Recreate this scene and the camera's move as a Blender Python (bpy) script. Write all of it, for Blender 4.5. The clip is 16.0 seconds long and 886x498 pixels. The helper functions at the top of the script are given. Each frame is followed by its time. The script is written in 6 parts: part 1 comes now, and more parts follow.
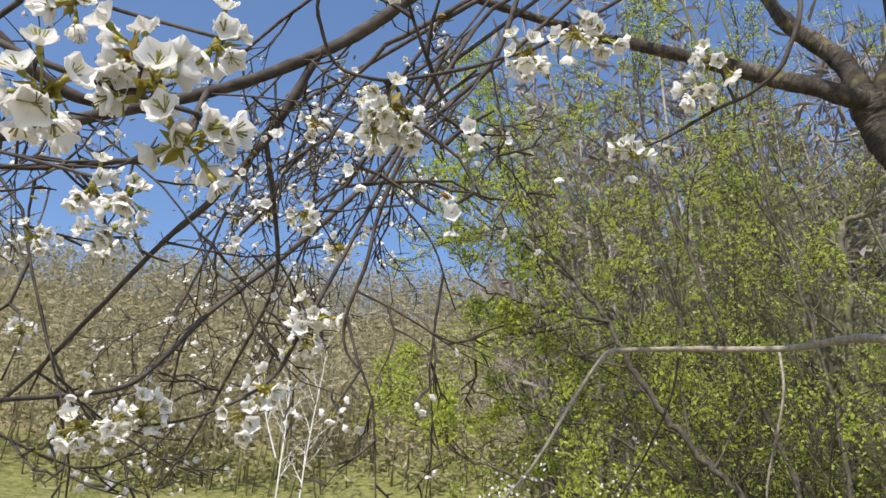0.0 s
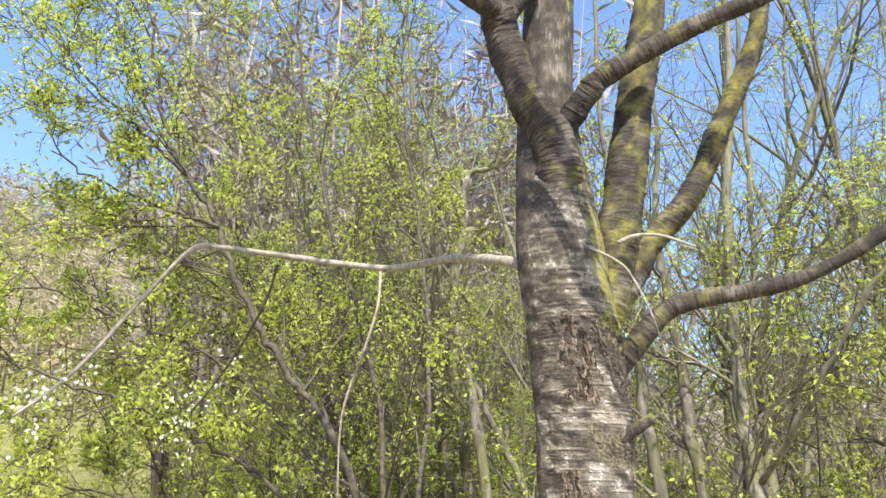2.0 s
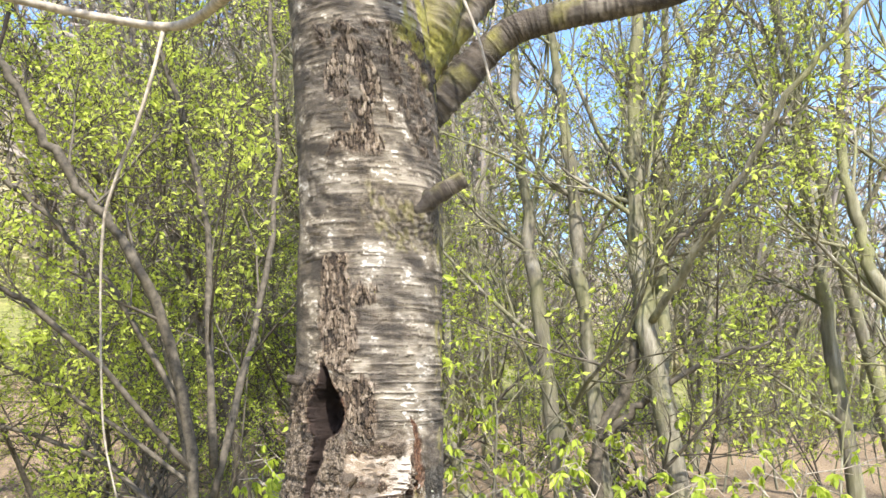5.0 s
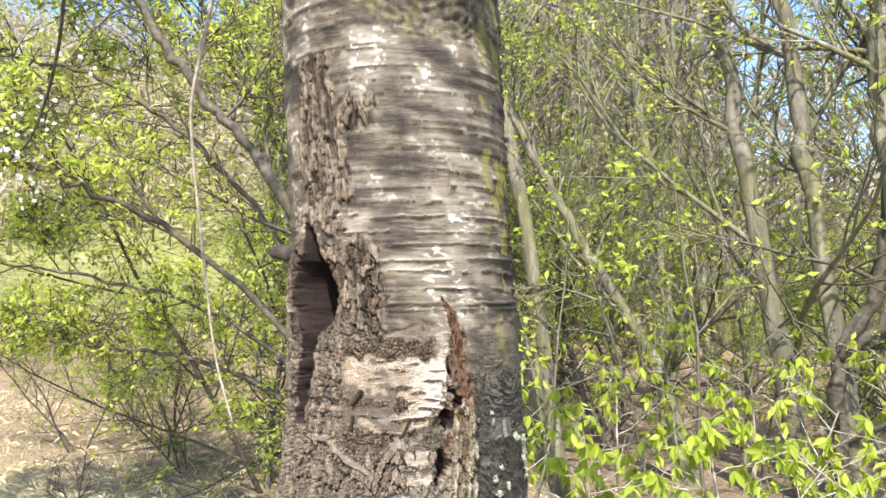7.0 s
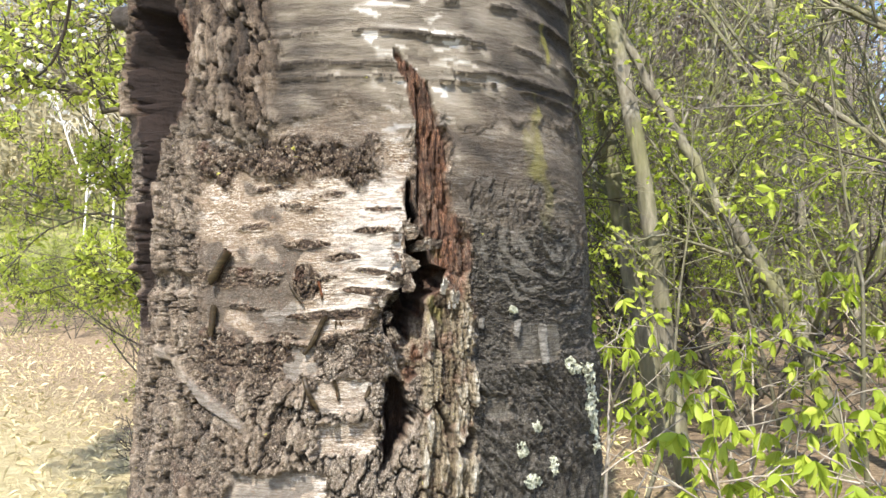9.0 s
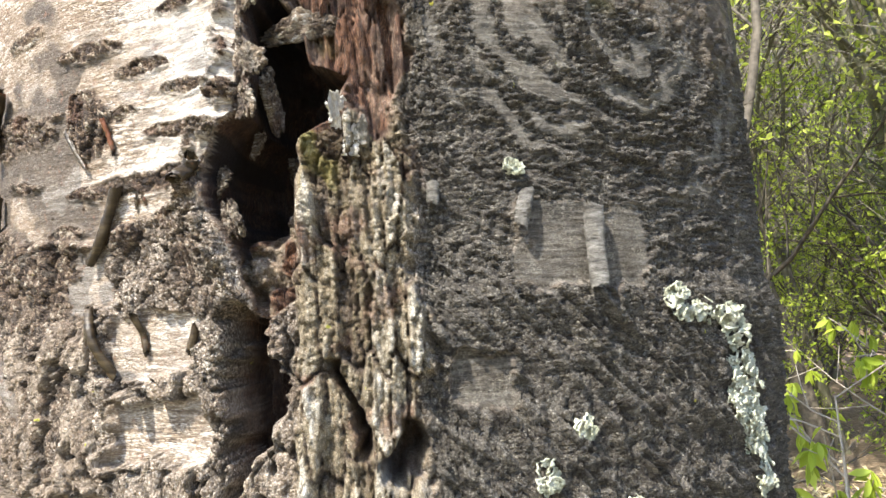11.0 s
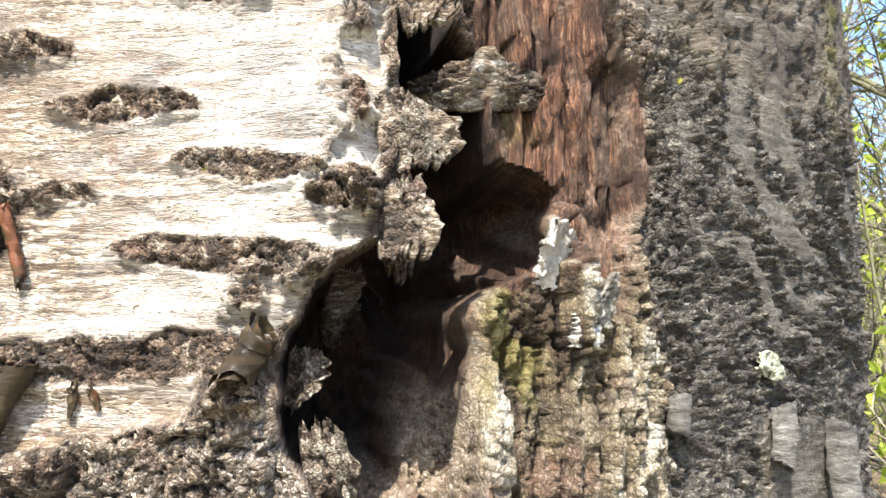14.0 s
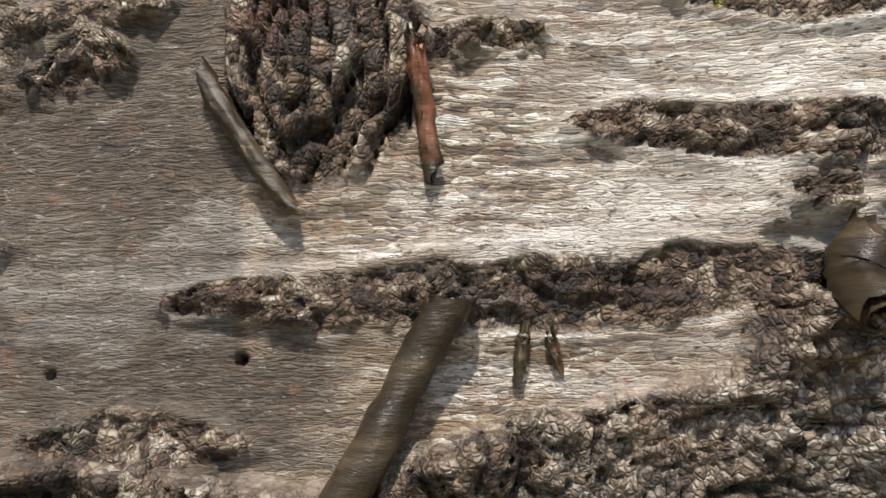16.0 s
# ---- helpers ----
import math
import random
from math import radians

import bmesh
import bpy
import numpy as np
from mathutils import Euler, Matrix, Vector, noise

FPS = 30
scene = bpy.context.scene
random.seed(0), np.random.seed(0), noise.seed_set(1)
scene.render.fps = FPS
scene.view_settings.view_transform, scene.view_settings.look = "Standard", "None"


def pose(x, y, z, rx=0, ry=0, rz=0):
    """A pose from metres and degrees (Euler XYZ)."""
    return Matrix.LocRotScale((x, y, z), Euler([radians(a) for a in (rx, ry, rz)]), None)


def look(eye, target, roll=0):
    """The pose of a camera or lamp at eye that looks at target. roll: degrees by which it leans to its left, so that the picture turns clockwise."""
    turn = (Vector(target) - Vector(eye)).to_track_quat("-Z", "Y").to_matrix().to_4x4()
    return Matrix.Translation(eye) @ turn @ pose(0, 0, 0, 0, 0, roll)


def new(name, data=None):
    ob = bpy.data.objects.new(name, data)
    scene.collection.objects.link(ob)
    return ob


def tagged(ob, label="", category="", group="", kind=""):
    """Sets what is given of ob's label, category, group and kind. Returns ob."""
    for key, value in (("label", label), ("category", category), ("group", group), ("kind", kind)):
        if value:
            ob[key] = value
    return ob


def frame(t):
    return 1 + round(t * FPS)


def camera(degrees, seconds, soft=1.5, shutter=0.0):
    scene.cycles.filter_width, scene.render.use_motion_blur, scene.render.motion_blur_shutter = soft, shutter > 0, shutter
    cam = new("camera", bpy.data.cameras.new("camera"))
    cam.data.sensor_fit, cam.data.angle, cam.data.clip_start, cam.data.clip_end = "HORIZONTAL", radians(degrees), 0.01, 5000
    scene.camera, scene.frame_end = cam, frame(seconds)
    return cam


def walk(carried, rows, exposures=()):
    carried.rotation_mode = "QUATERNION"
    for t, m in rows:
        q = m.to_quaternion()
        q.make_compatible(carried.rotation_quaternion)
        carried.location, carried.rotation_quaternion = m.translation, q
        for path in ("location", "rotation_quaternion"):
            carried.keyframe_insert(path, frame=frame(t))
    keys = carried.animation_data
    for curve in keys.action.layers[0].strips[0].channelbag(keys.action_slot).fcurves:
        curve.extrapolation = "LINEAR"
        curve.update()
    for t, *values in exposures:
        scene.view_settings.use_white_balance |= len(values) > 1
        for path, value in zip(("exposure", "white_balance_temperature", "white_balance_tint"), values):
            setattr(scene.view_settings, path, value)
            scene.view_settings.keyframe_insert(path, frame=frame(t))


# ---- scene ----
cam = camera(60.1, 16.0)
METRES, EYE, TILT, LEAN, TURN = 4.2, 1.75, 22.0, -1.0, 0.0
EXPOSURES = [(0, 0.5), (0.5, 0.85), (1.0, 0.98), (1.5, 1.2), (3.5, 1.65), (6.5, 1.75), (8, 1.6), (10.5, 1.8), (11.2, 2.05), (13, 2.4), (14, 2.1), (15.2, 1.4), (16, 0.95)]
ROWS = [
    (0.0, 0.0, 0.0, 0.0, -0.0, 0.0, -0.0),
    (0.5, 0.0249, 0.0236, -0.0177, -5.15, -1.1, -1.77),
    (1.0, 0.0621, 0.0458, -0.0376, -9.41, -0.39, -5.23),
    (1.5, 0.0882, 0.0774, -0.0551, -16.52, -1.74, -6.29),
    (2.0, 0.1048, 0.1128, -0.0703, -25.09, -1.96, -9.64),
    (2.5, 0.1409, 0.1263, -0.0884, -28.81, -3.36, -10.12),
    (3.0, 0.2051, 0.1411, -0.1028, -28.84, -5.61, -10.24),
    (3.5, 0.2416, 0.1552, -0.1142, -31.58, -6.95, -11.18),
    (4.0, 0.2844, 0.1929, -0.1369, -31.18, -8.42, -11.26),
    (6.5, 0.4449, 0.3314, -0.2281, -23.09, -14.71, -7.46),
    (7.0, 0.4985, 0.3586, -0.252, -14.72, -17.15, -3.04),
    (7.5, 0.525, 0.3817, -0.2692, -10.52, -19.8, -1.46),
    (8.0, 0.5414, 0.4186, -0.2957, -8.75, -19.72, -0.87),
    (10.5, 0.5902, 0.5319, -0.38, 4.34, -17.11, 4.6),
    (11.0, 0.598, 0.5426, -0.3857, 10.81, -15.92, 7.51),
    (11.5, 0.597, 0.5496, -0.3872, 12.41, -15.03, 7.95),
    (12.0, 0.5947, 0.5532, -0.3855, 10.68, -14.17, 6.98),
    (12.5, 0.5891, 0.5582, -0.3865, 7.54, -14.01, 5.67),
    (13.0, 0.5794, 0.5637, -0.3863, 1.02, -14.38, 2.55),
    (13.5, 0.5736, 0.5674, -0.3853, -5.06, -13.89, -0.56),
    (14.0, 0.5686, 0.5714, -0.3836, -7.9, -12.83, -2.53),
    (14.5, 0.5645, 0.5755, -0.3853, -10.22, -12.15, -2.24),
    (15.0, 0.5597, 0.5774, -0.3858, -12.31, -11.37, -3.06),
    (15.5, 0.5564, 0.5803, -0.3885, -13.35, -10.64, -3.48),
    (16.0, 0.5527, 0.5833, -0.3902, -13.43, -11.24, -4.04),
]
walk(cam, [(t, pose(0, 0, EYE, TILT, LEAN, TURN) @ pose(METRES * x, METRES * y, METRES * z, 90 + pitch, roll, yaw)) for t, x, y, z, yaw, pitch, roll in ROWS], EXPOSURES)

# ---- world, sun ----
SUN_DIR = Vector((-0.215, -0.591, 0.777)).normalized()      # from the place towards the sun
SUN_EL = math.asin(SUN_DIR.z)
SUN_AZ = math.atan2(SUN_DIR.x, SUN_DIR.y)
world = bpy.data.worlds.new("sky")
scene.world = world
world.use_nodes = True
wn, wl = world.node_tree.nodes, world.node_tree.links
sky = wn.new("ShaderNodeTexSky")
sky.sky_type, sky.sun_disc = "NISHITA", False
sky.sun_elevation, sky.sun_rotation = SUN_EL, SUN_AZ
sky.altitude, sky.air_density, sky.dust_density, sky.ozone_density = 300, 1.0, 2.6, 6.0
wn["Background"].inputs[1].default_value = 0.15
wl.new(sky.outputs[0], wn["Background"].inputs[0])
sun = new("sun", bpy.data.lights.new("sun", "SUN"))
sun.data.energy, sun.data.angle, sun.data.color = 4.0, radians(0.5), (1.0, 0.94, 0.84)
sun.matrix_world = look(SUN_DIR * 60, (0, 0, 0))


# ---- materials ----
class Mat:
    """A small helper to write node materials."""

    def __init__(self, name):
        self.m = bpy.data.materials.new(name)
        self.m.use_nodes = True
        self.n, self.l = self.m.node_tree.nodes, self.m.node_tree.links
        self.b = self.n["Principled BSDF"]
        self.b.inputs["Specular IOR Level"].default_value = 0.3
        self.geo = self.n.new("ShaderNodeTexCoord").outputs["Object"]

    def put(self, node, key, value):
        sock = node.inputs[key]
        if isinstance(value, bpy.types.NodeSocket):
            self.l.new(value, sock)
        elif isinstance(value, tuple) and len(value) == 3 and sock.type == "RGBA":
            sock.default_value = (*value, 1)
        else:
            sock.default_value = value

    def coord(self, scale=(1, 1, 1), rot=(0, 0, 0), vec=None):
        k = self.n.new("ShaderNodeMapping")
        self.l.new(vec or self.geo, k.inputs[0])
        k.inputs["Scale"].default_value, k.inputs["Rotation"].default_value = scale, rot
        return k.outputs[0]

    def noise(self, scale, detail=4, rough=0.55, vec=None, dist=0.0):
        k = self.n.new("ShaderNodeTexNoise")
        self.l.new(vec or self.geo, k.inputs["Vector"])
        k.inputs["Scale"].default_value, k.inputs["Detail"].default_value = scale, detail
        k.inputs["Roughness"].default_value, k.inputs["Distortion"].default_value = rough, dist
        return k.outputs["Fac"]

    def voro(self, scale, feature="F1", vec=None):
        k = self.n.new("ShaderNodeTexVoronoi")
        k.feature = feature
        self.l.new(vec or self.geo, k.inputs["Vector"])
        k.inputs["Scale"].default_value = scale
        return k.outputs["Distance"]

    def ramp(self, fac, stops):
        k = self.n.new("ShaderNodeValToRGB")
        self.l.new(fac, k.inputs[0])
        e = k.color_ramp.elements
        while len(e) < len(stops):
            e.new(0.5)
        for i, (p, c) in enumerate(stops):
            e[i].position = p
            e[i].color = (*c, 1) if isinstance(c, tuple) else (c, c, c, 1)
        return k.outputs[0]

    def mix(self, fac, a, b, mode="MIX"):
        k = self.n.new("ShaderNodeMix")
        k.data_type, k.blend_type = "RGBA", mode
        self.put(k, 0, fac)
        self.put(k, 6, a)
        self.put(k, 7, b)
        return k.outputs[2]

    def math(self, op, a, b=0.0, clamp=False):
        k = self.n.new("ShaderNodeMath")
        k.operation, k.use_clamp = op, clamp
        self.put(k, 0, a)
        self.put(k, 1, b)
        return k.outputs[0]

    def attr(self, name):
        k = self.n.new("ShaderNodeAttribute")
        k.attribute_name = name
        return k.outputs["Fac"]

    def rnd(self, island=False):
        if island:
            return self.n.new("ShaderNodeNewGeometry").outputs["Random Per Island"]
        return self.n.new("ShaderNodeObjectInfo").outputs["Random"]

    def bump(self, height, dist, strength=1.0, after=None):
        k = self.n.new("ShaderNodeBump")
        k.inputs["Distance"].default_value, k.inputs["Strength"].default_value = dist, strength
        self.l.new(height, k.inputs["Height"])
        if after is not None:
            self.l.new(after, k.inputs["Normal"])
        self.l.new(k.outputs[0], self.b.inputs["Normal"])
        return k.outputs[0]

    def set(self, color=None, rough=None, **more):
        if color is not None:
            self.put(self.b, "Base Color", color)
        if rough is not None:
            self.put(self.b, "Roughness", rough)
        for key, value in more.items():
            self.put(self.b, key.replace("_", " "), value)
        return self.m


def twig_mat(name, a, b):
    k = Mat(name)
    c = k.ramp(k.noise(30, 4, 0.6), [(0.3, a), (0.7, b)])
    return k.set(c, 0.8)


def leaf_mat(name, a, b, trans=0.35):
    k = Mat(name)
    c = k.ramp(k.rnd(True), [(0.0, a), (1.0, b)])
    k.set(c, 0.5)
    t = k.n.new("ShaderNodeBsdfTranslucent")
    mixs = k.n.new("ShaderNodeMixShader")
    k.put(t, "Color", c)
    mixs.inputs[0].default_value = trans
    k.l.new(k.b.outputs[0], mixs.inputs[1])
    k.l.new(t.outputs[0], mixs.inputs[2])
    k.l.new(mixs.outputs[0], k.n["Material Output"].inputs[0])
    return k.m


def wood_pole_mat():
    k = Mat("woodland_bark")
    c = k.ramp(k.noise(1.0, 7, 0.7, k.coord((16, 16, 3))), [(0.30, (0.045, 0.040, 0.030)), (0.5, (0.135, 0.122, 0.092)), (0.72, (0.31, 0.285, 0.225))])
    c = k.mix(k.math("MULTIPLY", k.ramp(k.noise(1.7, 4), [(0.40, 0.0), (0.60, 1.0)]), 0.6), c, (0.16, 0.165, 0.055))
    c = k.mix(k.math("MULTIPLY", k.ramp(k.noise(5, 4, 0.65), [(0.6, 0.0), (0.72, 1.0)]), 0.5), c, (0.40, 0.385, 0.34))
    c = k.mix(k.math("MULTIPLY", k.rnd(), 0.4), c, (0.07, 0.062, 0.05))
    k.bump(k.noise(1.0, 6, 0.7, k.coord((60, 60, 14))), 0.01)
    return k.set(c, 0.9)


def ground_mat():
    k = Mat("meadow_ground")
    dry = k.ramp(k.noise(9, 8, 0.7), [(0.3, (0.30, 0.245, 0.12)), (0.5, (0.46, 0.39, 0.22)), (0.7, (0.64, 0.57, 0.36))])
    green = k.ramp(k.noise(2.2, 9, 0.78), [(0.34, (0.055, 0.065, 0.018)), (0.5, (0.16, 0.165, 0.05)), (0.68, (0.30, 0.28, 0.11))])
    litter = k.ramp(k.noise(25, 8, 0.75), [(0.3, (0.10, 0.07, 0.04)), (0.55, (0.30, 0.22, 0.14)), (0.75, (0.48, 0.38, 0.26))])
    c = k.mix(k.attr("wood"), dry, litter)
    g = k.math("ADD", k.attr("green"), k.math("MULTIPLY", k.noise(0.5, 3), 0.4))
    c = k.mix(k.ramp(g, [(0.45, 0.0), (0.75, 1.0)]), c, green)
    k.bump(k.noise(30, 8, 0.75), 0.05)
    return k.set(c, 1.0)


M_POLE, M_GROUND = wood_pole_mat(), ground_mat()
M_TWIG = twig_mat("cherry_twig_bark", (0.024, 0.019, 0.016), (0.095, 0.077, 0.064))
M_PALE = twig_mat("pale_dead_branch_bark", (0.15, 0.125, 0.095), (0.36, 0.32, 0.26))
M_BIRCH = twig_mat("white_birch_bark", (0.45, 0.43, 0.40), (0.80, 0.78, 0.74))
M_LEAF = leaf_mat("young_green_leaf", (0.36, 0.435, 0.06), (0.57, 0.625, 0.14), 0.6)
M_LEAF_BRIGHT = leaf_mat("bright_young_leaf", (0.24, 0.32, 0.03), (0.44, 0.51, 0.075), 0.55)
M_SHRUB = twig_mat("shrub_bark", (0.028, 0.024, 0.018), (0.115, 0.098, 0.074))
M_FAR = leaf_mat("far_bare_twigs", (0.22, 0.19, 0.16), (0.40, 0.355, 0.31), 0.35)
M_HILL = leaf_mat("bare_hill_wood_twigs", (0.25, 0.22, 0.13), (0.45, 0.40, 0.25), 0.4)
M_PETAL = leaf_mat("white_cherry_petal", (0.80, 0.78, 0.75), (0.90, 0.88, 0.86), 0.35)
M_BRONZE = leaf_mat("bronze_green_bud_leaf", (0.22, 0.13, 0.03), (0.30, 0.30, 0.05), 0.3)


# ---- mesh helpers ----
def fast_mesh(name, verts, faces, mats, smooth=True, slots=None, attrs=None):
    """A mesh from arrays: verts (n, 3), faces: a list of integer arrays, each (m, 3) or (m, 4)."""
    me = bpy.data.meshes.new(name)
    faces = [np.asarray(f, np.int32) for f in faces if len(f)]
    idx = np.concatenate([f.ravel() for f in faces])
    sizes = np.concatenate([np.full(len(f), f.shape[1], np.int32) for f in faces])
    starts = np.concatenate([[0], np.cumsum(sizes)[:-1]]).astype(np.int32)
    me.vertices.add(len(verts))
    me.vertices.foreach_set("co", np.asarray(verts, np.float32).ravel())
    me.loops.add(len(idx))
    me.loops.foreach_set("vertex_index", idx)
    me.polygons.add(len(sizes))
    me.polygons.foreach_set("loop_start", starts)
    me.polygons.foreach_set("loop_total", sizes)
    for m in mats:
        me.materials.append(m)
    if slots is not None:
        me.polygons.foreach_set("material_index", np.asarray(slots, np.int32))
    me.polygons.foreach_set("use_smooth", np.full(len(sizes), smooth))
    for key, values in (attrs or {}).items():
        a = me.attributes.new(key, "FLOAT", "POINT")
        a.data.foreach_set("value", np.asarray(values, np.float32))
    me.update(calc_edges=True)
    me.validate()
    return me


class Geo:
    """Gathers tubes and leaves as arrays, to become one mesh."""

    def __init__(self):
        self.v, self.q, self.t, self.n = [], [], [], 0

    def add(self, v, q=None, t=None):
        v = np.asarray(v, float)
        if q is not None and len(q):
            self.q.append(np.asarray(q) + self.n)
        if t is not None and len(t):
            self.t.append(np.asarray(t) + self.n)
        self.v.append(v)
        self.n += len(v)

    def tube(self, pts, radii, sides=6, rough=0.0, rng=None, caps=True):
        p = np.asarray(pts, float)
        n = len(p)
        d = np.gradient(p, axis=0)
        d /= np.linalg.norm(d, axis=1)[:, None] + 1e-9
        ref = np.array([0.3, 0.2, 1.0]) if abs(d[0][2]) < 0.8 else np.array([1.0, 0.3, 0.1])
        a = np.cross(d, ref)
        a /= np.linalg.norm(a, axis=1)[:, None] + 1e-9
        b = np.cross(d, a)
        ang = np.arange(sides) * 2 * np.pi / sides
        r = np.asarray(radii, float)[:, None] * np.ones(sides)
        if rough:
            r = r * (1 + rough * rng.standard_normal(r.shape))
        ring = p[:, None, :] + r[:, :, None] * (np.cos(ang)[None, :, None] * a[:, None, :] + np.sin(ang)[None, :, None] * b[:, None, :])
        i, j = np.meshgrid(np.arange(n - 1), np.arange(sides), indexing="ij")
        j2 = (j + 1) % sides
        q = np.stack([i * sides + j, i * sides + j2, (i + 1) * sides + j2, (i + 1) * sides + j], -1).reshape(-1, 4)
        if not caps:
            self.add(ring.reshape(-1, 3), q)
            return
        v = np.concatenate([ring.reshape(-1, 3), p[-1:], p[:1]])
        k = np.arange(sides)
        cap = np.stack([(n - 1) * sides + k, (n - 1) * sides + (k + 1) % sides, np.full(sides, n * sides)], -1)
        cap0 = np.stack([(k + 1) % sides, k, np.full(sides, n * sides + 1)], -1)
        self.add(v, q, np.concatenate([cap, cap0]))

    def leaves(self, at, size, rng, up=0.3, narrow=0.5):
        """Folded leaves (two triangles each side of the midrib) at the points, in random turns."""
        at = np.asarray(at, float)
        n = len(at)
        if not n:
            return
        d = rng.standard_normal((n, 3))
        d[:, 2] = d[:, 2] * 0.6 - up
        d /= np.linalg.norm(d, axis=1)[:, None]
        w = np.cross(d, rng.standard_normal((n, 3)))
        w /= np.linalg.norm(w, axis=1)[:, None] + 1e-9
        nn = np.cross(d, w)
        s = (size * rng.uniform(0.6, 1.25, n))[:, None]
        tip, mid = at + d * s, at + d * s * 0.45
        l = mid + w * s * narrow * 0.5 + nn * s * 0.12
        r = mid - w * s * narrow * 0.5 + nn * s * 0.12
        v = np.stack([at, l, tip, r], 1).reshape(-1, 3)
        k = np.arange(n)[:, None] * 4
        self.add(v, None, np.concatenate([k + [0, 1, 2], k + [0, 2, 3]]))

    def mesh(self, name, mats, smooth=True, attrs=None):
        return fast_mesh(name, np.concatenate(self.v), [np.concatenate(x) for x in (self.q, self.t) if x], mats, smooth, None, attrs)


def part(name, mesh, parent, label="", kind=""):
    ob = new(name, mesh)
    ob.parent = parent
    return tagged(ob, label, kind=kind)


def thing(name, label, category, at=(0, 0, 0), group="", kind=""):
    ob = new(name)
    ob.empty_display_size = 0.1
    ob.location = at
    return tagged(ob, label, category, group, kind)


def smooth_line(pts, n):
    """A Catmull-Rom line through the points, n samples a span."""
    p = np.asarray(pts, float)
    p = np.concatenate([2 * p[:1] - p[1:2], p, 2 * p[-1:] - p[-2:-1]])
    out = []
    for i in range(1, len(p) - 2):
        for t in np.arange(n) / n:
            a, b, c, d = p[i - 1:i + 3]
            out.append(0.5 * (2 * b + (c - a) * t + (2 * a - 5 * b + 4 * c - d) * t * t + (3 * b - a - 3 * c + d) * t ** 3))
    return np.array(out + [p[-2]])


# ---- ground: one sheet, flat round the tree, rising to a meadow slope and a wooded hill ----
def sstep(a, b, x):
    t = np.clip((np.asarray(x, float) - a) / (b - a), 0, 1)
    return t * t * (3 - 2 * t)


def ground_z(x, y):
    x, y = np.asarray(x, float), np.asarray(y, float)
    rad, az = np.hypot(x, y), np.degrees(np.arctan2(x, y))
    q = -0.6 * (x - 2.4) + 0.8 * (y - 3.1)
    z = 0.09 * np.maximum(0, q - 5) * sstep(60, 30, q) + 3.3 * sstep(30, 60, q)
    front = sstep(-110, -60, az) * (1 - 0.80 * sstep(14, 42, az)) * sstep(120, 70, az)
    z = z + front * (44 * sstep(34, 150, rad) - 3 * sstep(34, 60, rad))
    z = z + 0.05 * np.sin(1.3 * x + 0.7) * np.sin(1.1 * y) * sstep(3, 8, rad)
    return z


def wood_edge(x, y):
    """Positive inside the wood, in metres from its edge."""
    return 0.66 * (x - 1.3) + 0.75 * (y - 9.3)


def build_ground():
    rr = np.concatenate([np.linspace(0, 30, 90), np.geomspace(30.6, 900, 90)])
    aa = np.linspace(0, 2 * np.pi, 181)[:-1]
    R_, A_ = np.meshgrid(rr, aa, indexing="ij")
    x, y = R_ * np.sin(A_) + 2.4, R_ * np.cos(A_) + 3.1
    v = np.stack([x, y, ground_z(x, y)], -1).reshape(-1, 3)
    na = len(aa)
    i, j = np.meshgrid(np.arange(len(rr) - 1), np.arange(na), indexing="ij")
    q = np.stack([i * na + j, (i + 1) * na + j, (i + 1) * na + (j + 1) % na, i * na + (j + 1) % na], -1).reshape(-1, 4)
    wood = sstep(-2.5, 0.5, wood_edge(v[:, 0], v[:, 1])) * (v[:, 0] > -8) + sstep(56, 66, np.hypot(v[:, 0], v[:, 1]))
    green = 0.55 * sstep(18, 30, np.hypot(v[:, 0], v[:, 1])) * sstep(72, 60, np.hypot(v[:, 0], v[:, 1])) + 0.42 * sstep(58, 68, np.hypot(v[:, 0], v[:, 1]))
    me = fast_mesh("ground", v, [q], [M_GROUND], True, None, {"wood": np.clip(wood, 0, 1), "green": green})
    tagged(new("ground", me), "dry grass meadow and leaf litter rising to a hill", "ground", kind="structure")


build_ground()


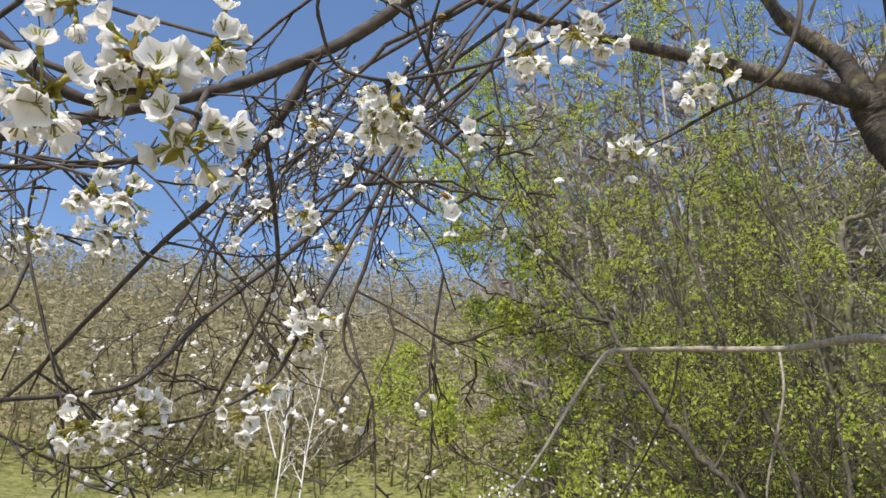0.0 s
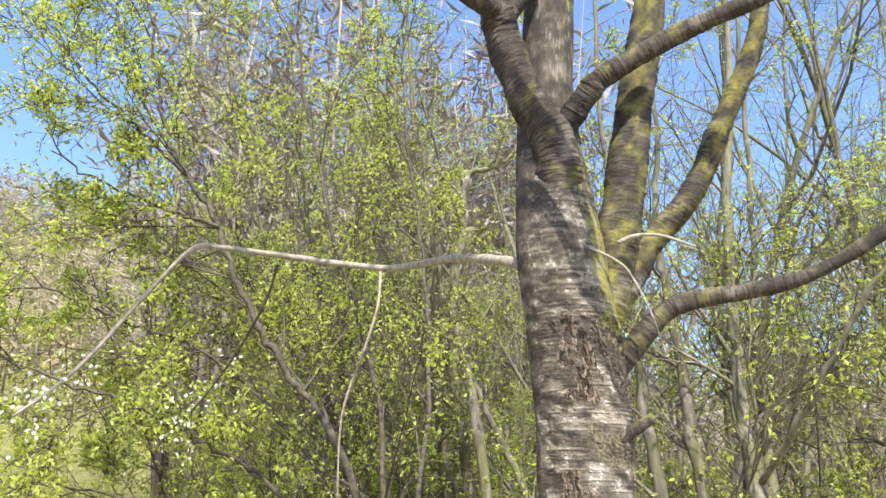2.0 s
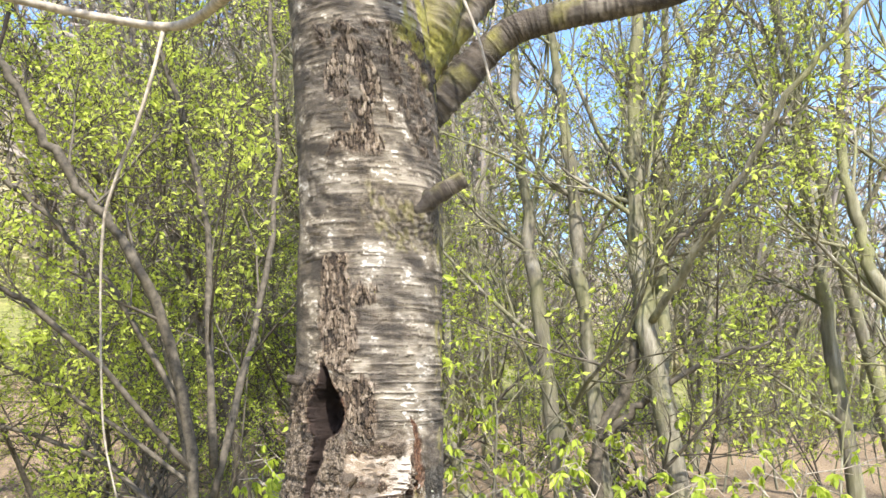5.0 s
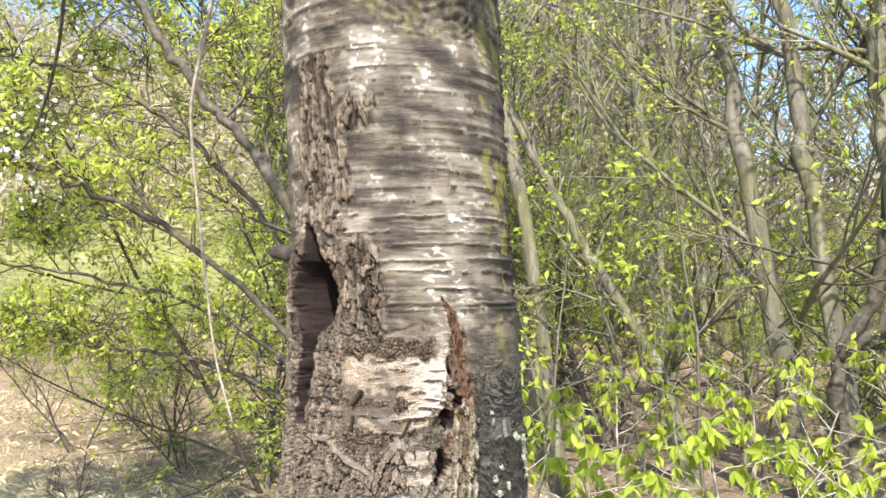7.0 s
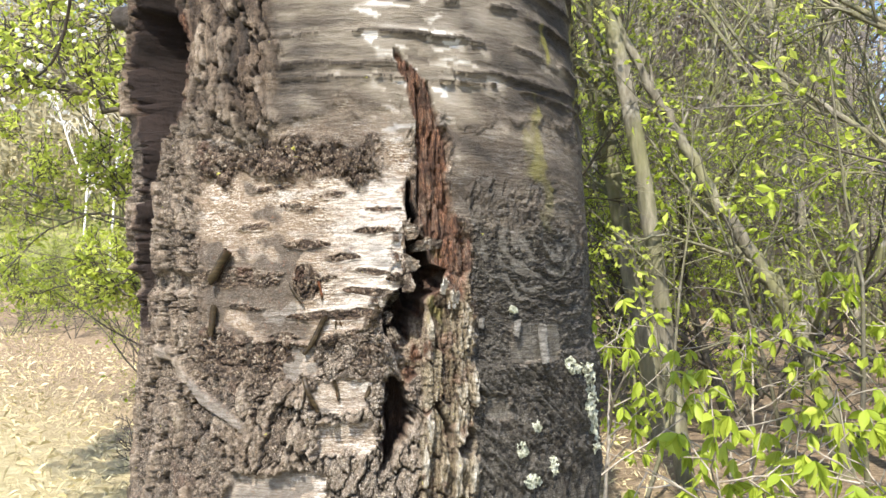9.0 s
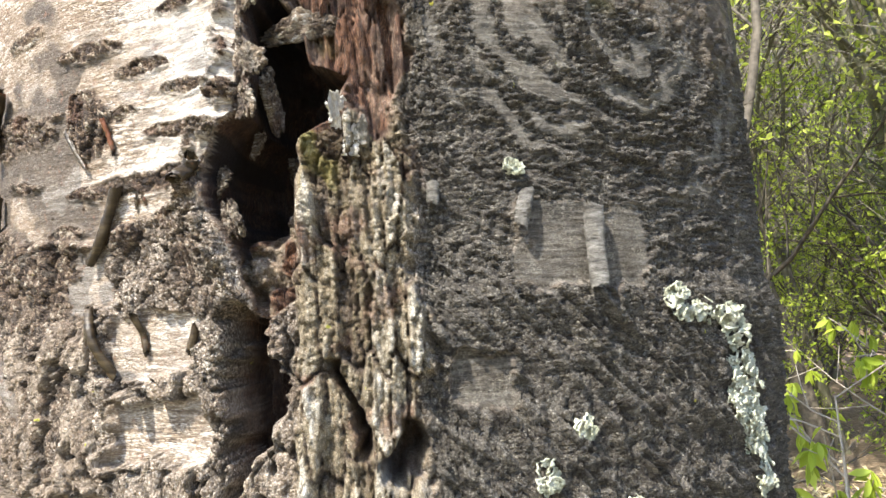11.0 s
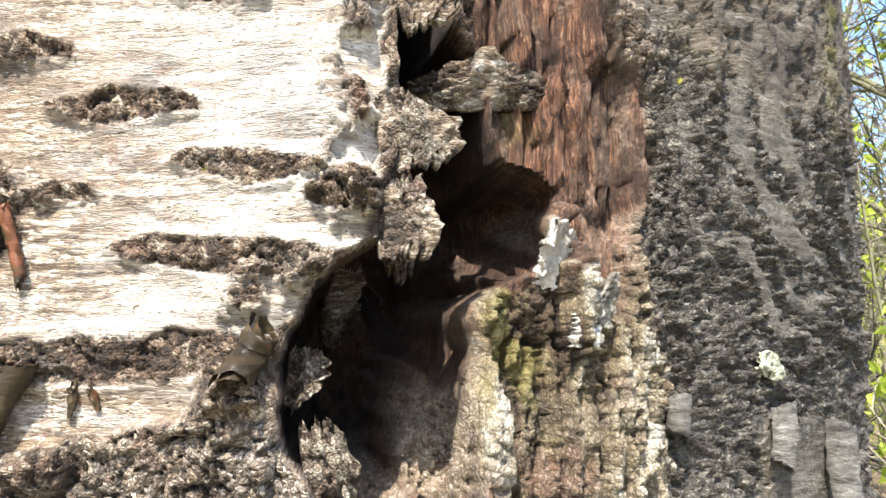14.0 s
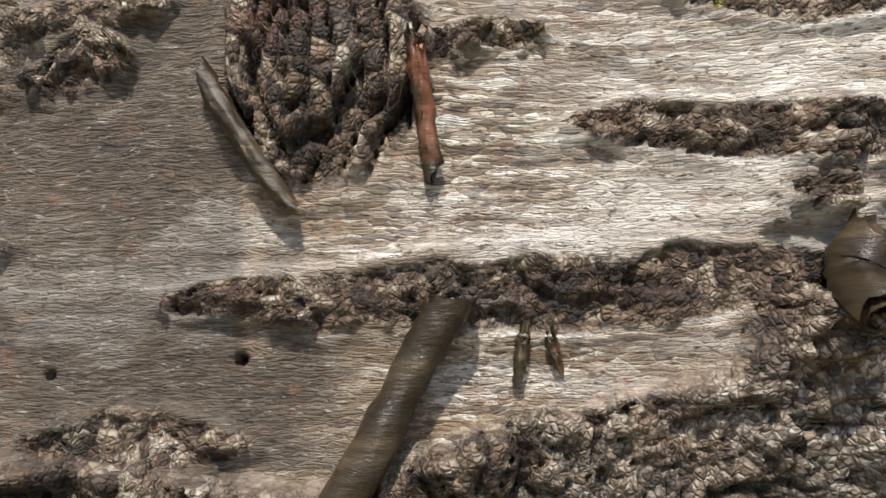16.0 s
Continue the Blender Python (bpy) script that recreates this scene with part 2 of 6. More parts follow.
# ---- trees of the wood ----
def grow(geo, leaf_at, rng, start, way, length, radius, level, P):
    """A branch and, by recursion, its side branches. P: per level (segments, sides, children, spread, length ratio, wobble, lift)."""
    seg, sides, kids, spread, ratio, wobble, lift = P[level][:7]
    p, d = [np.asarray(start, float)], np.asarray(way, float) / np.linalg.norm(way)
    dirs = [d]
    for _ in range(seg):
        d = d + wobble * rng.standard_normal(3) + np.array([0, 0, lift])
        d = d / np.linalg.norm(d)
        p.append(p[-1] + d * length / seg)
        dirs.append(d)
    p = np.array(p)
    t = np.linspace(0, 1, seg + 1)
    rad = radius * (1 - 0.85 * t) + 0.0012
    if sides < 3:
        s = np.cross(p[-1] - p[0], rng.standard_normal(3))
        s *= max(radius, 0.0022) / (np.linalg.norm(s) + 1e-9)
        geo.add(np.array([p[0] - s, p[0] + s, p[-1] + s * 0.3, p[-1] - s * 0.3]), [[0, 1, 2, 3]])
    else:
        geo.tube(p, rad, sides, caps=False)
    if level + 1 < len(P):
        for k in range(kids):
            f = (k + rng.uniform(0.2, 0.9)) / kids
            f = (P[level][7] if len(P[level]) > 7 else 0.15) * (1 - f) + f
            i = min(int(f * seg), seg - 1)
            g = f * seg - i
            base = p[i] * (1 - g) + p[i + 1] * g
            side = np.cross(dirs[i], rng.standard_normal(3))
            side /= np.linalg.norm(side) + 1e-9
            w = dirs[i] * math.cos(radians(spread)) + side * math.sin(radians(spread))
            grow(geo, leaf_at, rng, base, w, length * ratio * rng.uniform(0.6, 1.2) * (1.15 - 0.6 * f), max(radius * (1 - 0.8 * f) * 0.6, 0.0025), level + 1, P)
    else:
        for f in rng.uniform(0.15, 1.0, 2):
            i = min(int(f * seg), seg - 1)
            leaf_at.append(p[i] + (p[i + 1] - p[i]) * (f * seg - i) + 0.02 * rng.standard_normal(3))


def tufts(at, rng, share, each):
    """The twig ends that bear leaf, each several times over, a little apart."""
    at = np.array(at)
    at = at[rng.random(len(at)) < share]
    at = np.repeat(at, each, 0)
    return at + rng.normal(0, 0.018, at.shape)


def make_tree(seed, stems, P, leaf_share, leaf_size, leaf_mat_, bark=M_POLE, each=2):
    rng = np.random.default_rng(seed)
    geo, at = Geo(), []
    for base, way, length, radius in stems:
        grow(geo, at, rng, base, way, length, radius, 0, P)
    crown = Geo()
    at = tufts(at, rng, leaf_share, each)
    crown.leaves(at, leaf_size, rng, up=0.7)
    return geo.mesh("trunk", [bark]), (crown.mesh("crown", [leaf_mat_], False) if len(at) else None)


def drawn_tree(kind, label, category, group, stems, P, seed, leaf_share, leaf_size, leaf_mat_, bark=M_POLE, each=2):
    """A tree whose main stems follow given lines, with grown side branches. stems: (points, radius at the foot, at the tip, side branches, their length)."""
    rng = np.random.default_rng(seed)
    foot = np.array(stems[0][0][0], float)
    foot[2] = float(ground_z(foot[0], foot[1]))
    e = thing(kind, label, category, tuple(foot), group)
    geo, at = Geo(), []
    for pts, r0, r1, kids, reach in stems:
        line = smooth_line(np.array(pts, float), 7) - foot
        t = np.linspace(0, 1, len(line))
        line = line + rng.normal(0, 0.012, line.shape) * np.minimum(1, t * 4)[:, None]
        geo.tube(line, (r0 + (r1 - r0) * t) * (1 + 0.05 * rng.standard_normal(len(t))), 10, 0.03, rng)
        for k in range(kids):
            f = 0.12 + 0.88 * (k + rng.random()) / kids
            i = min(int(f * (len(line) - 1)), len(line) - 2)
            d = line[i + 1] - line[i]
            d /= np.linalg.norm(d)
            side = np.cross(d, rng.standard_normal(3))
            side /= np.linalg.norm(side) + 1e-9
            spread = radians(rng.uniform(32, 62))
            grow(geo, at, rng, line[i], d * math.cos(spread) + side * math.sin(spread) + np.array([0, 0, 0.12]), reach * rng.uniform(0.5, 1.2) * (1.15 - 0.55 * f), max(0.35 * (r0 + (r1 - r0) * f), 0.005), 0, P)
    crown = Geo()
    crown.leaves(tufts(at, rng, leaf_share, each), leaf_size, rng, up=0.7)
    part("trunk", geo.mesh("trunk", [bark]), e)
    part("crown", crown.mesh("crown", [leaf_mat_], False), e, "sparse fresh green leaves")


POLE_P = [(14, 8, 15, 34, 0.34, 0.055, 0.015, 0.22), (6, 4, 6, 40, 0.45, 0.15, 0.06), (3, 3, 6, 38, 0.55, 0.18, 0.03), (1, 2, 0, 0, 0, 0.2, 0.0)]
BUSH_P = [(8, 6, 11, 52, 0.46, 0.09, 0.015, 0.08), (4, 3, 8, 45, 0.45, 0.15, 0.03), (2, 3, 7, 40, 0.5, 0.18, 0.02), (1, 2, 0, 0, 0, 0.2, 0.0)]
SAPL_P = [(7, 5, 10, 55, 0.40, 0.08, 0.04, 0.2), (4, 3, 6, 45, 0.45, 0.15, 0.0), (2, 3, 0, 0, 0, 0.15, -0.03)]
SIDE_P = [(7, 5, 9, 40, 0.5, 0.10, 0.02, 0.1), (4, 3, 7, 42, 0.5, 0.16, 0.02), (2, 3, 3, 40, 0.5, 0.2, 0.0), (1, 2, 0, 0, 0, 0.2, 0.0)]

poles = []
for i in range(5):                                             # single stems that fork high up
    poles.append(make_tree(10 + i, [((0, 0, -0.1), (0.10 * (i - 2), 0.08, 1), 8.5 + i, 0.062 + 0.009 * i)], POLE_P, 0.30, 0.050, M_LEAF))
for i in range(3):                                             # two or three stems from one stool
    poles.append(make_tree(30 + i, [((0, 0, -0.1), (0.20, 0.05, 1), 8, 0.065), ((0.1, 0.05, -0.1), (-0.24, -0.1, 1), 7, 0.05), ((-0.05, 0.12, -0.1), (0.02, 0.3, 1), 7.5, 0.045)][:2 + i % 2], POLE_P, 0.30, 0.050, M_LEAF))
bushes = []
for i in range(4):
    rr_ = random.Random(50 + i)
    st = [((rr_.uniform(-.25, .25), rr_.uniform(-.25, .25), -0.1), (rr_.uniform(-.6, .6), rr_.uniform(-.6, .6), 1), rr_.uniform(3.6, 5.6), rr_.uniform(.02, .04)) for _ in range(3)]
    bushes.append(make_tree(60 + i, st, BUSH_P, 0.66, 0.052, M_LEAF_BRIGHT, M_SHRUB))
saplings = [make_tree(80 + i, [((0, 0, -0.05), (0.15, 0.1 * i, 1), 2.0 + 0.4 * i, 0.018)], SAPL_P, 0.45, 0.075, M_LEAF_BRIGHT) for i in range(3)]
WOOD_TREE = "slender grey-barked woodland tree just coming into leaf"


def plant(kind, meshes, x, y, turn, scale, label, category, group):
    e = thing(kind, label, category, (x, y, float(ground_z(x, y))), group)
    e.rotation_euler, e.scale = (0, 0, turn), (scale, scale, scale)
    part("trunk", meshes[0], e)
    if meshes[1]:
        part("crown", meshes[1], e, "sparse fresh green leaves")
    return e


def bearing(x, y):
    return math.degrees(math.atan2(x - 0.5, y - 0.5))


def plant_wood():
    rng = random.Random(7)
    put = [(5.3, 5.8), (5.45, 5.5), (5.7, 5.05), (7.3, 4.8), (7.2, 4.2), (5.4, 5.4), (5.2, 6.8), (4.2, 7.0), (3.6, 8.6), (2.6, 6.0)]

    def free(x, y, gap):
        return all((x - a) ** 2 + (y - b) ** 2 > gap * gap for a, b in put)

    n = 0
    while n < 50:                                              # tall poles
        x, y = rng.uniform(2, 24), rng.uniform(0, 26)
        d = wood_edge(x, y)
        if 0.6 < d < 17 and math.hypot(x - 2.4, y - 3.1) > 4.6 and free(x, y, 0.75) and 14 < bearing(x, y) < 72:
            put.append((x, y))
            plant("woodland_tree", rng.choice(poles), x, y, rng.uniform(0, 6.3), rng.uniform(0.75, 1.25), WOOD_TREE, "tree", "trees of the wood")
            n += 1
    n = 0
    while n < 20:                                              # leafy shrubs at the wood's near corner and beneath the trees
        x, y = rng.uniform(2, 14), rng.uniform(3, 18)
        d = wood_edge(x, y)
        if -0.4 < d < 8 and math.hypot(x - 2.4, y - 3.1) > 4.2 and free(x, y, 0.8) and (14 < bearing(x, y) < 33 or (n > 12 and bearing(x, y) < 65)):
            put.append((x, y))
            plant("shrub", rng.choice(bushes), x, y, rng.uniform(0, 6.3), rng.uniform(0.6, 0.95) * (0.7 if n > 12 else 1), "many-stemmed shrub with small fresh green leaves", "shrub", "shrubs of the wood")
            n += 1
    n = 0
    while n < 46:                                              # low growth along the meadow's edge
        x, y = rng.uniform(-12, 2.2), rng.uniform(7, 26)
        if 0.3 < wood_edge(x, y) < 5.5:
            plant("shrub", rng.choice(bushes), x, y, rng.uniform(0, 6.3), rng.uniform(0.2, 0.42), "low spreading shrub with fresh green leaves by the meadow", "shrub", "shrubs of the wood")
            n += 1
    for x, y, s in ((1.7, 8.9, 0.34), (3.1, 7.4, 0.5), (0.6, 9.9, 0.34)):
        plant("shrub", rng.choice(bushes), x, y, rng.uniform(0, 6.3), s, "low leafy shrub beside the meadow with fresh green leaves", "shrub", "shrubs of the wood")
    low = [(4.6, 5.6, 0.8), (5.6, 5.2, 0.7), (3.9, 6.6, 0.8), (6.4, 4.3, 0.8), (5.0, 7.0, 0.9)]
    while len(low) < 52:                                       # green undergrowth
        x, y = rng.uniform(2.5, 13), rng.uniform(2, 14)
        if 0.8 < wood_edge(x, y) < 8 and math.hypot(x - 2.4, y - 3.1) > 3.4 and bearing(x, y) < 72:
            low.append((x, y, rng.uniform(0.5, 1.0)))
    for x, y, s in low:
        plant("sapling", rng.choice(saplings), x, y, rng.uniform(0, 6.3), s, "low sapling with bright green young leaves", "sapling", "saplings at the wood's edge")


def edge_trees():
    """The trees that stand foremost along the wood, by the lines of their stems."""
    G = "trees of the wood"
    drawn_tree("woodland_tree", WOOD_TREE, "tree", G, [([(5.36, 5.7, -0.1), (5.24, 5.8, 1.21), (5.17, 5.86, 2.0), (5.09, 5.92, 2.94), (5.05, 5.95, 3.69), (4.96, 6.05, 5.2), (5.0, 6.1, 7.5)], 0.072, 0.018, 12, 2.0)], SIDE_P, 401, 0.15, 0.052, M_LEAF)
    drawn_tree("woodland_tree", WOOD_TREE, "tree", G, [([(5.5, 5.42, -0.1), (5.37, 5.55, 1.81), (5.32, 5.6, 2.68), (5.27, 5.65, 3.49), (5.22, 5.68, 4.15), (5.3, 5.66, 5.4), (5.2, 5.7, 7.6)], 0.062, 0.016, 11, 1.9)], SIDE_P, 402, 0.15, 0.052, M_LEAF)
    drawn_tree("woodland_tree", "grey-barked woodland tree with two rising stems", "tree", G, [([(5.8, 4.92, -0.1), (5.59, 5.16, 1.8), (5.55, 5.2, 2.5), (5.55, 5.19, 3.33), (5.59, 5.15, 4.34), (5.7, 5.05, 5.6), (5.75, 5.0, 8.0)], 0.080, 0.022, 10, 2.0),
               ([(5.66, 5.1, 1.2), (5.85, 5.25, 1.9), (6.0, 5.35, 2.58), (6.03, 5.4, 3.37), (6.13, 5.35, 4.24), (6.2, 5.3, 6.8)], 0.06, 0.02, 8, 1.8),
               ([(5.58, 5.1, 1.85), (5.5, 4.6, 2.3), (5.5, 4.1, 2.9), (5.65, 3.68, 3.46), (5.85, 3.3, 3.8)], 0.03, 0.012, 6, 1.2)], SIDE_P, 403, 0.15, 0.052, M_LEAF)
    drawn_tree("woodland_tree", WOOD_TREE, "tree", G, [([(7.4, 4.7, -0.1), (7.27, 4.83, 1.84), (7.24, 4.88, 2.67), (7.18, 4.97, 4.08), (7.13, 5.04, 4.93), (7.0, 5.1, 7.4)], 0.065, 0.018, 10, 2.0)], SIDE_P, 404, 0.15, 0.052, M_LEAF)
    drawn_tree("woodland_tree", WOOD_TREE, "tree", G, [([(7.5, 3.8, -0.1), (7.22, 4.13, 1.56), (7.13, 4.29, 2.04), (7.05, 4.42, 2.68), (7.02, 4.48, 3.4), (7.07, 4.4, 4.13), (7.2, 4.4, 6.8)], 0.07, 0.018, 10, 1.9)], SIDE_P, 405, 0.15, 0.052, M_LEAF)
    drawn_tree("crooked_tree", "dark-barked crooked young tree with forking arching limbs", "tree", "", [([(5.35, 5.5, -0.1), (5.38, 5.5, 0.34), (5.41, 5.46, 1.01), (5.54, 5.33, 1.36), (5.61, 5.27, 1.93), (5.61, 5.27, 2.74), (5.66, 5.21, 3.52), (5.5, 5.1, 5.2)], 0.06, 0.015, 7, 1.5),
               ([(5.41, 5.46, 1.01), (5.56, 5.32, 1.19), (5.77, 5.09, 1.43), (5.97, 4.85, 1.6), (6.2, 4.6, 1.7)], 0.035, 0.01, 6, 1.0), ([(5.61, 5.27, 1.93), (5.73, 5.14, 2.28), (5.89, 4.95, 2.55), (6.12, 4.65, 2.91), (6.3, 4.4, 3.4)], 0.03, 0.01, 6, 1.1)], SIDE_P, 406, 0.15, 0.052, M_LEAF, M_SHRUB)
    drawn_tree("leaning_tree", "grey-barked tree that leans out from the wood", "tree", "", [([(5.25, 6.75, -0.1), (5.05, 6.85, 0.84), (4.85, 6.96, 1.3), (4.66, 7.05, 1.69), (4.44, 7.16, 2.18), (4.2, 7.25, 2.72), (3.8, 7.4, 3.9), (3.6, 7.5, 5.6)], 0.060, 0.016, 12, 1.7)], SIDE_P, 407, 0.15, 0.052, M_LEAF)
    drawn_tree("woodland_tree", WOOD_TREE, "tree", G, [([(4.3, 6.9, -0.1), (4.1, 7.05, 2.2), (3.86, 7.16, 3.52), (3.93, 7.12, 4.22), (3.92, 7.12, 4.53), (4.0, 7.08, 4.96), (4.25, 6.94, 5.06), (4.46, 6.81, 5.36), (4.5, 6.8, 6.4)], 0.06, 0.014, 10, 1.6)], SIDE_P, 408, 0.15, 0.052, M_LEAF)
    drawn_tree("woodland_tree", WOOD_TREE, "tree", G, [([(4.7, 8.1, -0.1), (4.53, 8.16, 2.31), (4.25, 8.31, 3.8), (4.24, 8.31, 4.77), (3.98, 8.43, 5.52), (3.9, 8.47, 6.73), (3.7, 8.56, 9.03)], 0.075, 0.016, 14, 2.0)], SIDE_P, 409, 0.15, 0.052, M_LEAF)
    drawn_tree("woodland_tree", WOOD_TREE, "tree", G, [([(3.9, 8.5, -0.1), (3.61, 8.59, 1.2), (3.49, 8.63, 1.42), (3.3, 8.69, 2.08), (3.2, 8.7, 2.5), (2.99, 8.76, 2.97), (2.79, 8.81, 3.59), (2.5, 8.9, 5.5), (2.4, 9.0, 7.5)], 0.07, 0.016, 14, 2.2)], SIDE_P, 410, 0.15, 0.052, M_LEAF, M_SHRUB)
    # the large shrubby tree at the wood's edge, its dark limbs arching over the meadow
    drawn_tree("shrubby_tree", "large many-stemmed tree with dark arching limbs and thin green leaf", "tree", "", [
        ([(2.75, 5.95, -0.1), (2.6, 5.9, 1.2), (2.27, 5.89, 2.08), (1.95, 5.99, 2.49), (1.7, 6.06, 2.87), (1.47, 6.11, 3.27), (1.35, 6.14, 3.6), (1.08, 6.18, 3.98), (0.86, 6.21, 4.38), (0.79, 6.21, 4.7), (0.6, 6.25, 5.6), (0.45, 6.3, 6.6)], 0.036, 0.007, 20, 1.5),
        ([(1.35, 6.14, 3.6), (1.0, 6.19, 3.68), (0.62, 6.23, 3.78), (0.15, 6.3, 4.0)], 0.016, 0.006, 7, 0.9),
        ([(1.08, 6.18, 3.98), (0.67, 6.22, 4.32), (0.32, 6.24, 4.6), (-0.05, 6.25, 5.0)], 0.016, 0.006, 7, 1.0),
        ([(2.6, 5.9, 1.2), (2.17, 6.24, 2.0), (1.69, 6.37, 2.5), (1.27, 6.46, 2.76), (0.8, 6.5, 2.89), (0.24, 6.54, 3.1), (-0.25, 6.52, 3.5)], 0.020, 0.005, 12, 1.1),
        ([(2.65, 5.9, 0.9), (1.9, 5.85, 1.7), (1.36, 5.78, 2.0), (0.96, 5.86, 2.2), (0.46, 5.91, 2.35), (0.08, 5.92, 2.5), (-0.31, 5.91, 2.8)], 0.018, 0.005, 12, 1.0),
        ([(2.7, 6.1, 0.8), (2.0, 6.6, 1.35), (1.3, 7.0, 1.6), (0.6, 7.3, 1.75), (0.0, 7.5, 2.0)], 0.016, 0.005, 12, 1.1),
        ([(2.7, 6.1, 0.5), (2.2, 6.5, 0.95), (1.6, 6.9, 1.15), (1.0, 7.3, 1.2), (0.5, 7.6, 1.35)], 0.020, 0.005, 11, 0.9),
        ([(2.75, 6.1, 0.6), (2.65, 6.9, 1.7), (2.33, 7.29, 2.65), (2.11, 7.35, 3.04), (1.87, 7.4, 3.55), (1.63, 7.45, 3.97), (1.2, 7.5, 5.2), (1.0, 7.6, 6.6)], 0.027, 0.006, 16, 1.6),
        ([(2.8, 6.0, 0.9), (2.7, 6.3, 2.6), (2.3, 6.5, 4.0), (2.0, 6.7, 5.6), (1.9, 6.8, 7.4)], 0.027, 0.006, 16, 1.6),
        ([(2.8, 6.0, 0.7), (3.2, 6.3, 2.4), (3.25, 6.6, 3.8), (3.1, 6.8, 5.4), (3.2, 7.0, 7.0)], 0.026, 0.006, 14, 1.5)], SIDE_P, 411, 0.44, 0.044, M_LEAF, M_SHRUB)


plant_wood()
edge_trees()


# ---- the wooded hill far behind ----
def hill_wood():
    rng = np.random.default_rng(3)
    stems, spray = Geo(), Geo()
    for _ in range(4600):
        az, rad = rng.uniform(-48, 60), rng.uniform(58, 165)
        x, y = rad * math.sin(radians(az)), rad * math.cos(radians(az))
        z = float(ground_z(x, y))
        h = rng.uniform(6, 11)
        lean = rng.normal(0, 0.06, 2)
        top = np.array([x + lean[0] * h, y + lean[1] * h, z + h])
        stems.tube([(x, y, z - 0.3), tuple((np.array([x, y, z]) + top) / 2 + rng.normal(0, .3, 3)), tuple(top)], [0.06, 0.04, 0.01], 3)
        k = 30
        f = rng.uniform(0.02, 1.0, k)
        base = np.array([x, y, z]) + f[:, None] * (top - np.array([x, y, z]))
        out = rng.standard_normal((k, 3)) * (1.25 - f)[:, None] * h * 0.17
        spray.leaves(base + out, 0.75, rng, up=0.0, narrow=0.42)
    t = thing("hillside_wood", "far brown leafless woodland covering the hill", "wood", kind="stuff")
    part("stems", stems.mesh("stems", [M_HILL]), t, kind="stuff")
    part("twigs", spray.mesh("twigs", [M_HILL], False), t, kind="stuff")


hill_wood()


# ---- tall bare trees in the depth of the wood ----
def deep_wood():
    rng = np.random.default_rng(8)
    stems, spray = Geo(), Geo()
    for _ in range(520):
        az, rad = 8 + 68 * rng.random() ** 1.25, rng.uniform(19, 46)
        x, y = rad * math.sin(radians(az)), rad * math.cos(radians(az))
        if az > 36 and rng.random() > 0.28:
            continue
        z, h = float(ground_z(x, y)), rng.uniform(12, 19) * (0.62 if az > 36 else 1)
        foot = np.array([x, y, z - 0.3])
        top = foot + np.array([rng.normal(0, 0.07) * h, rng.normal(0, 0.07) * h, h])
        stems.tube([foot, (foot + top) / 2 + rng.normal(0, 0.15, 3), top], [0.11, 0.07, 0.01], 4)
        for _ in range(9):
            f = rng.uniform(0.25, 0.95)
            b0 = foot + f * (top - foot)
            tip = b0 + np.array([rng.normal(0, 1), rng.normal(0, 1), rng.uniform(0.6, 1.6)]) * h * 0.14 * (1.3 - f)
            stems.tube([b0, tip], [0.03, 0.008], 3, caps=False)
            k = 13
            m = b0 + rng.uniform(0.2, 1.1, k)[:, None] * (tip - b0) + rng.normal(0, 0.25, (k, 3))
            spray.leaves(m, 0.8, rng, up=-0.6, narrow=0.034)
    t = thing("deep_wood", "tall leafless trees crowded in the depth of the wood", "wood", kind="stuff")
    part("stems", stems.mesh("stems", [M_FAR]), t, kind="stuff")
    part("twigs", spray.mesh("twigs", [M_FAR], False), t, kind="stuff")


deep_wood()


# ---- the cherry tree ----
cherry = thing("cherry_tree", "old cherry tree with peeling banded bark and white blossom", "tree", (2.39, 3.15, 0))
CH = Vector((2.39, 3.15, 0))
TRUNK_Z = [-0.3, 0.1, 0.5, 0.9, 1.1, 1.3, 1.6, 1.9, 2.3, 2.7, 3.0, 3.3, 3.6, 4.3, 5.6]
TRUNK_X = [2.33, 2.34, 2.35, 2.366, 2.392, 2.389, 2.379, 2.365, 2.333, 2.29, 2.30, 2.335, 2.34, 2.38, 2.42]
TRUNK_Y = [3.27, 3.25, 3.23, 3.212, 3.178, 3.146, 3.131, 3.114, 3.109, 3.13, 3.18, 3.25, 3.27, 3.24, 3.20]
TRUNK_R = [0.40, 0.31, 0.27, 0.236, 0.211, 0.200, 0.191, 0.192, 0.196, 0.192, 0.165, 0.145, 0.135, 0.112, 0.08]


# ---- the trunk's bark: relief over turn (degrees, 0 towards -y) and height ----
def lattice(ix, iy, seed):
    h = (ix.astype(np.int64) * 374761393 + iy.astype(np.int64) * 668265263 + seed * 974634777) & 0x7FFFFFFF
    h = ((h ^ (h >> 13)) * 1274126177) & 0x7FFFFFFF
    return ((h ^ (h >> 16)) & 0xFFFFF) / 0xFFFFF


def vnoise(x, y, seed=0):
    """Smooth noise between -0.5 and 0.5; each row of its lattice is shifted by its own amount."""
    iy = np.floor(y)
    fy = y - iy
    fy = fy * fy * (3 - 2 * fy)

    def row(k):
        xs = x + 7.3 * lattice(k, k * 0 + 3, seed + 77)
        ix = np.floor(xs)
        fx = xs - ix
        fx = fx * fx * (3 - 2 * fx)
        a, b = lattice(ix, k, seed), lattice(ix + 1, k, seed)
        return a + (b - a) * fx

    lo, hi = row(iy), row(iy + 1)
    return lo + (hi - lo) * fy - 0.5


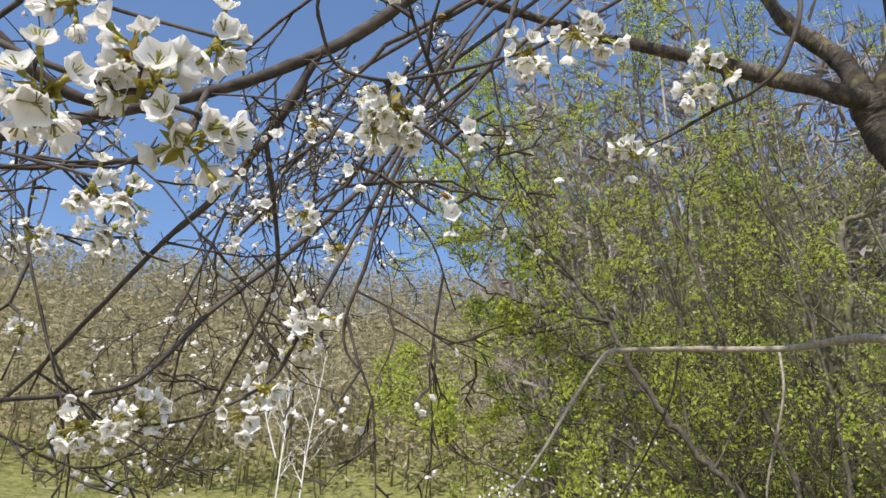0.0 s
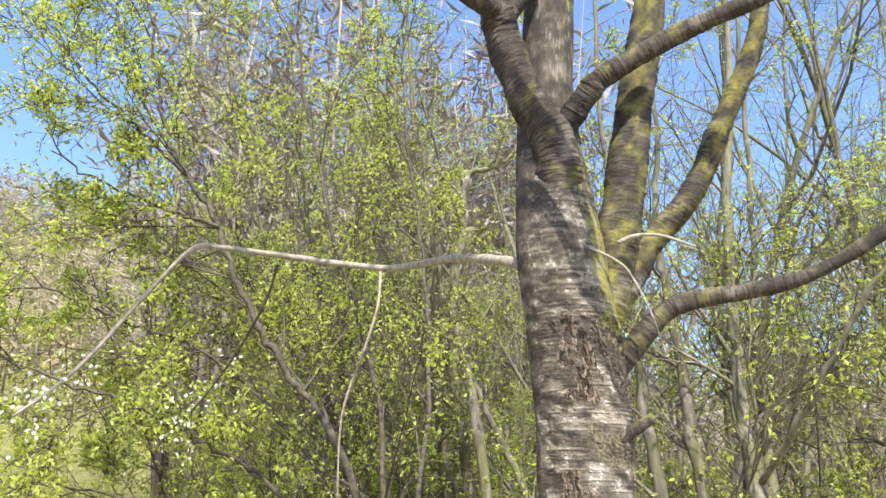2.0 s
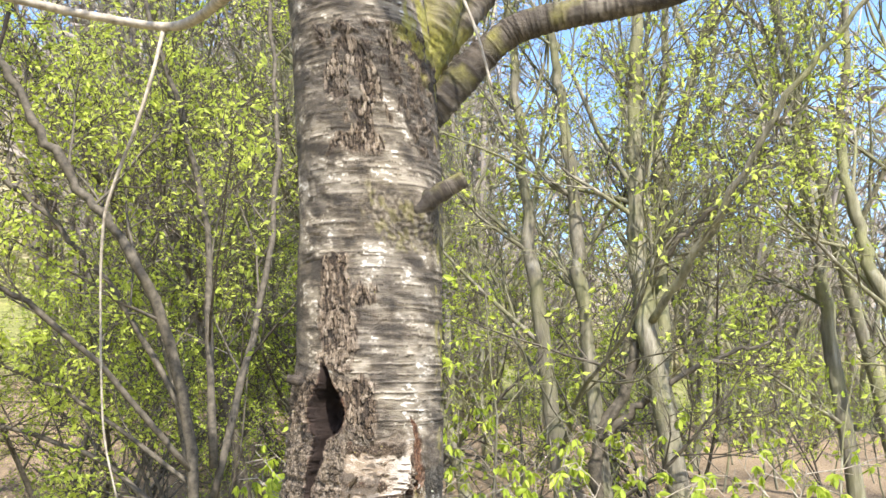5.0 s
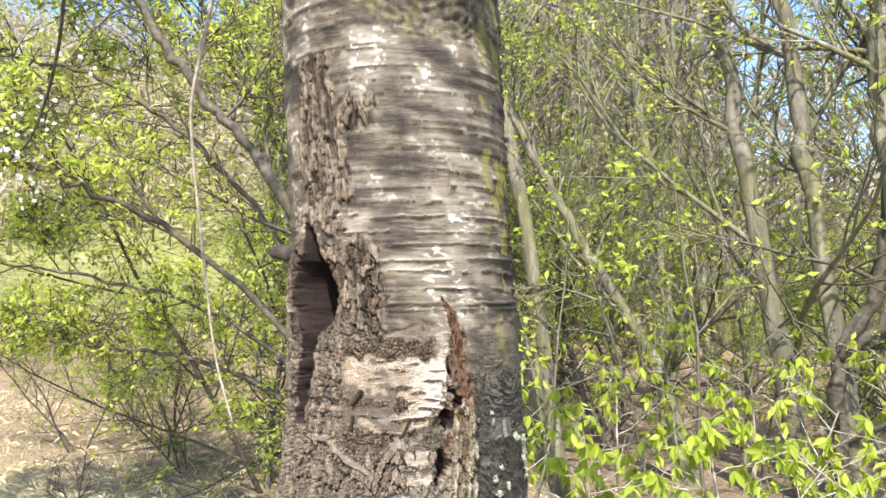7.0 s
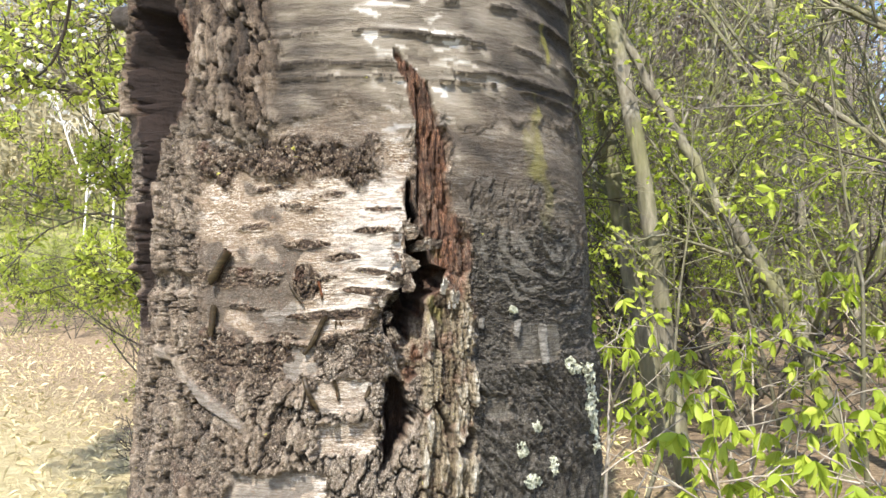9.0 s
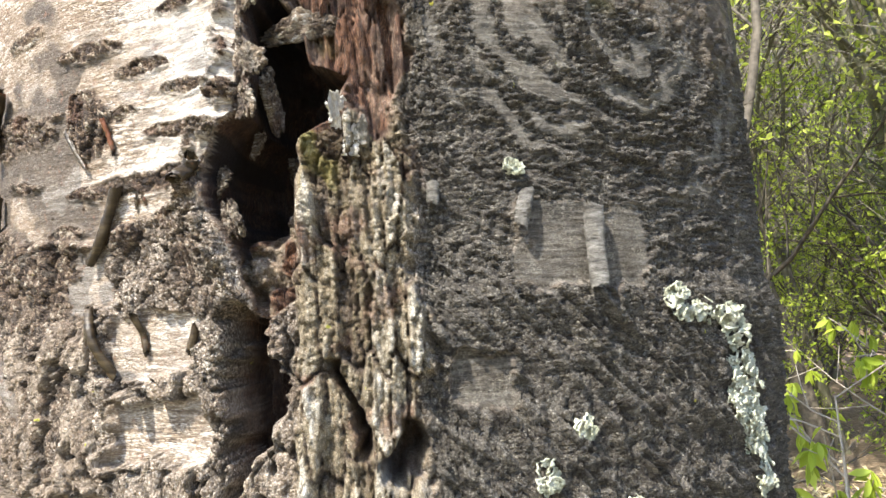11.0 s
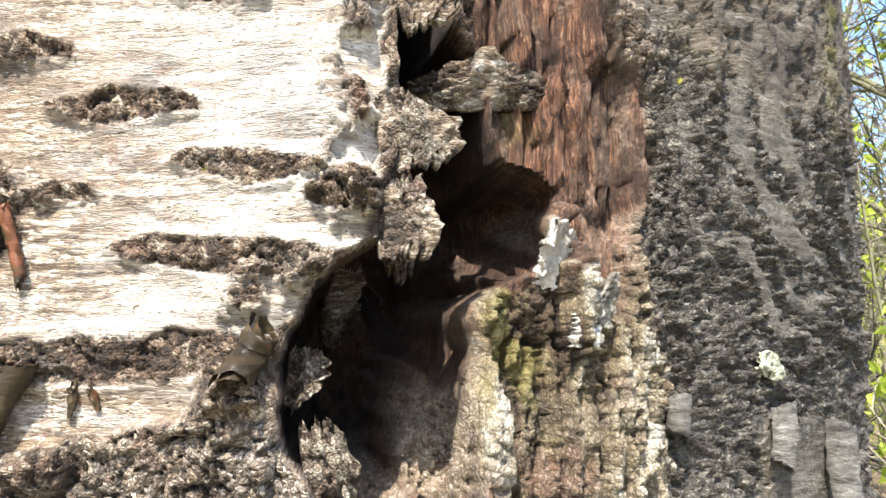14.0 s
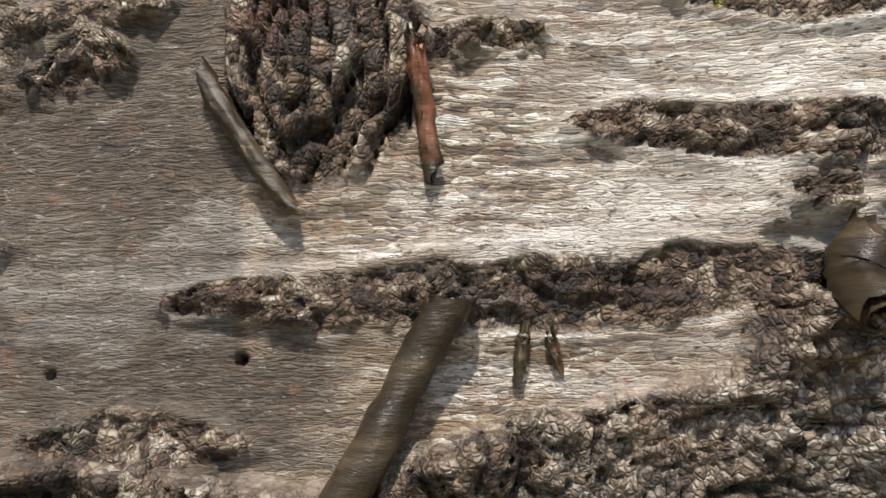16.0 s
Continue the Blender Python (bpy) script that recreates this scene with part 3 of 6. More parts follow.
def fbm(x, y, octaves=4, seed=0, gain=0.5):
    out, amp = 0.0, 1.0
    for o in range(octaves):
        out = out + amp * vnoise(x * 2 ** o + 3.7 * o, y * 2 ** o + 0.35 * x, seed + 17 * o)
        amp *= gain
    return out


def cells(x, y, seed=0):
    """Distance to the nearest and second nearest of scattered seeds, and the nearest one's random number."""
    ix, iy = np.floor(x), np.floor(y)
    f1, f2, who = np.full(x.shape, 9.0), np.full(x.shape, 9.0), np.zeros(x.shape)
    for dx in (-1, 0, 1):
        for dy in (-1, 0, 1):
            cx, cy = ix + dx, iy + dy
            d = np.hypot(cx + 0.15 + 0.7 * lattice(cx, cy, seed) - x, cy + 0.15 + 0.7 * lattice(cx, cy, seed + 5) - y)
            near = d < f1
            f2 = np.where(near, f1, np.minimum(f2, d))
            who = np.where(near, lattice(cx, cy, seed + 9), who)
            f1 = np.where(near, d, f1)
    return f1, f2, who


def spans(*runs):
    """Grid lines with their own step in each run (start, end, step)."""
    return np.concatenate([np.arange(a, b - s * 0.3, s) for a, b, s in runs])


MM = 3.54                                  # millimetres of bark to a degree
PHI = spans((-180, -95, 5), (-95, -46, 0.55), (-46, -28, 0.30), (-28, 7, 0.14), (7, 22, 0.185), (22, 60, 0.36), (60, 84, 0.7), (84, 100, 2), (100, 180, 5))
ZED = spans((-0.3, 0.6, 0.022), (0.6, 1.06, 0.008), (1.06, 1.125, 0.0013), (1.125, 1.172, 0.00066), (1.172, 1.246, 0.00048), (1.246, 1.262, 0.00066), (1.262, 1.34, 0.0011), (1.34, 1.52, 0.0018), (1.52, 2.45, 0.0036), (2.45, 3.4, 0.009), (3.4, 5.6, 0.03))


def axis_at(z):
    """The trunk's middle and radius, smoothed along its height."""
    grid = np.linspace(-0.3, 5.6, 1181)
    k = np.exp(-(np.arange(-40, 41) * 0.005 / 0.07) ** 2)
    k /= k.sum()
    return [np.interp(z, grid, np.convolve(np.pad(np.interp(grid, TRUNK_Z, a), 40, mode="edge"), k, "valid")) for a in (TRUNK_X, TRUNK_Y, TRUNK_R)]


def along(z, *knots):
    """A line's turn in degrees at each height, from knots (height, degrees)."""
    k = sorted(knots)
    return np.interp(z, [a for a, _ in k], [b for _, b in k])


def relief():
    P_, Z_ = np.meshgrid(PHI, ZED)
    x, y = P_ * MM, (Z_ - 1.2) * 1000
    # wandering of all borders
    wx = x + 5 * fbm(x / 14, y / 14, 3, 1) + 1.6 * fbm(x / 3, y / 3, 2, 2)
    wy = y + 5 * fbm(x / 14, y / 14, 3, 3) + 1.6 * fbm(x / 3, y / 3, 2, 4)
    wp, wz = wx / MM, 1.2 + wy / 1000

    # regions -----------------------------------------------------------
    big = 0.022 * fbm(x / 55, y / 55, 3, 111) + 0.012 * fbm(x / 17, y / 17, 3, 112)
    bz = wz + big
    upper = sstep(1.335, 1.35, bz)
    right_low = sstep(14, 17, wp) * sstep(1.25, 1.265, bz) * (1 - upper)
    smooth_low = sstep(-44, -38, wp) * sstep(9, 4, wp) * sstep(0, 1, (wz - along(wp, (-45, 1.20), (-30, 1.183), (-16, 1.176), (-8, 1.184), (0, 1.196), (10, 1.2))) * 250) * (1 - upper)
    plates = np.zeros_like(x)
    for p0, p1, z0, z1 in ((-14, -2, 1.131, 1.152), (-12.5, -1.8, 1.100, 1.123), (-19, -13.5, 1.156, 1.176), (20.6, 27.2, 1.118, 1.1355), (29, 43.5, 1.156, 1.188), (-24, -3, 1.195, 1.206), (-30, -10, 1.06, 1.085)):
        g1, g2 = 6 * fbm(x / 9, y / 9, 3, 14), 5 * fbm(x / 7, y / 7, 3, 15)
        m = sstep(-0.3, 0.3, np.minimum(wp + g1 / MM - p0, p1 - wp - g1 / MM)) * sstep(-0.8, 0.8, np.minimum((wz - z0) * 1000 + g2, (z1 - wz) * 1000 - g2))
        plates = np.maximum(plates, m)
    scar = sstep(7, 3.5, np.abs(y - (along(wp, (-48.4, 1.17), (-39.5, 1.139), (-31.0, 1.125), (-22.5, 1.11)) - 1.2) * 1000)) * sstep(-57, -54, wp) * sstep(-24, -28, wp)
    plates = np.maximum(plates, scar)
    crust = sstep(-44, -40, wp) * sstep(3, -2, wp) * sstep(1.288, 1.296, bz) * sstep(1.340, 1.330, bz + 0.01)
    crust = np.maximum(crust, sstep(-46, -42, wp) * sstep(-19, -23, wp) * sstep(1.32, 1.33, bz) * sstep(1.44, 1.425, bz))
    # brown flaking plates on the old stem, a long wound, and the black scab round its head, partly a limb's painted
    # shadow
    ragx, ragz = 22 * fbm(x / 30, y / 30, 3, 130) / MM, 0.03 * fbm(x / 30, y / 30, 3, 131)
    flak = np.zeros_like(x)
    for p0, p1, z0, z1 in ((-66, -42, 1.50, 1.78), (-44, -22, 1.375, 1.478), (-52, -34, 1.54, 1.64), (-40, -24, 1.655, 1.70)):
        flak = np.maximum(flak, sstep(-1.5, 1.5, np.minimum(wp + ragx - p0, p1 - wp - ragx)) * sstep(-0.006, 0.006, np.minimum(wz + ragz - z0, z1 - wz - ragz)))
    cut = along(Z_, (2.33, -34), (2.29, -26), (2.20, -10), (2.145, 0), (2.07, 10), (2.00, 18), (1.93, 24))
    wound = sstep(-1.5, 1.5, np.minimum(wp + ragx - along(Z_, (2.34, -44), (2.25, -56), (2.02, -58)), cut - wp - 0.5 * ragx)) * sstep(2.02, 2.05, wz + ragz) * sstep(2.335, 2.315, wz + 0.4 * ragz)
    wound = wound * sstep(-0.16, 0.02, fbm(x / 40, y / 70, 3, 132) + 0.35 * sstep(-10, -30, wp) * sstep(2.08, 2.2, wz))
    scab_shade = sstep(-70, -60, wp) * sstep(62, 45, wp) * sstep(2.285, 2.30, wz + 0.5 * ragz) * sstep(2.385, 2.365, wz + 0.5 * ragz)
    scab_shade = np.maximum(scab_shade, sstep(-1, 2, wp - cut) * sstep(46, 30, wp) * sstep(2.0, 2.06, wz) * sstep(2.36, 2.33, wz))
    flak, scab_shade = np.maximum(flak, wound), scab_shade * (1 - wound)
    crust = np.maximum(crust, np.maximum(flak, scab_shade * sstep(-0.1, 0.1, fbm(x / 25, y / 25, 3, 133))))
    smooth = np.clip(np.maximum(np.maximum(np.maximum(smooth_low, right_low), plates), upper) - crust, 0, 1)
    dark = sstep(17, 20, wp + 60 * big) * sstep(1.318, 1.288, bz + 0.0003 * wp) * (1 - plates)
    dark = np.clip(dark, 0, 1)

    # wood laid bare: a red strip over a rotten column, and hollows -------
    mid = along(Z_, (1.385, 4.5), (1.36, 9), (1.33, 11), (1.30, 11.5), (1.27, 11.5), (1.25, 14), (1.235, 14.6), (1.226, 16.2), (1.205, 16.6))
    half = along(Z_, (1.385, 0.2), (1.37, 2.0), (1.33, 3.0), (1.29, 3.2), (1.265, 3.8), (1.25, 5.2), (1.235, 5.0), (1.227, 2.2), (1.205, 1.2))
    wood = sstep(0.35, -0.35, np.abs(wp - mid) - half) * sstep(1.204, 1.216, Z_ + 0.016 * fbm(x / 5, y / 14, 3, 134)) * sstep(1.388, 1.384, Z_)
    rot = sstep(6.8, 7.8, wp) * sstep(19.5, 17.5, wp) * sstep(1.252, 1.226, wz + 0.0030 * np.abs(wp - 12.5) + 0.02 * fbm(x / 5, y / 14, 3, 135)) * sstep(0.95, 1.05, Z_)
    lip_l = along(Z_, (1.30, 6.3), (1.272, 5.4), (1.2425, 5.2), (1.228, 4.9), (1.217, 4.4), (1.2135, 2.6), (1.206, 1.0), (1.198, 0.2), (1.187, 0.3), (1.176, 1.9), (1.165, 2.9), (1.150, 3.6), (1.145, 4.0))
    jag = 1.2 * fbm(x * 0 + 5.3, y / 11, 2, 113)
    lip_r = along(Z_, (1.30, 6.4), (1.272, 7.2), (1.255, 8.2), (1.245, 9.0), (1.2335, 9.9), (1.2295, 13.2), (1.2165, 12.6), (1.211, 8.8), (1.2085, 8.1), (1.17, 7.8), (1.155, 7.2), (1.148, 4.6)) + jag
    tilt_l = np.sqrt(1 + np.gradient(lip_l[:, 0] * MM, ZED * 1000) ** 2)[:, None]
    e = np.minimum((P_ + 0.5 * (wp - P_) - lip_l) / tilt_l, lip_r - P_ - 0.08 * (wp - P_))
    hollow = sstep(-0.35, 0.75, e) * sstep(1.143, 1.150, Z_) * sstep(1.295, 1.285, Z_)
    bored = np.zeros_like(x)
    for p0, z0, r0 in ((-17.0, 1.1919, 0.72), (-19.0, 1.1971, 0.5), (-22.6, 1.1905, 0.6)):
        bored = np.maximum(bored, sstep(1.15, 0.85, np.hypot(x - p0 * MM, y - (z0 - 1.2) * 1000) / r0))
    low_c = along(Z_, (1.152, 2.0), (1.134, 2.6), (1.108, 2.2), (1.08, 0.5))
    low_w = along(Z_, (1.155, 0.8), (1.146, 2.2), (1.134, 3.0), (1.115, 2.6), (1.10, 1.2), (1.085, 0.5)) + 1.6 * fbm(x / 8, y / 8, 3, 157)
    low = sstep(0.5, -0.6, np.abs(wp - low_c) - low_w) * sstep(1.083, 1.09, Z_) * sstep(1.156, 1.150, Z_)
    pit = sstep(0.5, -0.6, np.hypot((wp - 16.9) / 1.7, (wz - 1.101) / 0.0125) * 1.6 - 1.5 + 1.2 * fbm(x / 7, y / 7, 3, 158))
    pit = np.maximum(pit, sstep(0.35, -0.25, np.abs(wp - along(Z_, (1.134, 10.8), (1.105, 13.2))) - 0.35) * sstep(1.100, 1.104, Z_) * sstep(1.136, 1.132, Z_))
    far_r = along(Z_, (1.51, -61), (1.466, -53), (1.43, -46), (1.39, -43), (1.35, -46), (1.33, -56), (1.26, -60), (1.24, -62.5), (1.193, -66))
    far_l = along(Z_, (1.51, -62), (1.466, -63), (1.44, -66), (1.42, -68), (1.385, -70), (1.355, -68), (1.335, -65), (1.27, -66.5), (1.25, -67), (1.193, -68))
    far_rag = 3.5 * fbm(x / 14, y / 30, 2, 139)
    far_e = np.minimum(P_ - far_l - 0.6 * far_rag, far_r - P_ + 0.6 * far_rag)
    far = sstep(-0.3, 2.2, far_e) * sstep(1.19, 1.20, Z_) * sstep(1.512, 1.50, Z_)
    far_in = sstep(-2.2, -0.8, far_e) * sstep(1.185, 1.19, Z_) * sstep(1.518, 1.512, Z_)

    # lens-shaped cork warts across the smooth bark ------------------------
    rng = np.random.default_rng(12)
    lens = np.zeros_like(x)
    rim = np.zeros_like(x)
    lift = np.zeros_like(x)
    marks = [(-10.9, -3.7, 1.2393, 2.9), (-5.0, 1.8, 1.2288, 2.6), (-7.9, 4.0, 1.2146, 3.2), (-19.2, 1.0, 1.1985, 3.8), (-13.4, -8.6, 1.2243, 1.7), (-19.8, -9.5, 1.2490, 2.8),
             (-5.5, 3.2, 1.2572, 2.6), (-20.3, -12.6, 1.2756, 3.0), (-3.0, 4.6, 1.2720, 2.2), (-30, -22, 1.262, 2.6), (-34, -27, 1.232, 2.6), (-24, -20.5, 1.2235, 3.2), (-23.2, -16.4, 1.1833, 2.8),
             (-26, -19.5, 1.2283, 1.6), (-33, -24, 1.205, 2.0), (-12, -6, 1.2835, 2.0), (-27, -17, 1.289, 2.2), (0.8, 5.0, 1.2245, 2.6)]
    for z in np.arange(1.355, 3.3, 0.022):
        p = -85 + rng.uniform(0, 25)
        zz = z + rng.normal(0, 0.005)
        while p < 75:
            w = rng.uniform(22, 75) if rng.random() < 0.6 else rng.uniform(3, 14)
            zz += rng.normal(0, 0.0022)
            marks.append((p, p + w, zz, rng.uniform(0.8, 2.3) * (1 if z < 1.6 else 1.3)))
            p += w + rng.uniform(0.5, 9)
    for p0, p1, z, hh in marks:
        c, hw, zc = (p0 + p1) / 2 * MM, (p1 - p0) / 2 * MM, (z - 1.2) * 1000
        rows = np.nonzero(np.abs(ZED - z) < 0.022)[0]
        cols = np.nonzero((PHI > p0 - 5) & (PHI < p1 + 5))[0]
        if not len(rows) or not len(cols):
            continue
        s = np.s_[rows[0]:rows[-1] + 1, cols[0]:cols[-1] + 1]
        u = (wx[s] * 0.35 + x[s] * 0.65 - c) / hw
        bend = 1.2 * math.sin(c * 0.13) * u
        vv = (wy[s] * 0.45 + y[s] * 0.55 - zc - bend) / (hh * np.sqrt(np.clip(1 - np.abs(u) ** 1.5, 0.02, 1)))
        d = np.maximum(np.abs(u), np.abs(vv))
        d = np.where(np.abs(u) > 0.97, 1.0 + np.hypot((np.abs(u) - 0.97) * hw / hh, (y[s] - zc - bend) / hh), np.minimum(np.abs(vv), 1 + np.abs(y[s] - zc - bend) / hh))
        lens[s] = np.maximum(lens[s], sstep(1.12, 0.86, d))
        rim[s] = np.maximum(rim[s], np.exp(-((d - 1.15) / 0.35) ** 2))
        lift[s] = lift[s] + np.sign(vv) * np.minimum(np.abs(vv), 1) * np.exp(-d * 0.9) * 1.4 * sstep(1.2, 0.7, np.abs(u))
    lens = lens * (1 - sstep(160, 130, np.hypot(x - 9 * MM, (y - 690))) * sstep(40, -20, y - 702))
    # the oval knot
    kd = np.hypot((wx * .5 + x * .5 + 14.9 * MM) / 11.5, (wy * .5 + y * .5 - 22.2) / 13.2)
    knot = sstep(1.05, 0.85, kd)
    lens, rim = np.maximum(lens, knot) * smooth, np.maximum(rim, np.exp(-((kd - 1.1) / 0.12) ** 2)) * smooth
    lens = lens * (1 - sstep(-40, -46, wp) * sstep(1.15, 1.2, wz) * sstep(1.52, 1.48, bz))
    lens = np.maximum(lens, 0.9 * sstep(-22, -27, wp) * sstep(1.215, 1.222, wz) * sstep(1.236, 1.230, wz))

    # relief, in millimetres ------------------------------------------------
    grain_y = y + lift * 0.9 + 2.0 * fbm(x / 45, y / 16, 2, 21)
    xw = x + 5 * vnoise(x / 15, y / 2.1, 20)
    fibre = 0.18 * fbm(x / 1.5, y / 0.8, 3, 25, 0.65) + 0.07 * fbm(xw / 6, grain_y / 0.8, 2, 22, 0.6) + 0.45 * fbm(xw / 18, grain_y / 2.6, 3, 23)
    s1, s2, who_s = cells(xw / 3.4, grain_y / 0.95, 26)
    scale_like = 0.05 * who_s
    h_smooth = fibre + scale_like + 0.9 * fbm(x / 40, y / 25, 2, 24) + 0.9 * rim
    a1, a2, who = cells(wx / 3.1, wy / 1.9, 31)
    b1, b2, who_b = cells(x / 1.15, y / 0.95, 37)
    upright = sstep(1.205, 1.175, wz)
    o1, o2, who_o = cells((wx + 1.5 * fbm(x / 4, y / 8, 2, 48)) / 2.9, wy / 6.0, 47)
    a1, a2, who = (p * (1 - upright) + q * upright for p, q in ((a1, o1), (a2, o2), (who, who_o)))
    crumb = 1.7 * who + 1.6 * sstep(0.0, 0.16, a2 - a1) - 0.5 * a1 + (0.6 * who_b + 0.45 * sstep(0.0, 0.2, b2 - b1)) - 1.0
    q1, q2, who_q = cells(wx / 8.5, wy / 12, 39)
    h_rough = 0.9 * crumb + 4.2 * fbm(x / 13, y / 13, 4, 33) + 3.0 * who_q + 1.6 * sstep(0.0, 0.18, q2 - q1) - 1.5
    n1, n2, who_n = cells(wx / 5.2, wy / 1.7, 35)
    h_lens = 0.42 * crumb + 1.5 * who_n + 0.9 * sstep(0.0, 0.15, n2 - n1) - 1.2 + 1.2 * fbm(x / 6, y / 4, 3, 34)
    k1, k2, who_k = cells((x + 14.9 * MM + 0.02 * (y - 22) ** 2 * np.sign(x + 14.9 * MM + 3) + 1.5 * fbm(x / 6, y / 9, 2, 38)) / 2.5, y / 17, 36)
    h_knot = 0.15 * crumb + 3.4 * who_k + 2.4 * sstep(0.0, 0.2, k2 - k1) - 2.5 + 2.0 * np.maximum(0, 1 - kd)
    c1, c2, who_c = cells(wx / 9.5, wy / 27, 41)
    fissure = 5.0 * who_c + 3.2 * sstep(0.02, 0.2, c2 - c1) + 1.4 * fbm(x / 2.2, y / 12, 4, 42)
    # right flank: folds that swing round an old limb's scar
    sx, sy = x - 45 * MM, y - 62
    rho, ang = np.hypot(sx * 0.85, sy), np.arctan2(sy, sx)
    bend = fbm(x / 18, y / 18, 3, 50) * 9
    fold = fbm((rho + bend) / 4.2, ang * rho / 26, 4, 51, 0.55)
    fold2 = fbm((rho + bend) / 1.9, ang * rho / 9, 3, 52)
    turns = (rho + 1.5 * bend) / 13.0 + 0.7 * fbm(x / 45, y / 45, 2, 56)
    saw = 0.5 - 0.5 * np.cos(2 * np.pi * turns)
    held = sstep(-0.10, 0.04, fbm(ang * rho / 34 + 9.1 * np.floor(turns), turns * 0.8, 3, 57)) * sstep(84, 66, rho)
    crest = sstep(0.36, 0.58, saw + 0.35 * fold2) * held
    h_fold = 1.1 * crest + 1.6 * saw * sstep(95, 70, rho) + 3.2 * np.abs(fold) ** 0.8 * (1 - 0.8 * crest) + 0.8 * fold2 + (0.95 - 0.88 * crest) * crumb - 3
    slant = fbm((x * 0.8 + y * 0.75) / 3.6, (x * 0.7 - y * 0.8) / 22, 4, 53)
    lowr = sstep(1.165, 1.150, wz)
    h_dark = h_fold * (1 - lowr) + lowr * (9.0 * np.abs(slant) + 0.7 * crumb + 2.5 * fbm(x / 14, y / 14, 3, 54))
    streak = fbm(x / 1.8, y / 16, 4, 61, 0.6)
    w1, w2, who_w = cells((x + 2 * fbm(x / 9, y / 20, 2, 63)) / 3.2, y / 26, 64)
    h_wood = -8 + 4.5 * streak + 7.0 * who_w + 2.0 * sstep(0.02, 0.15, w2 - w1) + 1.2 * fbm(x / 5, y / 30, 3, 62)
    r1, r2, who_r = cells((x + 3.0 * fbm(x / 12, y / 20, 3, 72)) / 5.6, (y + 3 * fbm(x / 4, y / 4, 2, 75)) / 34, 73)
    u1, u2, who_u = cells((x + 1.5 * fbm(x / 5, y / 9, 2, 76)) / 2.3, y / 13, 77)
    h_rot = -5.5 + 10.5 * who_r + 3.5 * sstep(0.0, 0.07, r2 - r1) + 2.8 * who_u + 1.2 * sstep(0.0, 0.08, u2 - u1) + 0.75 * crumb + 2.2 * streak + 3 * fbm(x / 9, y / 14, 3, 74)
    g1, g2, who_g = cells((x + 15 * fbm(x / 22, y / 26, 4, 136)) / 12, (y + 26 * fbm(x / 11, y / 14, 4, 137)) / 34, 141)
    h_flak = 6.5 * who_g + 5.0 * sstep(0.02, 0.17, g2 - g1) + 1.8 * fbm(x / 4, y / 18, 3, 138) + 0.4 * crumb - 4.5

    vert = np.clip(sstep(1.168, 1.135, wz + 0.3 * ragz) * (1 - plates), 0, 1)
    vert = np.maximum(vert, sstep(-38, -44, wp) * sstep(1.50, 1.46, bz))
    vert = np.maximum(vert, crust * sstep(1.32, 1.34, bz))
    shell = sstep(-40, -46, wp) * sstep(1.15, 1.2, wz) * sstep(1.52, 1.48, bz)
    smooth = smooth * (1 - shell)
    side = np.maximum(sstep(-30, -42, wp), 0.75) * vert
    h = h_rough * (1 - vert) + (fissure * (1 - side) + 1.5 * h_flak * side + 0.3 * crumb) * vert
    h = h * (1 - flak) + (h_flak - 5 * wound) * flak
    h = h * (1 - smooth) + h_smooth * smooth
    h = h + upper * (1.3 * fbm(xw / 60, grain_y / 7, 3, 27, 0.6) + 2.5 * fbm(x / 50, y / 40, 3, 28))
    h = h * (1 - lens) + (h_lens * (1 - 0.5 * upper) + 2.4 * upper) * lens
    h = h * (1 - knot * smooth) + h_knot * knot * smooth
    h = h * (1 - dark) + h_dark * dark
    # warts and a slight swelling of the lip beside the hollow
    h = h + 11 * np.exp(-((P_ - 2.0) / 5.0) ** 2) * np.exp(-((Z_ - 1.215) / 0.06) ** 4)
    lip_crumb = sstep(0.0, 0.2, fbm(x / 7, y / 7, 3, 87) + 0.12)
    h = h + (1.2 * crumb + 0.8) * lip_crumb * sstep(-3.5, 0.0, wp - lip_l + 1.5) * sstep(0.3, -0.6, wp - lip_l) * sstep(1.15, 1.17, Z_) * sstep(1.28, 1.25, Z_)
    h = h * (1 - rot) + h_rot * rot
    h = h * (1 - wood) + h_wood * wood
    # the hollow is deep along its left lip and shelves up to the right and downwards
    bound = along(Z_, (1.25, 12), (1.232, 13.5), (1.2175, 12), (1.212, 10), (1.203, 8.2), (1.194, 6.6), (1.186, 5.0), (1.165, 2.9), (1.15, 2.4))
    inner = sstep(1.8, -2.6, P_ - bound + 2.2 * fbm(x / 6, y / 9, 3, 156))
    v1, v2, who_v = cells((x + 3 * fbm(x / 7, y / 9, 2, 154)) / 4.2, y / 10, 155)
    floor_ = -10 - (44 - 14 * sstep(1.213, 1.22, Z_) * sstep(7, 9, P_)) * inner + 5 * streak + 5 * fbm(x / 9, y / 14, 3, 80) + (4.5 * who_v + 2.5 * sstep(0.0, 0.12, v2 - v1) + 0.7 * crumb - 3) * (1 - 0.4 * inner)
    shelf = 1 - inner
    edge = sstep(-1.1, -0.2, e) * sstep(1.143, 1.150, Z_) * sstep(1.295, 1.285, Z_)
    h = h * (1 - edge) + (1.5 + 6 * fbm(x / 9, y / 9, 3, 152) + 11 * np.exp(-((P_ - 2.0) / 5.0) ** 2) * np.exp(-((Z_ - 1.215) / 0.06) ** 4)) * edge
    h = h * (1 - hollow) + floor_ * hollow
    h = h * (1 - low) + (-34 + 7 * streak + 8 * who_r) * low
    h = h * (1 - pit) + (-19 + 4 * streak) * pit - 2.5 * bored
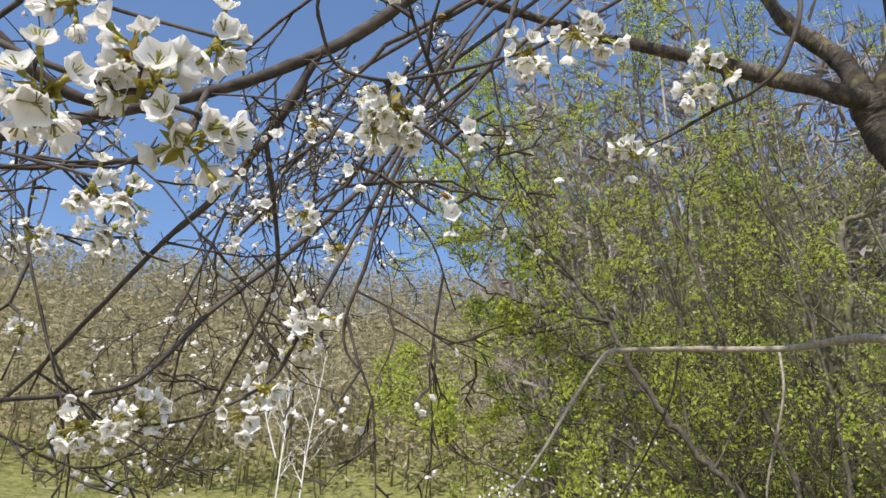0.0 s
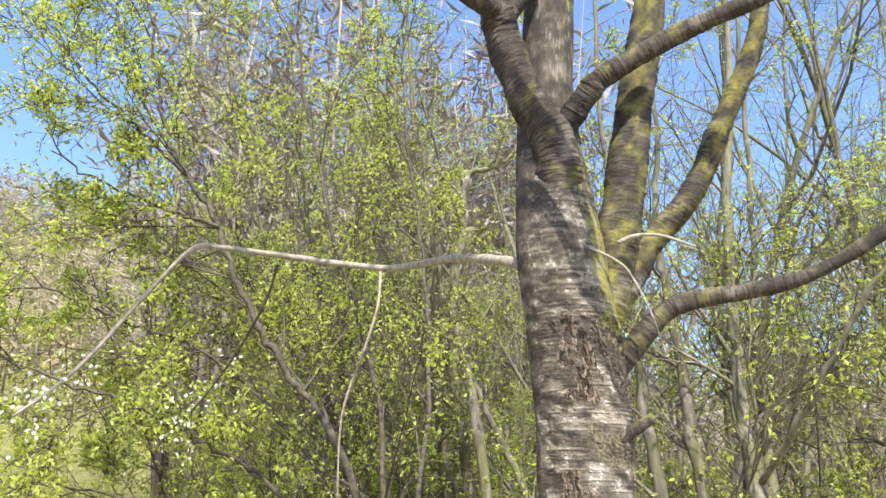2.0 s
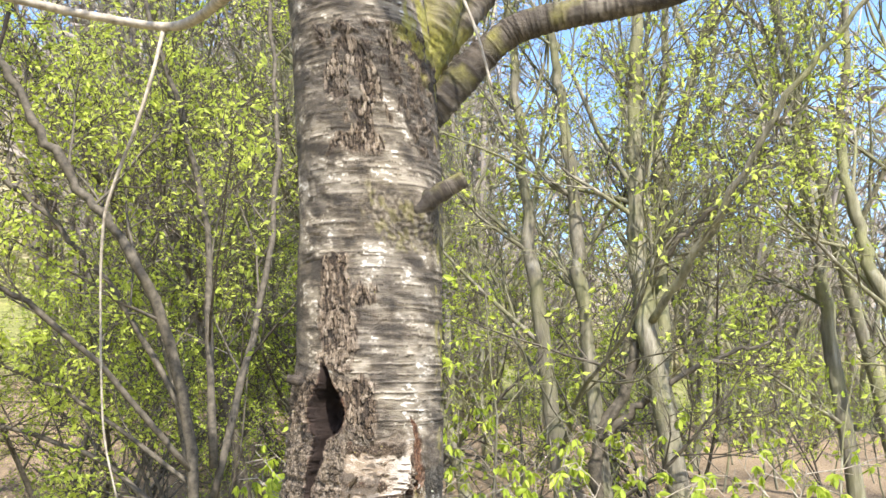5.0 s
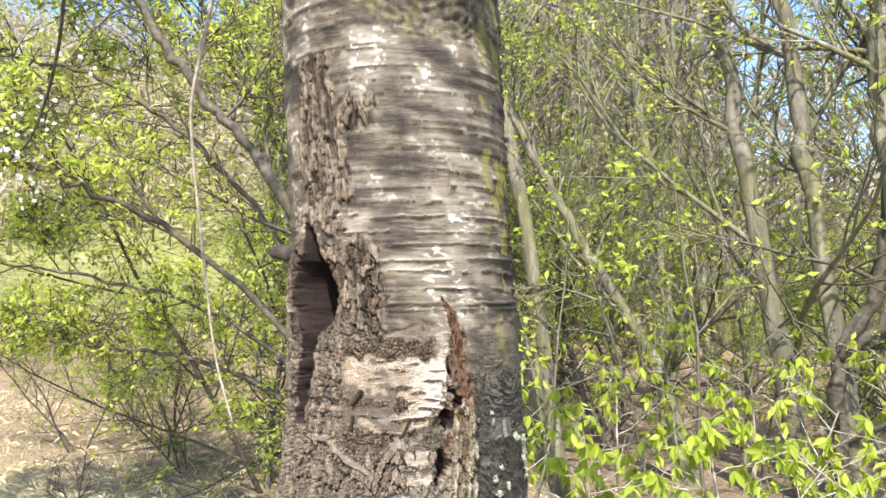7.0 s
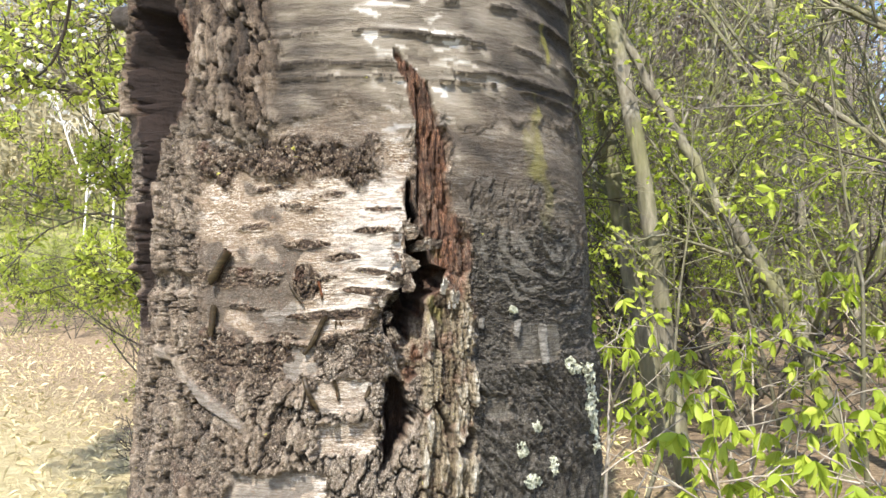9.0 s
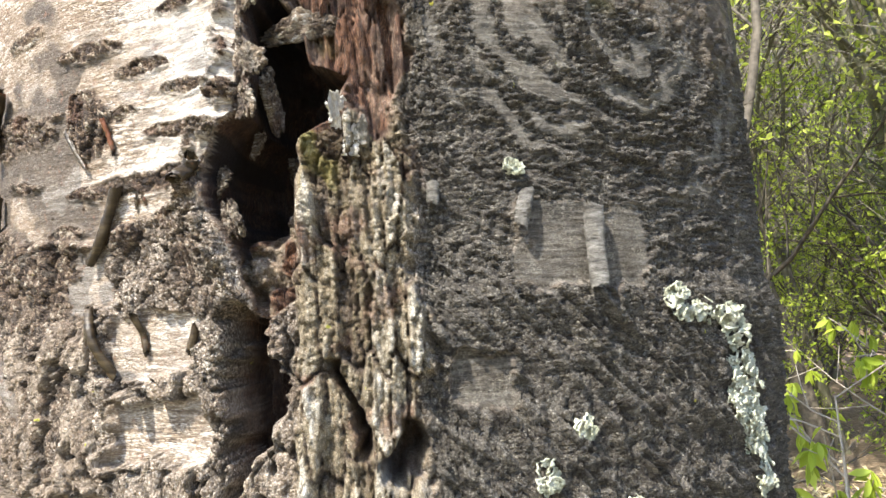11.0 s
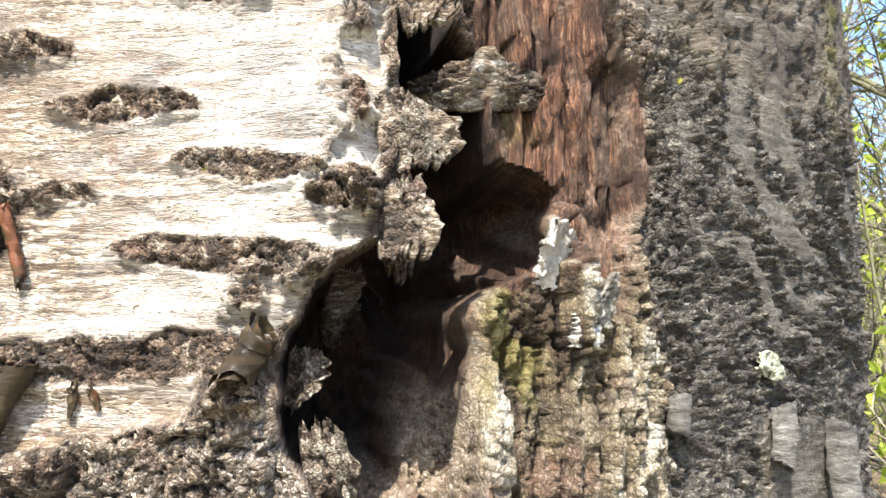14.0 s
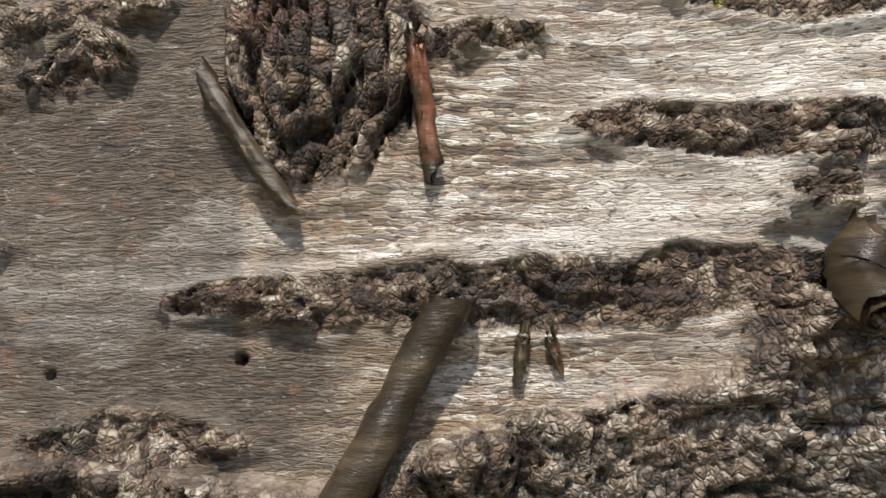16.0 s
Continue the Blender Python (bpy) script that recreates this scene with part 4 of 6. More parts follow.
    h = h * (1 - far) + (-62 - 26 * sstep(1.33, 1.38, Z_) + 4 * streak + 20 * fbm(x / 12, y / 25, 3, 83)) * far
    h = h + 12 * np.exp(-((wp - far_l + 4) / 4.0) ** 2) * sstep(1.19, 1.25, Z_) * sstep(1.52, 1.47, Z_)
    # collar of the broken stub, with rings
    cd = np.hypot(x - 9 * MM, (y - 702) * (1 + 0.25 * (y < 702)))
    collar = sstep(150, 118, cd + 45 * fbm(x / 40, y / 40, 3, 92)) * sstep(35, -25, y - 702 + 0.4 * (x - 9 * MM))
    h = h + 30 * np.exp(-(cd / 75) ** 2) + (1.3 * np.sin(cd / 2.9 + 8 * fbm(x / 34, y / 34, 3, 90)) + 3.0 * fbm(x / 9, y / 9, 3, 93)) * collar * sstep(15, 40, cd)
    h = h + 9 * scar
    # broad lumps of the stem
    h = h + 9 * fbm(x / 150, y / 260, 2, 95) * sstep(1.33, 1.5, Z_) + 16 * fbm(x / 120, y / 200, 2, 96) * sstep(1.0, 0.7, Z_)
    moss = sstep(0.0, 0.22, fbm(x / 30, y / 40, 4, 97) + 0.5 * sstep(-8, 14, wp) * sstep(2.22, 2.36, wz) * sstep(2.95, 2.7, wz) - 0.2 + 0.12 * sstep(32, 48, wp) * sstep(1.28, 1.4, wz) * sstep(1.75, 1.55, wz)) * sstep(1.2, 1.4, Z_) * (1 - far) * np.maximum(sstep(2.2, 2.3, Z_) * sstep(-8, 12, wp), sstep(28, 40, wp))
    moss = np.maximum(moss, 0.3 * collar * sstep(-0.05, 0.2, fbm(x / 16, y / 16, 3, 94)))
    moss = np.maximum(moss, 0.34 * rot * (1 - edge) * sstep(12.8, 11.5, wp) * sstep(1.175, 1.185, wz) * sstep(-0.1, 0.15, fbm(x / 6, y / 9, 3, 161)))
    # the column's side wall darkens too: the lip's shadow put into its colour
    wall = sstep(-1.8, -0.7, lip_r - P_ + 2.0) * (P_ > 6.5) * sstep(-2.2, -1.2, lip_r - P_) * sstep(1.155, 1.165, Z_) * sstep(1.235, 1.225, Z_)
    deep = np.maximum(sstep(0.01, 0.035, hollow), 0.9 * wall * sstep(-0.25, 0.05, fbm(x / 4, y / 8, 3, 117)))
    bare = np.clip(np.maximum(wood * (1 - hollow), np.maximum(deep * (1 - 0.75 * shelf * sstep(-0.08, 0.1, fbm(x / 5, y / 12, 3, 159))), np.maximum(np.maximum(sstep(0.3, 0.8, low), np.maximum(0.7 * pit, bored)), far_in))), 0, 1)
    bands = fbm(xw / 70, grain_y / 16, 4, 98, 0.6)
    grey = np.clip(np.maximum(np.maximum(dark, plates * sstep(17, 19, wp)), sstep(1.33, 1.38, wz) * (0.62 + 1.3 * bands + 0.25 * sstep(10, 40, wp) + 0.25 * sstep(-25, -60, wp))), 0, 1) * (1 - 0.6 * rot)
    lipband = sstep(-3.6, -2.2, wp - lip_l) * sstep(1.165, 1.18, Z_) * sstep(1.262, 1.248, Z_) * sstep(0.02, 0.16, fbm(x / 7, y / 7, 3, 87) + 0.05)
    lipband = np.maximum(lipband, sstep(-0.9, -0.4, wp - lip_l) * sstep(1.145, 1.15, Z_) * sstep(1.295, 1.285, Z_)) * (P_ < 15)
    coarse = np.clip(1 - smooth + lens + lipband, 0, 1) * (1 - bare) * (1 - 0.85 * crest * dark * (1 - lowr))
    chip = (who * 0.6 + who_b * 0.4) * (1 - vert) + (0.55 * who_g + 0.2 * who_c + 0.25 * who) * sstep(-0.05, 0.14, g2 - g1) * vert
    ridge = np.clip(0.55 * crest * (1 - lowr) + sstep(0.45, 0.95, (h_dark + 1.0) / 9) * lowr, 0, 1) * dark
    chip = chip * (1 - rot) + rot * (0.7 * who_r + 0.3 * who_u) * sstep(0.0, 0.12, r2 - r1)
    chip = chip * (1 - knot * smooth) + (0.15 + 0.6 * who_k + 0.3 * (who_b - 0.5)) * sstep(0.0, 0.12, k2 - k1) * knot * smooth
    patch = fbm(x / 60, y / 32, 3, 140) + 0.25 * fbm(x / 18, y / 60, 3, 145)
    liney = fbm(xw / 45, grain_y / 5.5, 3, 143, 0.6)
    fleck = sstep(0.13, 0.22, fbm(xw / 13, grain_y / 5.0, 2, 144)) * sstep(-0.12, 0.1, patch)
    below = np.roll(lens, 2, axis=0) * (1 - lens)
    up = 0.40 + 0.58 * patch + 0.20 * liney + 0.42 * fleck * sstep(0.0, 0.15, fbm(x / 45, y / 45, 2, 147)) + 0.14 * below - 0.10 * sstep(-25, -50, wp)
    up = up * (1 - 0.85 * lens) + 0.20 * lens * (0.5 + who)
    # right side darker: the stem's turn from the sun put into its tone
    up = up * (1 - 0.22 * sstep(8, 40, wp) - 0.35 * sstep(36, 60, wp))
    plate_tone = (0.18 + 0.42 * who_g + 0.5 * fbm(x / 5, y / 20, 3, 146)) * sstep(0.0, 0.15, g2 - g1)
    tan = np.clip(np.maximum(flak, vert * upper), 0, 1)
    up = up * (1 - tan) + plate_tone * tan
    up = up * (1 - scab_shade) + (0.04 + 0.22 * who + 0.5 * np.maximum(0, liney)) * scab_shade
    rings = 1.15 * collar
    wave = cd / 2.9 + 8 * fbm(x / 34, y / 34, 3, 90)
    # the collar's right side is darkened, its shading painted in
    up = up * (1 - 0.7 * rings) + 0.7 * rings * (0.27 - 0.12 * sstep(15, 35, wp) + 0.07 * np.sin(wave) + 0.45 * fbm(x / 8, y / 8, 3, 91))
    up = np.clip(up, 0, 1.1)
    red_wall = sstep(-3.5, -1.2, wp - far_r) * sstep(1.33, 1.36, Z_)
    # the hollows widen inwards, under their edges
    middle = (lip_l + lip_r) / 2
    lean_ = np.clip((P_ - middle) / np.maximum(1.5, (lip_r - lip_l) / 2), -1, 1)
    under = sstep(0.08, 0.7, hollow) * np.where(lean_ > 0, 1.2, 2.4) * lean_
    far_mid = (far_l + far_r) / 2
    under = under + sstep(0.08, 0.7, far) * 3.0 * np.clip((P_ - far_mid) / np.maximum(2.0, (far_r - far_l) / 2), -1, 1)
    return h / 1000, under, {"coarse": coarse, "bare": bare, "rotten": np.maximum(rot, 0.8 * shelf * sstep(0.3, 0.8, hollow)) * (1 - bare), "grey": grey * (1 - bare), "moss": np.clip(moss, 0, 1), "old": np.maximum(sstep(1.30, 1.36, bz + 0.5 * big), right_low * 0.85), "weather": np.clip(sstep(-20, -9, wp) * (1 - smooth) * (1 - lens) * sstep(1.2, 1.185, wz) * (0.5 + 1.3 * fbm(x / 16, y / 16, 3, 115)) + 0.35 * vert, 0, 1), "chip": chip, "plate": np.clip(1.5 * (who_g - 0.35), 0, 1) * np.maximum(vert, flak) * (1 - bare) * (1 - dark) * (1 - rot), "gap": np.clip(np.maximum(np.maximum(sstep(0.13, 0.0, g2 - g1) * np.maximum(vert, flak), sstep(0.10, 0.0, k2 - k1) * knot * smooth), np.maximum(0.7 * sstep(0.07, 0.0, a2 - a1) * (1 - smooth) * (1 - 0.8 * crest * dark), sstep(0.08, 0.0, q2 - q1) * (1 - smooth) * (1 - dark))) * (1 - bare), 0, 1), "ridge": ridge, "up": up, "tan": tan, "hole_shade": np.clip(far_in * (1 - 0.85 * red_wall * sstep(-0.05, 0.1, fbm(x / 8, y / 30, 3, 149))) + deep * inner * (0.66 + 0.34 * sstep(0.1, -0.1, fbm(x / 5, y / 9, 3, 116))) + 0.75 * np.maximum(low, pit) + bored, 0, 1), "stain_shade": np.clip(0.5 + 0.8 * sstep(-14, -19, wp + 10 * fbm(x / 14, y / 14, 3, 151)) * sstep(1.262, 1.24, wz) + 1.2 * fbm(x / 24, y / 17, 4, 99), 0, 1),
                      "bright": np.clip(sstep(-14, -2, wp) * sstep(8, 3, wp) * sstep(1.185, 1.215, wz) * sstep(1.31, 1.28, wz) + 0.3 * plates * (wp < 10), 0, 1)}


RELIEF, UNDERCUT, MASKS = relief()


def on_bark(phi, z, off=0.0):
    """The place on the bark at a turn and height, off metres out from it, and the way out."""
    i, j = np.abs(ZED - z).argmin(), np.abs(PHI - phi).argmin()
    cx, cy, r = axis_at(z)
    out = np.array([math.sin(radians(phi)), -math.cos(radians(phi)), 0.0])
    return np.array([float(cx), float(cy), z]) + out * (float(r) + RELIEF[i, j] + off), out


def trunk_bark():
    k = Mat("cherry_trunk_bark")

    def chips(scale, vec=None):
        n = k.n.new("ShaderNodeTexVoronoi")
        k.l.new(vec or k.geo, n.inputs["Vector"])
        n.inputs["Scale"].default_value = scale
        sep = k.n.new("ShaderNodeSeparateColor")
        k.l.new(n.outputs["Color"], sep.inputs[0])
        return sep.outputs[0], n.outputs["Distance"], k.voro(scale, "DISTANCE_TO_EDGE", vec)

    bent = k.n.new("ShaderNodeVectorMath")
    bent.operation = "MULTIPLY_ADD"
    warp = k.n.new("ShaderNodeTexNoise")
    k.l.new(k.geo, warp.inputs["Vector"])
    warp.inputs["Scale"].default_value, warp.inputs["Detail"].default_value = 90, 3
    k.l.new(warp.outputs["Color"], bent.inputs[0])
    bent.inputs[1].default_value = (0.004, 0.004, 0.004)
    k.l.new(k.geo, bent.inputs[2])
    w = bent.outputs[0]
    bent2 = k.n.new("ShaderNodeVectorMath")
    bent2.operation = "MULTIPLY_ADD"
    k.l.new(warp.outputs["Color"], bent2.inputs[0])
    bent2.inputs[1].default_value = (0.004, 0.004, 0.0009)
    k.l.new(k.geo, bent2.inputs[2])
    w2 = bent2.outputs[0]
    # papery outer bark: brown to cream, scaled and lined across
    flat = k.coord((620, 620, 2300), vec=w2)
    sc, sd, se = chips(1.0, flat)
    fine = k.noise(1.0, 6, 0.7, k.coord((420, 420, 3200), vec=w2))
    streaks = k.noise(1.0, 6, 0.62, k.coord((80, 80, 700), vec=w2))
    tone = k.math("ADD", k.math("MULTIPLY", streaks, 0.74), k.math("MULTIPLY", sc, 0.26))
    paper = k.ramp(tone, [(0.36, (0.045, 0.027, 0.015)), (0.44, (0.17, 0.115, 0.068)), (0.52, (0.38, 0.295, 0.20)), (0.60, (0.66, 0.59, 0.49)), (0.70, (0.86, 0.84, 0.79))])
    film = k.noise(1.0, 5, 0.65, k.coord((38, 38, 130), vec=w2))
    paper = k.mix(k.math("MULTIPLY", k.ramp(film, [(0.36, 1.0), (0.5, 0.0)]), 0.55), paper, (0.26, 0.19, 0.125))
    paper = k.mix(k.math("MULTIPLY", k.ramp(film, [(0.52, 0.0), (0.66, 1.0)]), 0.55), paper, (0.74, 0.72, 0.675))
    paper = k.mix(k.ramp(fine, [(0.42, 0.65), (0.51, 0.0)]), paper, (0.11, 0.072, 0.044))
    paper = k.mix(k.ramp(k.noise(1.0, 6, 0.78, k.coord((820, 820, 1700))), [(0.40, 0.75), (0.48, 0.0)]), paper, (0.13, 0.092, 0.060))
    # brown stains; towards the left also shade, painted darker still
    paper = k.mix(k.math("MULTIPLY", k.ramp(k.attr("stain_shade"), [(0.35, 0.0), (0.75, 1.0)]), 0.6), paper, (0.22, 0.165, 0.115))
    paper = k.mix(k.math("MULTIPLY", k.ramp(k.attr("stain_shade"), [(0.8, 0.0), (1.0, 1.0)]), k.ramp(k.noise(75, 5, 0.7), [(0.35, 0.7), (0.6, 1.0)])), paper, k.ramp(fine, [(0.4, (0.032, 0.025, 0.019)), (0.62, (0.13, 0.105, 0.08))]))
    paper = k.mix(k.math("MULTIPLY", k.math("MULTIPLY", k.attr("bright"), 0.6), k.ramp(streaks, [(0.38, 0.25), (0.6, 1.0)])), paper, (0.74, 0.71, 0.65))
    # corky crumbs
    cc, cd, ce = chips(430, w)
    fc, fd, fe = chips(1300, w)
    tone = k.math("ADD", k.math("MULTIPLY", cc, 0.45), k.math("ADD", k.math("MULTIPLY", fc, 0.25), k.math("MULTIPLY", k.attr("chip"), 0.30)))
    cork = k.ramp(tone, [(0.26, (0.024, 0.016, 0.011)), (0.45, (0.072, 0.046, 0.030)), (0.63, (0.175, 0.122, 0.082)), (0.86, (0.39, 0.34, 0.265))])
    cork = k.mix(k.math("MULTIPLY", k.ramp(k.noise(60, 5, 0.65), [(0.56, 0.0), (0.68, 1.0)]), 0.35), cork, k.ramp(fc, [(0.2, (0.17, 0.16, 0.125)), (0.9, (0.38, 0.36, 0.30))]))
    cork = k.mix(k.math("MULTIPLY", k.ramp(k.noise(35, 4, 0.6), [(0.58, 0.0), (0.68, 1.0)]), 0.6), cork, (0.15, 0.07, 0.045))
    cork = k.mix(k.math("MULTIPLY", k.attr("weather"), 0.66), cork, k.ramp(fc, [(0.1, (0.15, 0.115, 0.085)), (0.5, (0.39, 0.325, 0.25)), (1.0, (0.70, 0.64, 0.55))]))
    paper = k.mix(k.ramp(k.noise(300, 4, 0.6), [(0.60, 0.0), (0.70, 0.5)]), paper, (0.24, 0.12, 0.07))
    paper = k.mix(k.ramp(k.noise(1.0, 4, 0.7, k.coord((700, 700, 1900), vec=w2)), [(0.57, 0.0), (0.64, 0.85)]), paper, (0.08, 0.052, 0.033))
    paper = k.mix(k.ramp(k.noise(1.0, 4, 0.7, k.coord((500, 500, 2300), vec=w)), [(0.60, 0.0), (0.70, 0.4)]), paper, (0.76, 0.73, 0.67))
    c = k.mix(k.attr("coarse"), paper, cork)
    # broad bands of the old stem and limbs
    band = k.noise(1.0, 8, 0.74, k.coord((24, 24, 110), vec=w), 0.5)
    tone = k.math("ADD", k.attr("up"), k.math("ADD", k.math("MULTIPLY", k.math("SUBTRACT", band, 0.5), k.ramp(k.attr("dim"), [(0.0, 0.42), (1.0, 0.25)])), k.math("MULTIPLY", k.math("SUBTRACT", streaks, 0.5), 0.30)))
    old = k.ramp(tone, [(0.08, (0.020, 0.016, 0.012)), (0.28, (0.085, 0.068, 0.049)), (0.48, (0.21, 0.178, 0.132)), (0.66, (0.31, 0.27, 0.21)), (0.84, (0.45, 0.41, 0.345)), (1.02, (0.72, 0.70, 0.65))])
    brown = k.ramp(tone, [(0.05, (0.018, 0.011, 0.007)), (0.3, (0.10, 0.062, 0.038)), (0.55, (0.25, 0.175, 0.115)), (0.8, (0.48, 0.39, 0.29))])
    old = k.mix(k.math("MULTIPLY", k.attr("tan"), 0.8), old, brown)
    old = k.mix(k.math("MULTIPLY", k.ramp(k.noise(6, 4, 0.6), [(0.45, 0.0), (0.62, 1.0)]), 0.18), old, k.ramp(tone, [(0.1, (0.03, 0.03, 0.032)), (0.6, (0.24, 0.24, 0.25)), (1.0, (0.6, 0.61, 0.63))]))
    # limbs and upper stem darker: dark young bark, with shade put into the colour
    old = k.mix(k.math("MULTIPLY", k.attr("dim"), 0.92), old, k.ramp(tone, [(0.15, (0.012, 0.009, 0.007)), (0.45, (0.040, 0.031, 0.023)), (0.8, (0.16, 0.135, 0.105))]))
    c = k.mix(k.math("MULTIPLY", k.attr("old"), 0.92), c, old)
    # weathered grey flank
    grey = k.ramp(k.math("ADD", k.math("MULTIPLY", k.noise(110, 6, 0.75), 0.7), k.math("MULTIPLY", fc, 0.3)), [(0.36, (0.009, 0.008, 0.006)), (0.5, (0.035, 0.032, 0.025)), (0.62, (0.085, 0.079, 0.063)), (0.8, (0.27, 0.255, 0.215))])
    grey = k.mix(k.math("MULTIPLY", k.ramp(streaks, [(0.4, 0.0), (0.68, 1.0)]), 0.3), grey, (0.32, 0.30, 0.26))
    grey = k.mix(k.math("MULTIPLY", k.attr("ridge"), 0.6), grey, k.ramp(streaks, [(0.35, (0.060, 0.057, 0.048)), (0.65, (0.17, 0.163, 0.14))]))
    c = k.mix(k.math("MULTIPLY", k.attr("grey"), k.mix(k.attr("old"), (0.88, 0.88, 0.88), (0.12, 0.12, 0.12))), c, grey)
    crack = k.math("MAXIMUM", k.ramp(fe, [(0.03, 0.8), (0.13, 0.0)]), k.ramp(ce, [(0.02, 0.9), (0.09, 0.0)]))
    c = k.mix(k.math("MULTIPLY", crack, k.math("MULTIPLY", k.attr("coarse"), 0.6)), c, (0.018, 0.014, 0.011))
    c = k.mix(k.math("MULTIPLY", k.attr("plate"), 0.55), c, k.ramp(k.noise(1.0, 6, 0.7, k.coord((160, 160, 40), vec=w)), [(0.36, (0.10, 0.068, 0.045)), (0.5, (0.30, 0.235, 0.17)), (0.66, (0.52, 0.45, 0.36))]))
    c = k.mix(k.math("MULTIPLY", k.attr("gap"), 0.8), c, (0.016, 0.012, 0.009))
    # rotten crumbling column
    rot_t = k.math("ADD", k.math("MULTIPLY", k.noise(1.0, 6, 0.72, k.coord((380, 380, 55), vec=w)), 0.62), k.math("MULTIPLY", k.attr("chip"), 0.42))
    rot = k.ramp(rot_t, [(0.28, (0.016, 0.010, 0.007)), (0.39, (0.085, 0.058, 0.032)), (0.49, (0.20, 0.16, 0.09)), (0.60, (0.35, 0.305, 0.215)), (0.76, (0.68, 0.66, 0.59))])
    rot = k.mix(k.ramp(k.noise(48, 4), [(0.57, 0.0), (0.65, 0.6)]), rot, (0.14, 0.055, 0.032))
    rot = k.mix(0.22, rot, cork)
    c = k.mix(k.math("MULTIPLY", k.attr("rotten"), 0.9), c, rot)
    c = k.mix(k.math("MULTIPLY", crack, k.math("MULTIPLY", k.attr("rotten"), 0.6)), c, (0.02, 0.014, 0.010))
    # bare red-brown wood
    wood = k.ramp(k.noise(1.0, 8, 0.75, k.coord((1500, 1500, 110), vec=w)), [(0.36, (0.020, 0.010, 0.007)), (0.47, (0.075, 0.036, 0.023)), (0.57, (0.22, 0.105, 0.055)), (0.70, (0.46, 0.36, 0.27))])
    wood = k.mix(k.ramp(k.noise(1.0, 5, 0.7, k.coord((90, 90, 30), vec=w)), [(0.48, 0.0), (0.62, 0.6)]), wood, k.ramp(fc, [(0.1, (0.06, 0.046, 0.034)), (0.9, (0.26, 0.205, 0.155))]))
    wood = k.mix(k.ramp(k.noise(70, 5, 0.7), [(0.46, 0.0), (0.60, 0.85)]), wood, (0.035, 0.019, 0.013))
    # shade inside the hollows, painted near black over the wood
    wood = k.mix(k.math("MULTIPLY", k.attr("hole_shade"), 0.95), wood, (0.016, 0.010, 0.008))
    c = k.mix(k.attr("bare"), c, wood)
    c = k.mix(k.math("MULTIPLY", k.attr("moss"), k.ramp(k.noise(55, 5, 0.7), [(0.35, 0.35), (0.6, 0.92)])), c, (0.27, 0.25, 0.045))
    yellow = k.ramp(k.noise(110, 3, 0.6, w), [(0.72, 0.0), (0.74, 1.0)])
    c = k.mix(k.math("MULTIPLY", yellow, k.attr("coarse")), c, (0.34, 0.33, 0.06))
    lumps = k.math("ADD", k.math("MULTIPLY", k.math("MINIMUM", ce, 0.25), 1.6), k.math("ADD", k.math("MULTIPLY", k.math("MINIMUM", fe, 0.25), 0.8), k.math("MULTIPLY", fc, 0.3)))
    lumps = k.math("ADD", lumps, k.math("MULTIPLY", k.noise(1400, 5, 0.7), 0.35))
    lines = k.math("ADD", k.math("MULTIPLY", fine, 0.6), k.math("ADD", k.math("MULTIPLY", sc, 0.22), k.math("ADD", k.math("MULTIPLY", streaks, 0.7), k.math("MULTIPLY", k.math("MINIMUM", se, 0.2), 0.75))))
    blend = k.n.new("ShaderNodeMix")
    k.put(blend, 0, k.attr("coarse"))
    k.put(blend, 2, lines)
    k.put(blend, 3, lumps)
    grain = k.noise(1.0, 6, 0.75, k.coord((520, 520, 60), vec=w))
    upright = k.n.new("ShaderNodeMix")
    k.put(upright, 0, k.math("MAXIMUM", k.attr("bare"), k.math("MULTIPLY", k.attr("rotten"), 0.5)))
    k.l.new(blend.outputs[0], upright.inputs[2])
    k.put(upright, 3, k.math("MULTIPLY", grain, 2.0))
    tall = k.n.new("ShaderNodeMath")
    tall.operation = "MULTIPLY_ADD"
    k.l.new(k.math("MULTIPLY", band, k.attr("old")), tall.inputs[0])
    tall.inputs[1].default_value = 5.0
    k.l.new(upright.outputs[0], tall.inputs[2])
    k.bump(tall.outputs[0], 0.0016, 1.0)
    return k.set(c, k.math("MAXIMUM", k.ramp(k.attr("coarse"), [(0, 0.72), (1, 0.85)]), k.math("MULTIPLY", k.attr("bare"), 0.9)))


M_BARK = trunk_bark()


def build_trunk():
    cx, cy, r = (a[:, None] for a in axis_at(ZED))
    ph = np.radians(PHI[None, :] + UNDERCUT)
    rad = r + RELIEF
    v = np.stack([cx + rad * np.sin(ph), cy - rad * np.cos(ph), np.broadcast_to(ZED[:, None], rad.shape)], -1).reshape(-1, 3) - np.array(CH)
    n, m = len(ZED), len(PHI)
    i, j = np.meshgrid(np.arange(n - 1), np.arange(m), indexing="ij")
    j2 = (j + 1) % m
    q = np.stack([i * m + j, i * m + j2, (i + 1) * m + j2, (i + 1) * m + j], -1).reshape(-1, 4)
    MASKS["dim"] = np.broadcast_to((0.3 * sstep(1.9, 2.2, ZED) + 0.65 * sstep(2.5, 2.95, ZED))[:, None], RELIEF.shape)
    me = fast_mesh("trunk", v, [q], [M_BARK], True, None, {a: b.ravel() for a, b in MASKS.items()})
    part("trunk", me, cherry, "banded peeling grey-brown bark with a rotten hollow")


build_trunk()


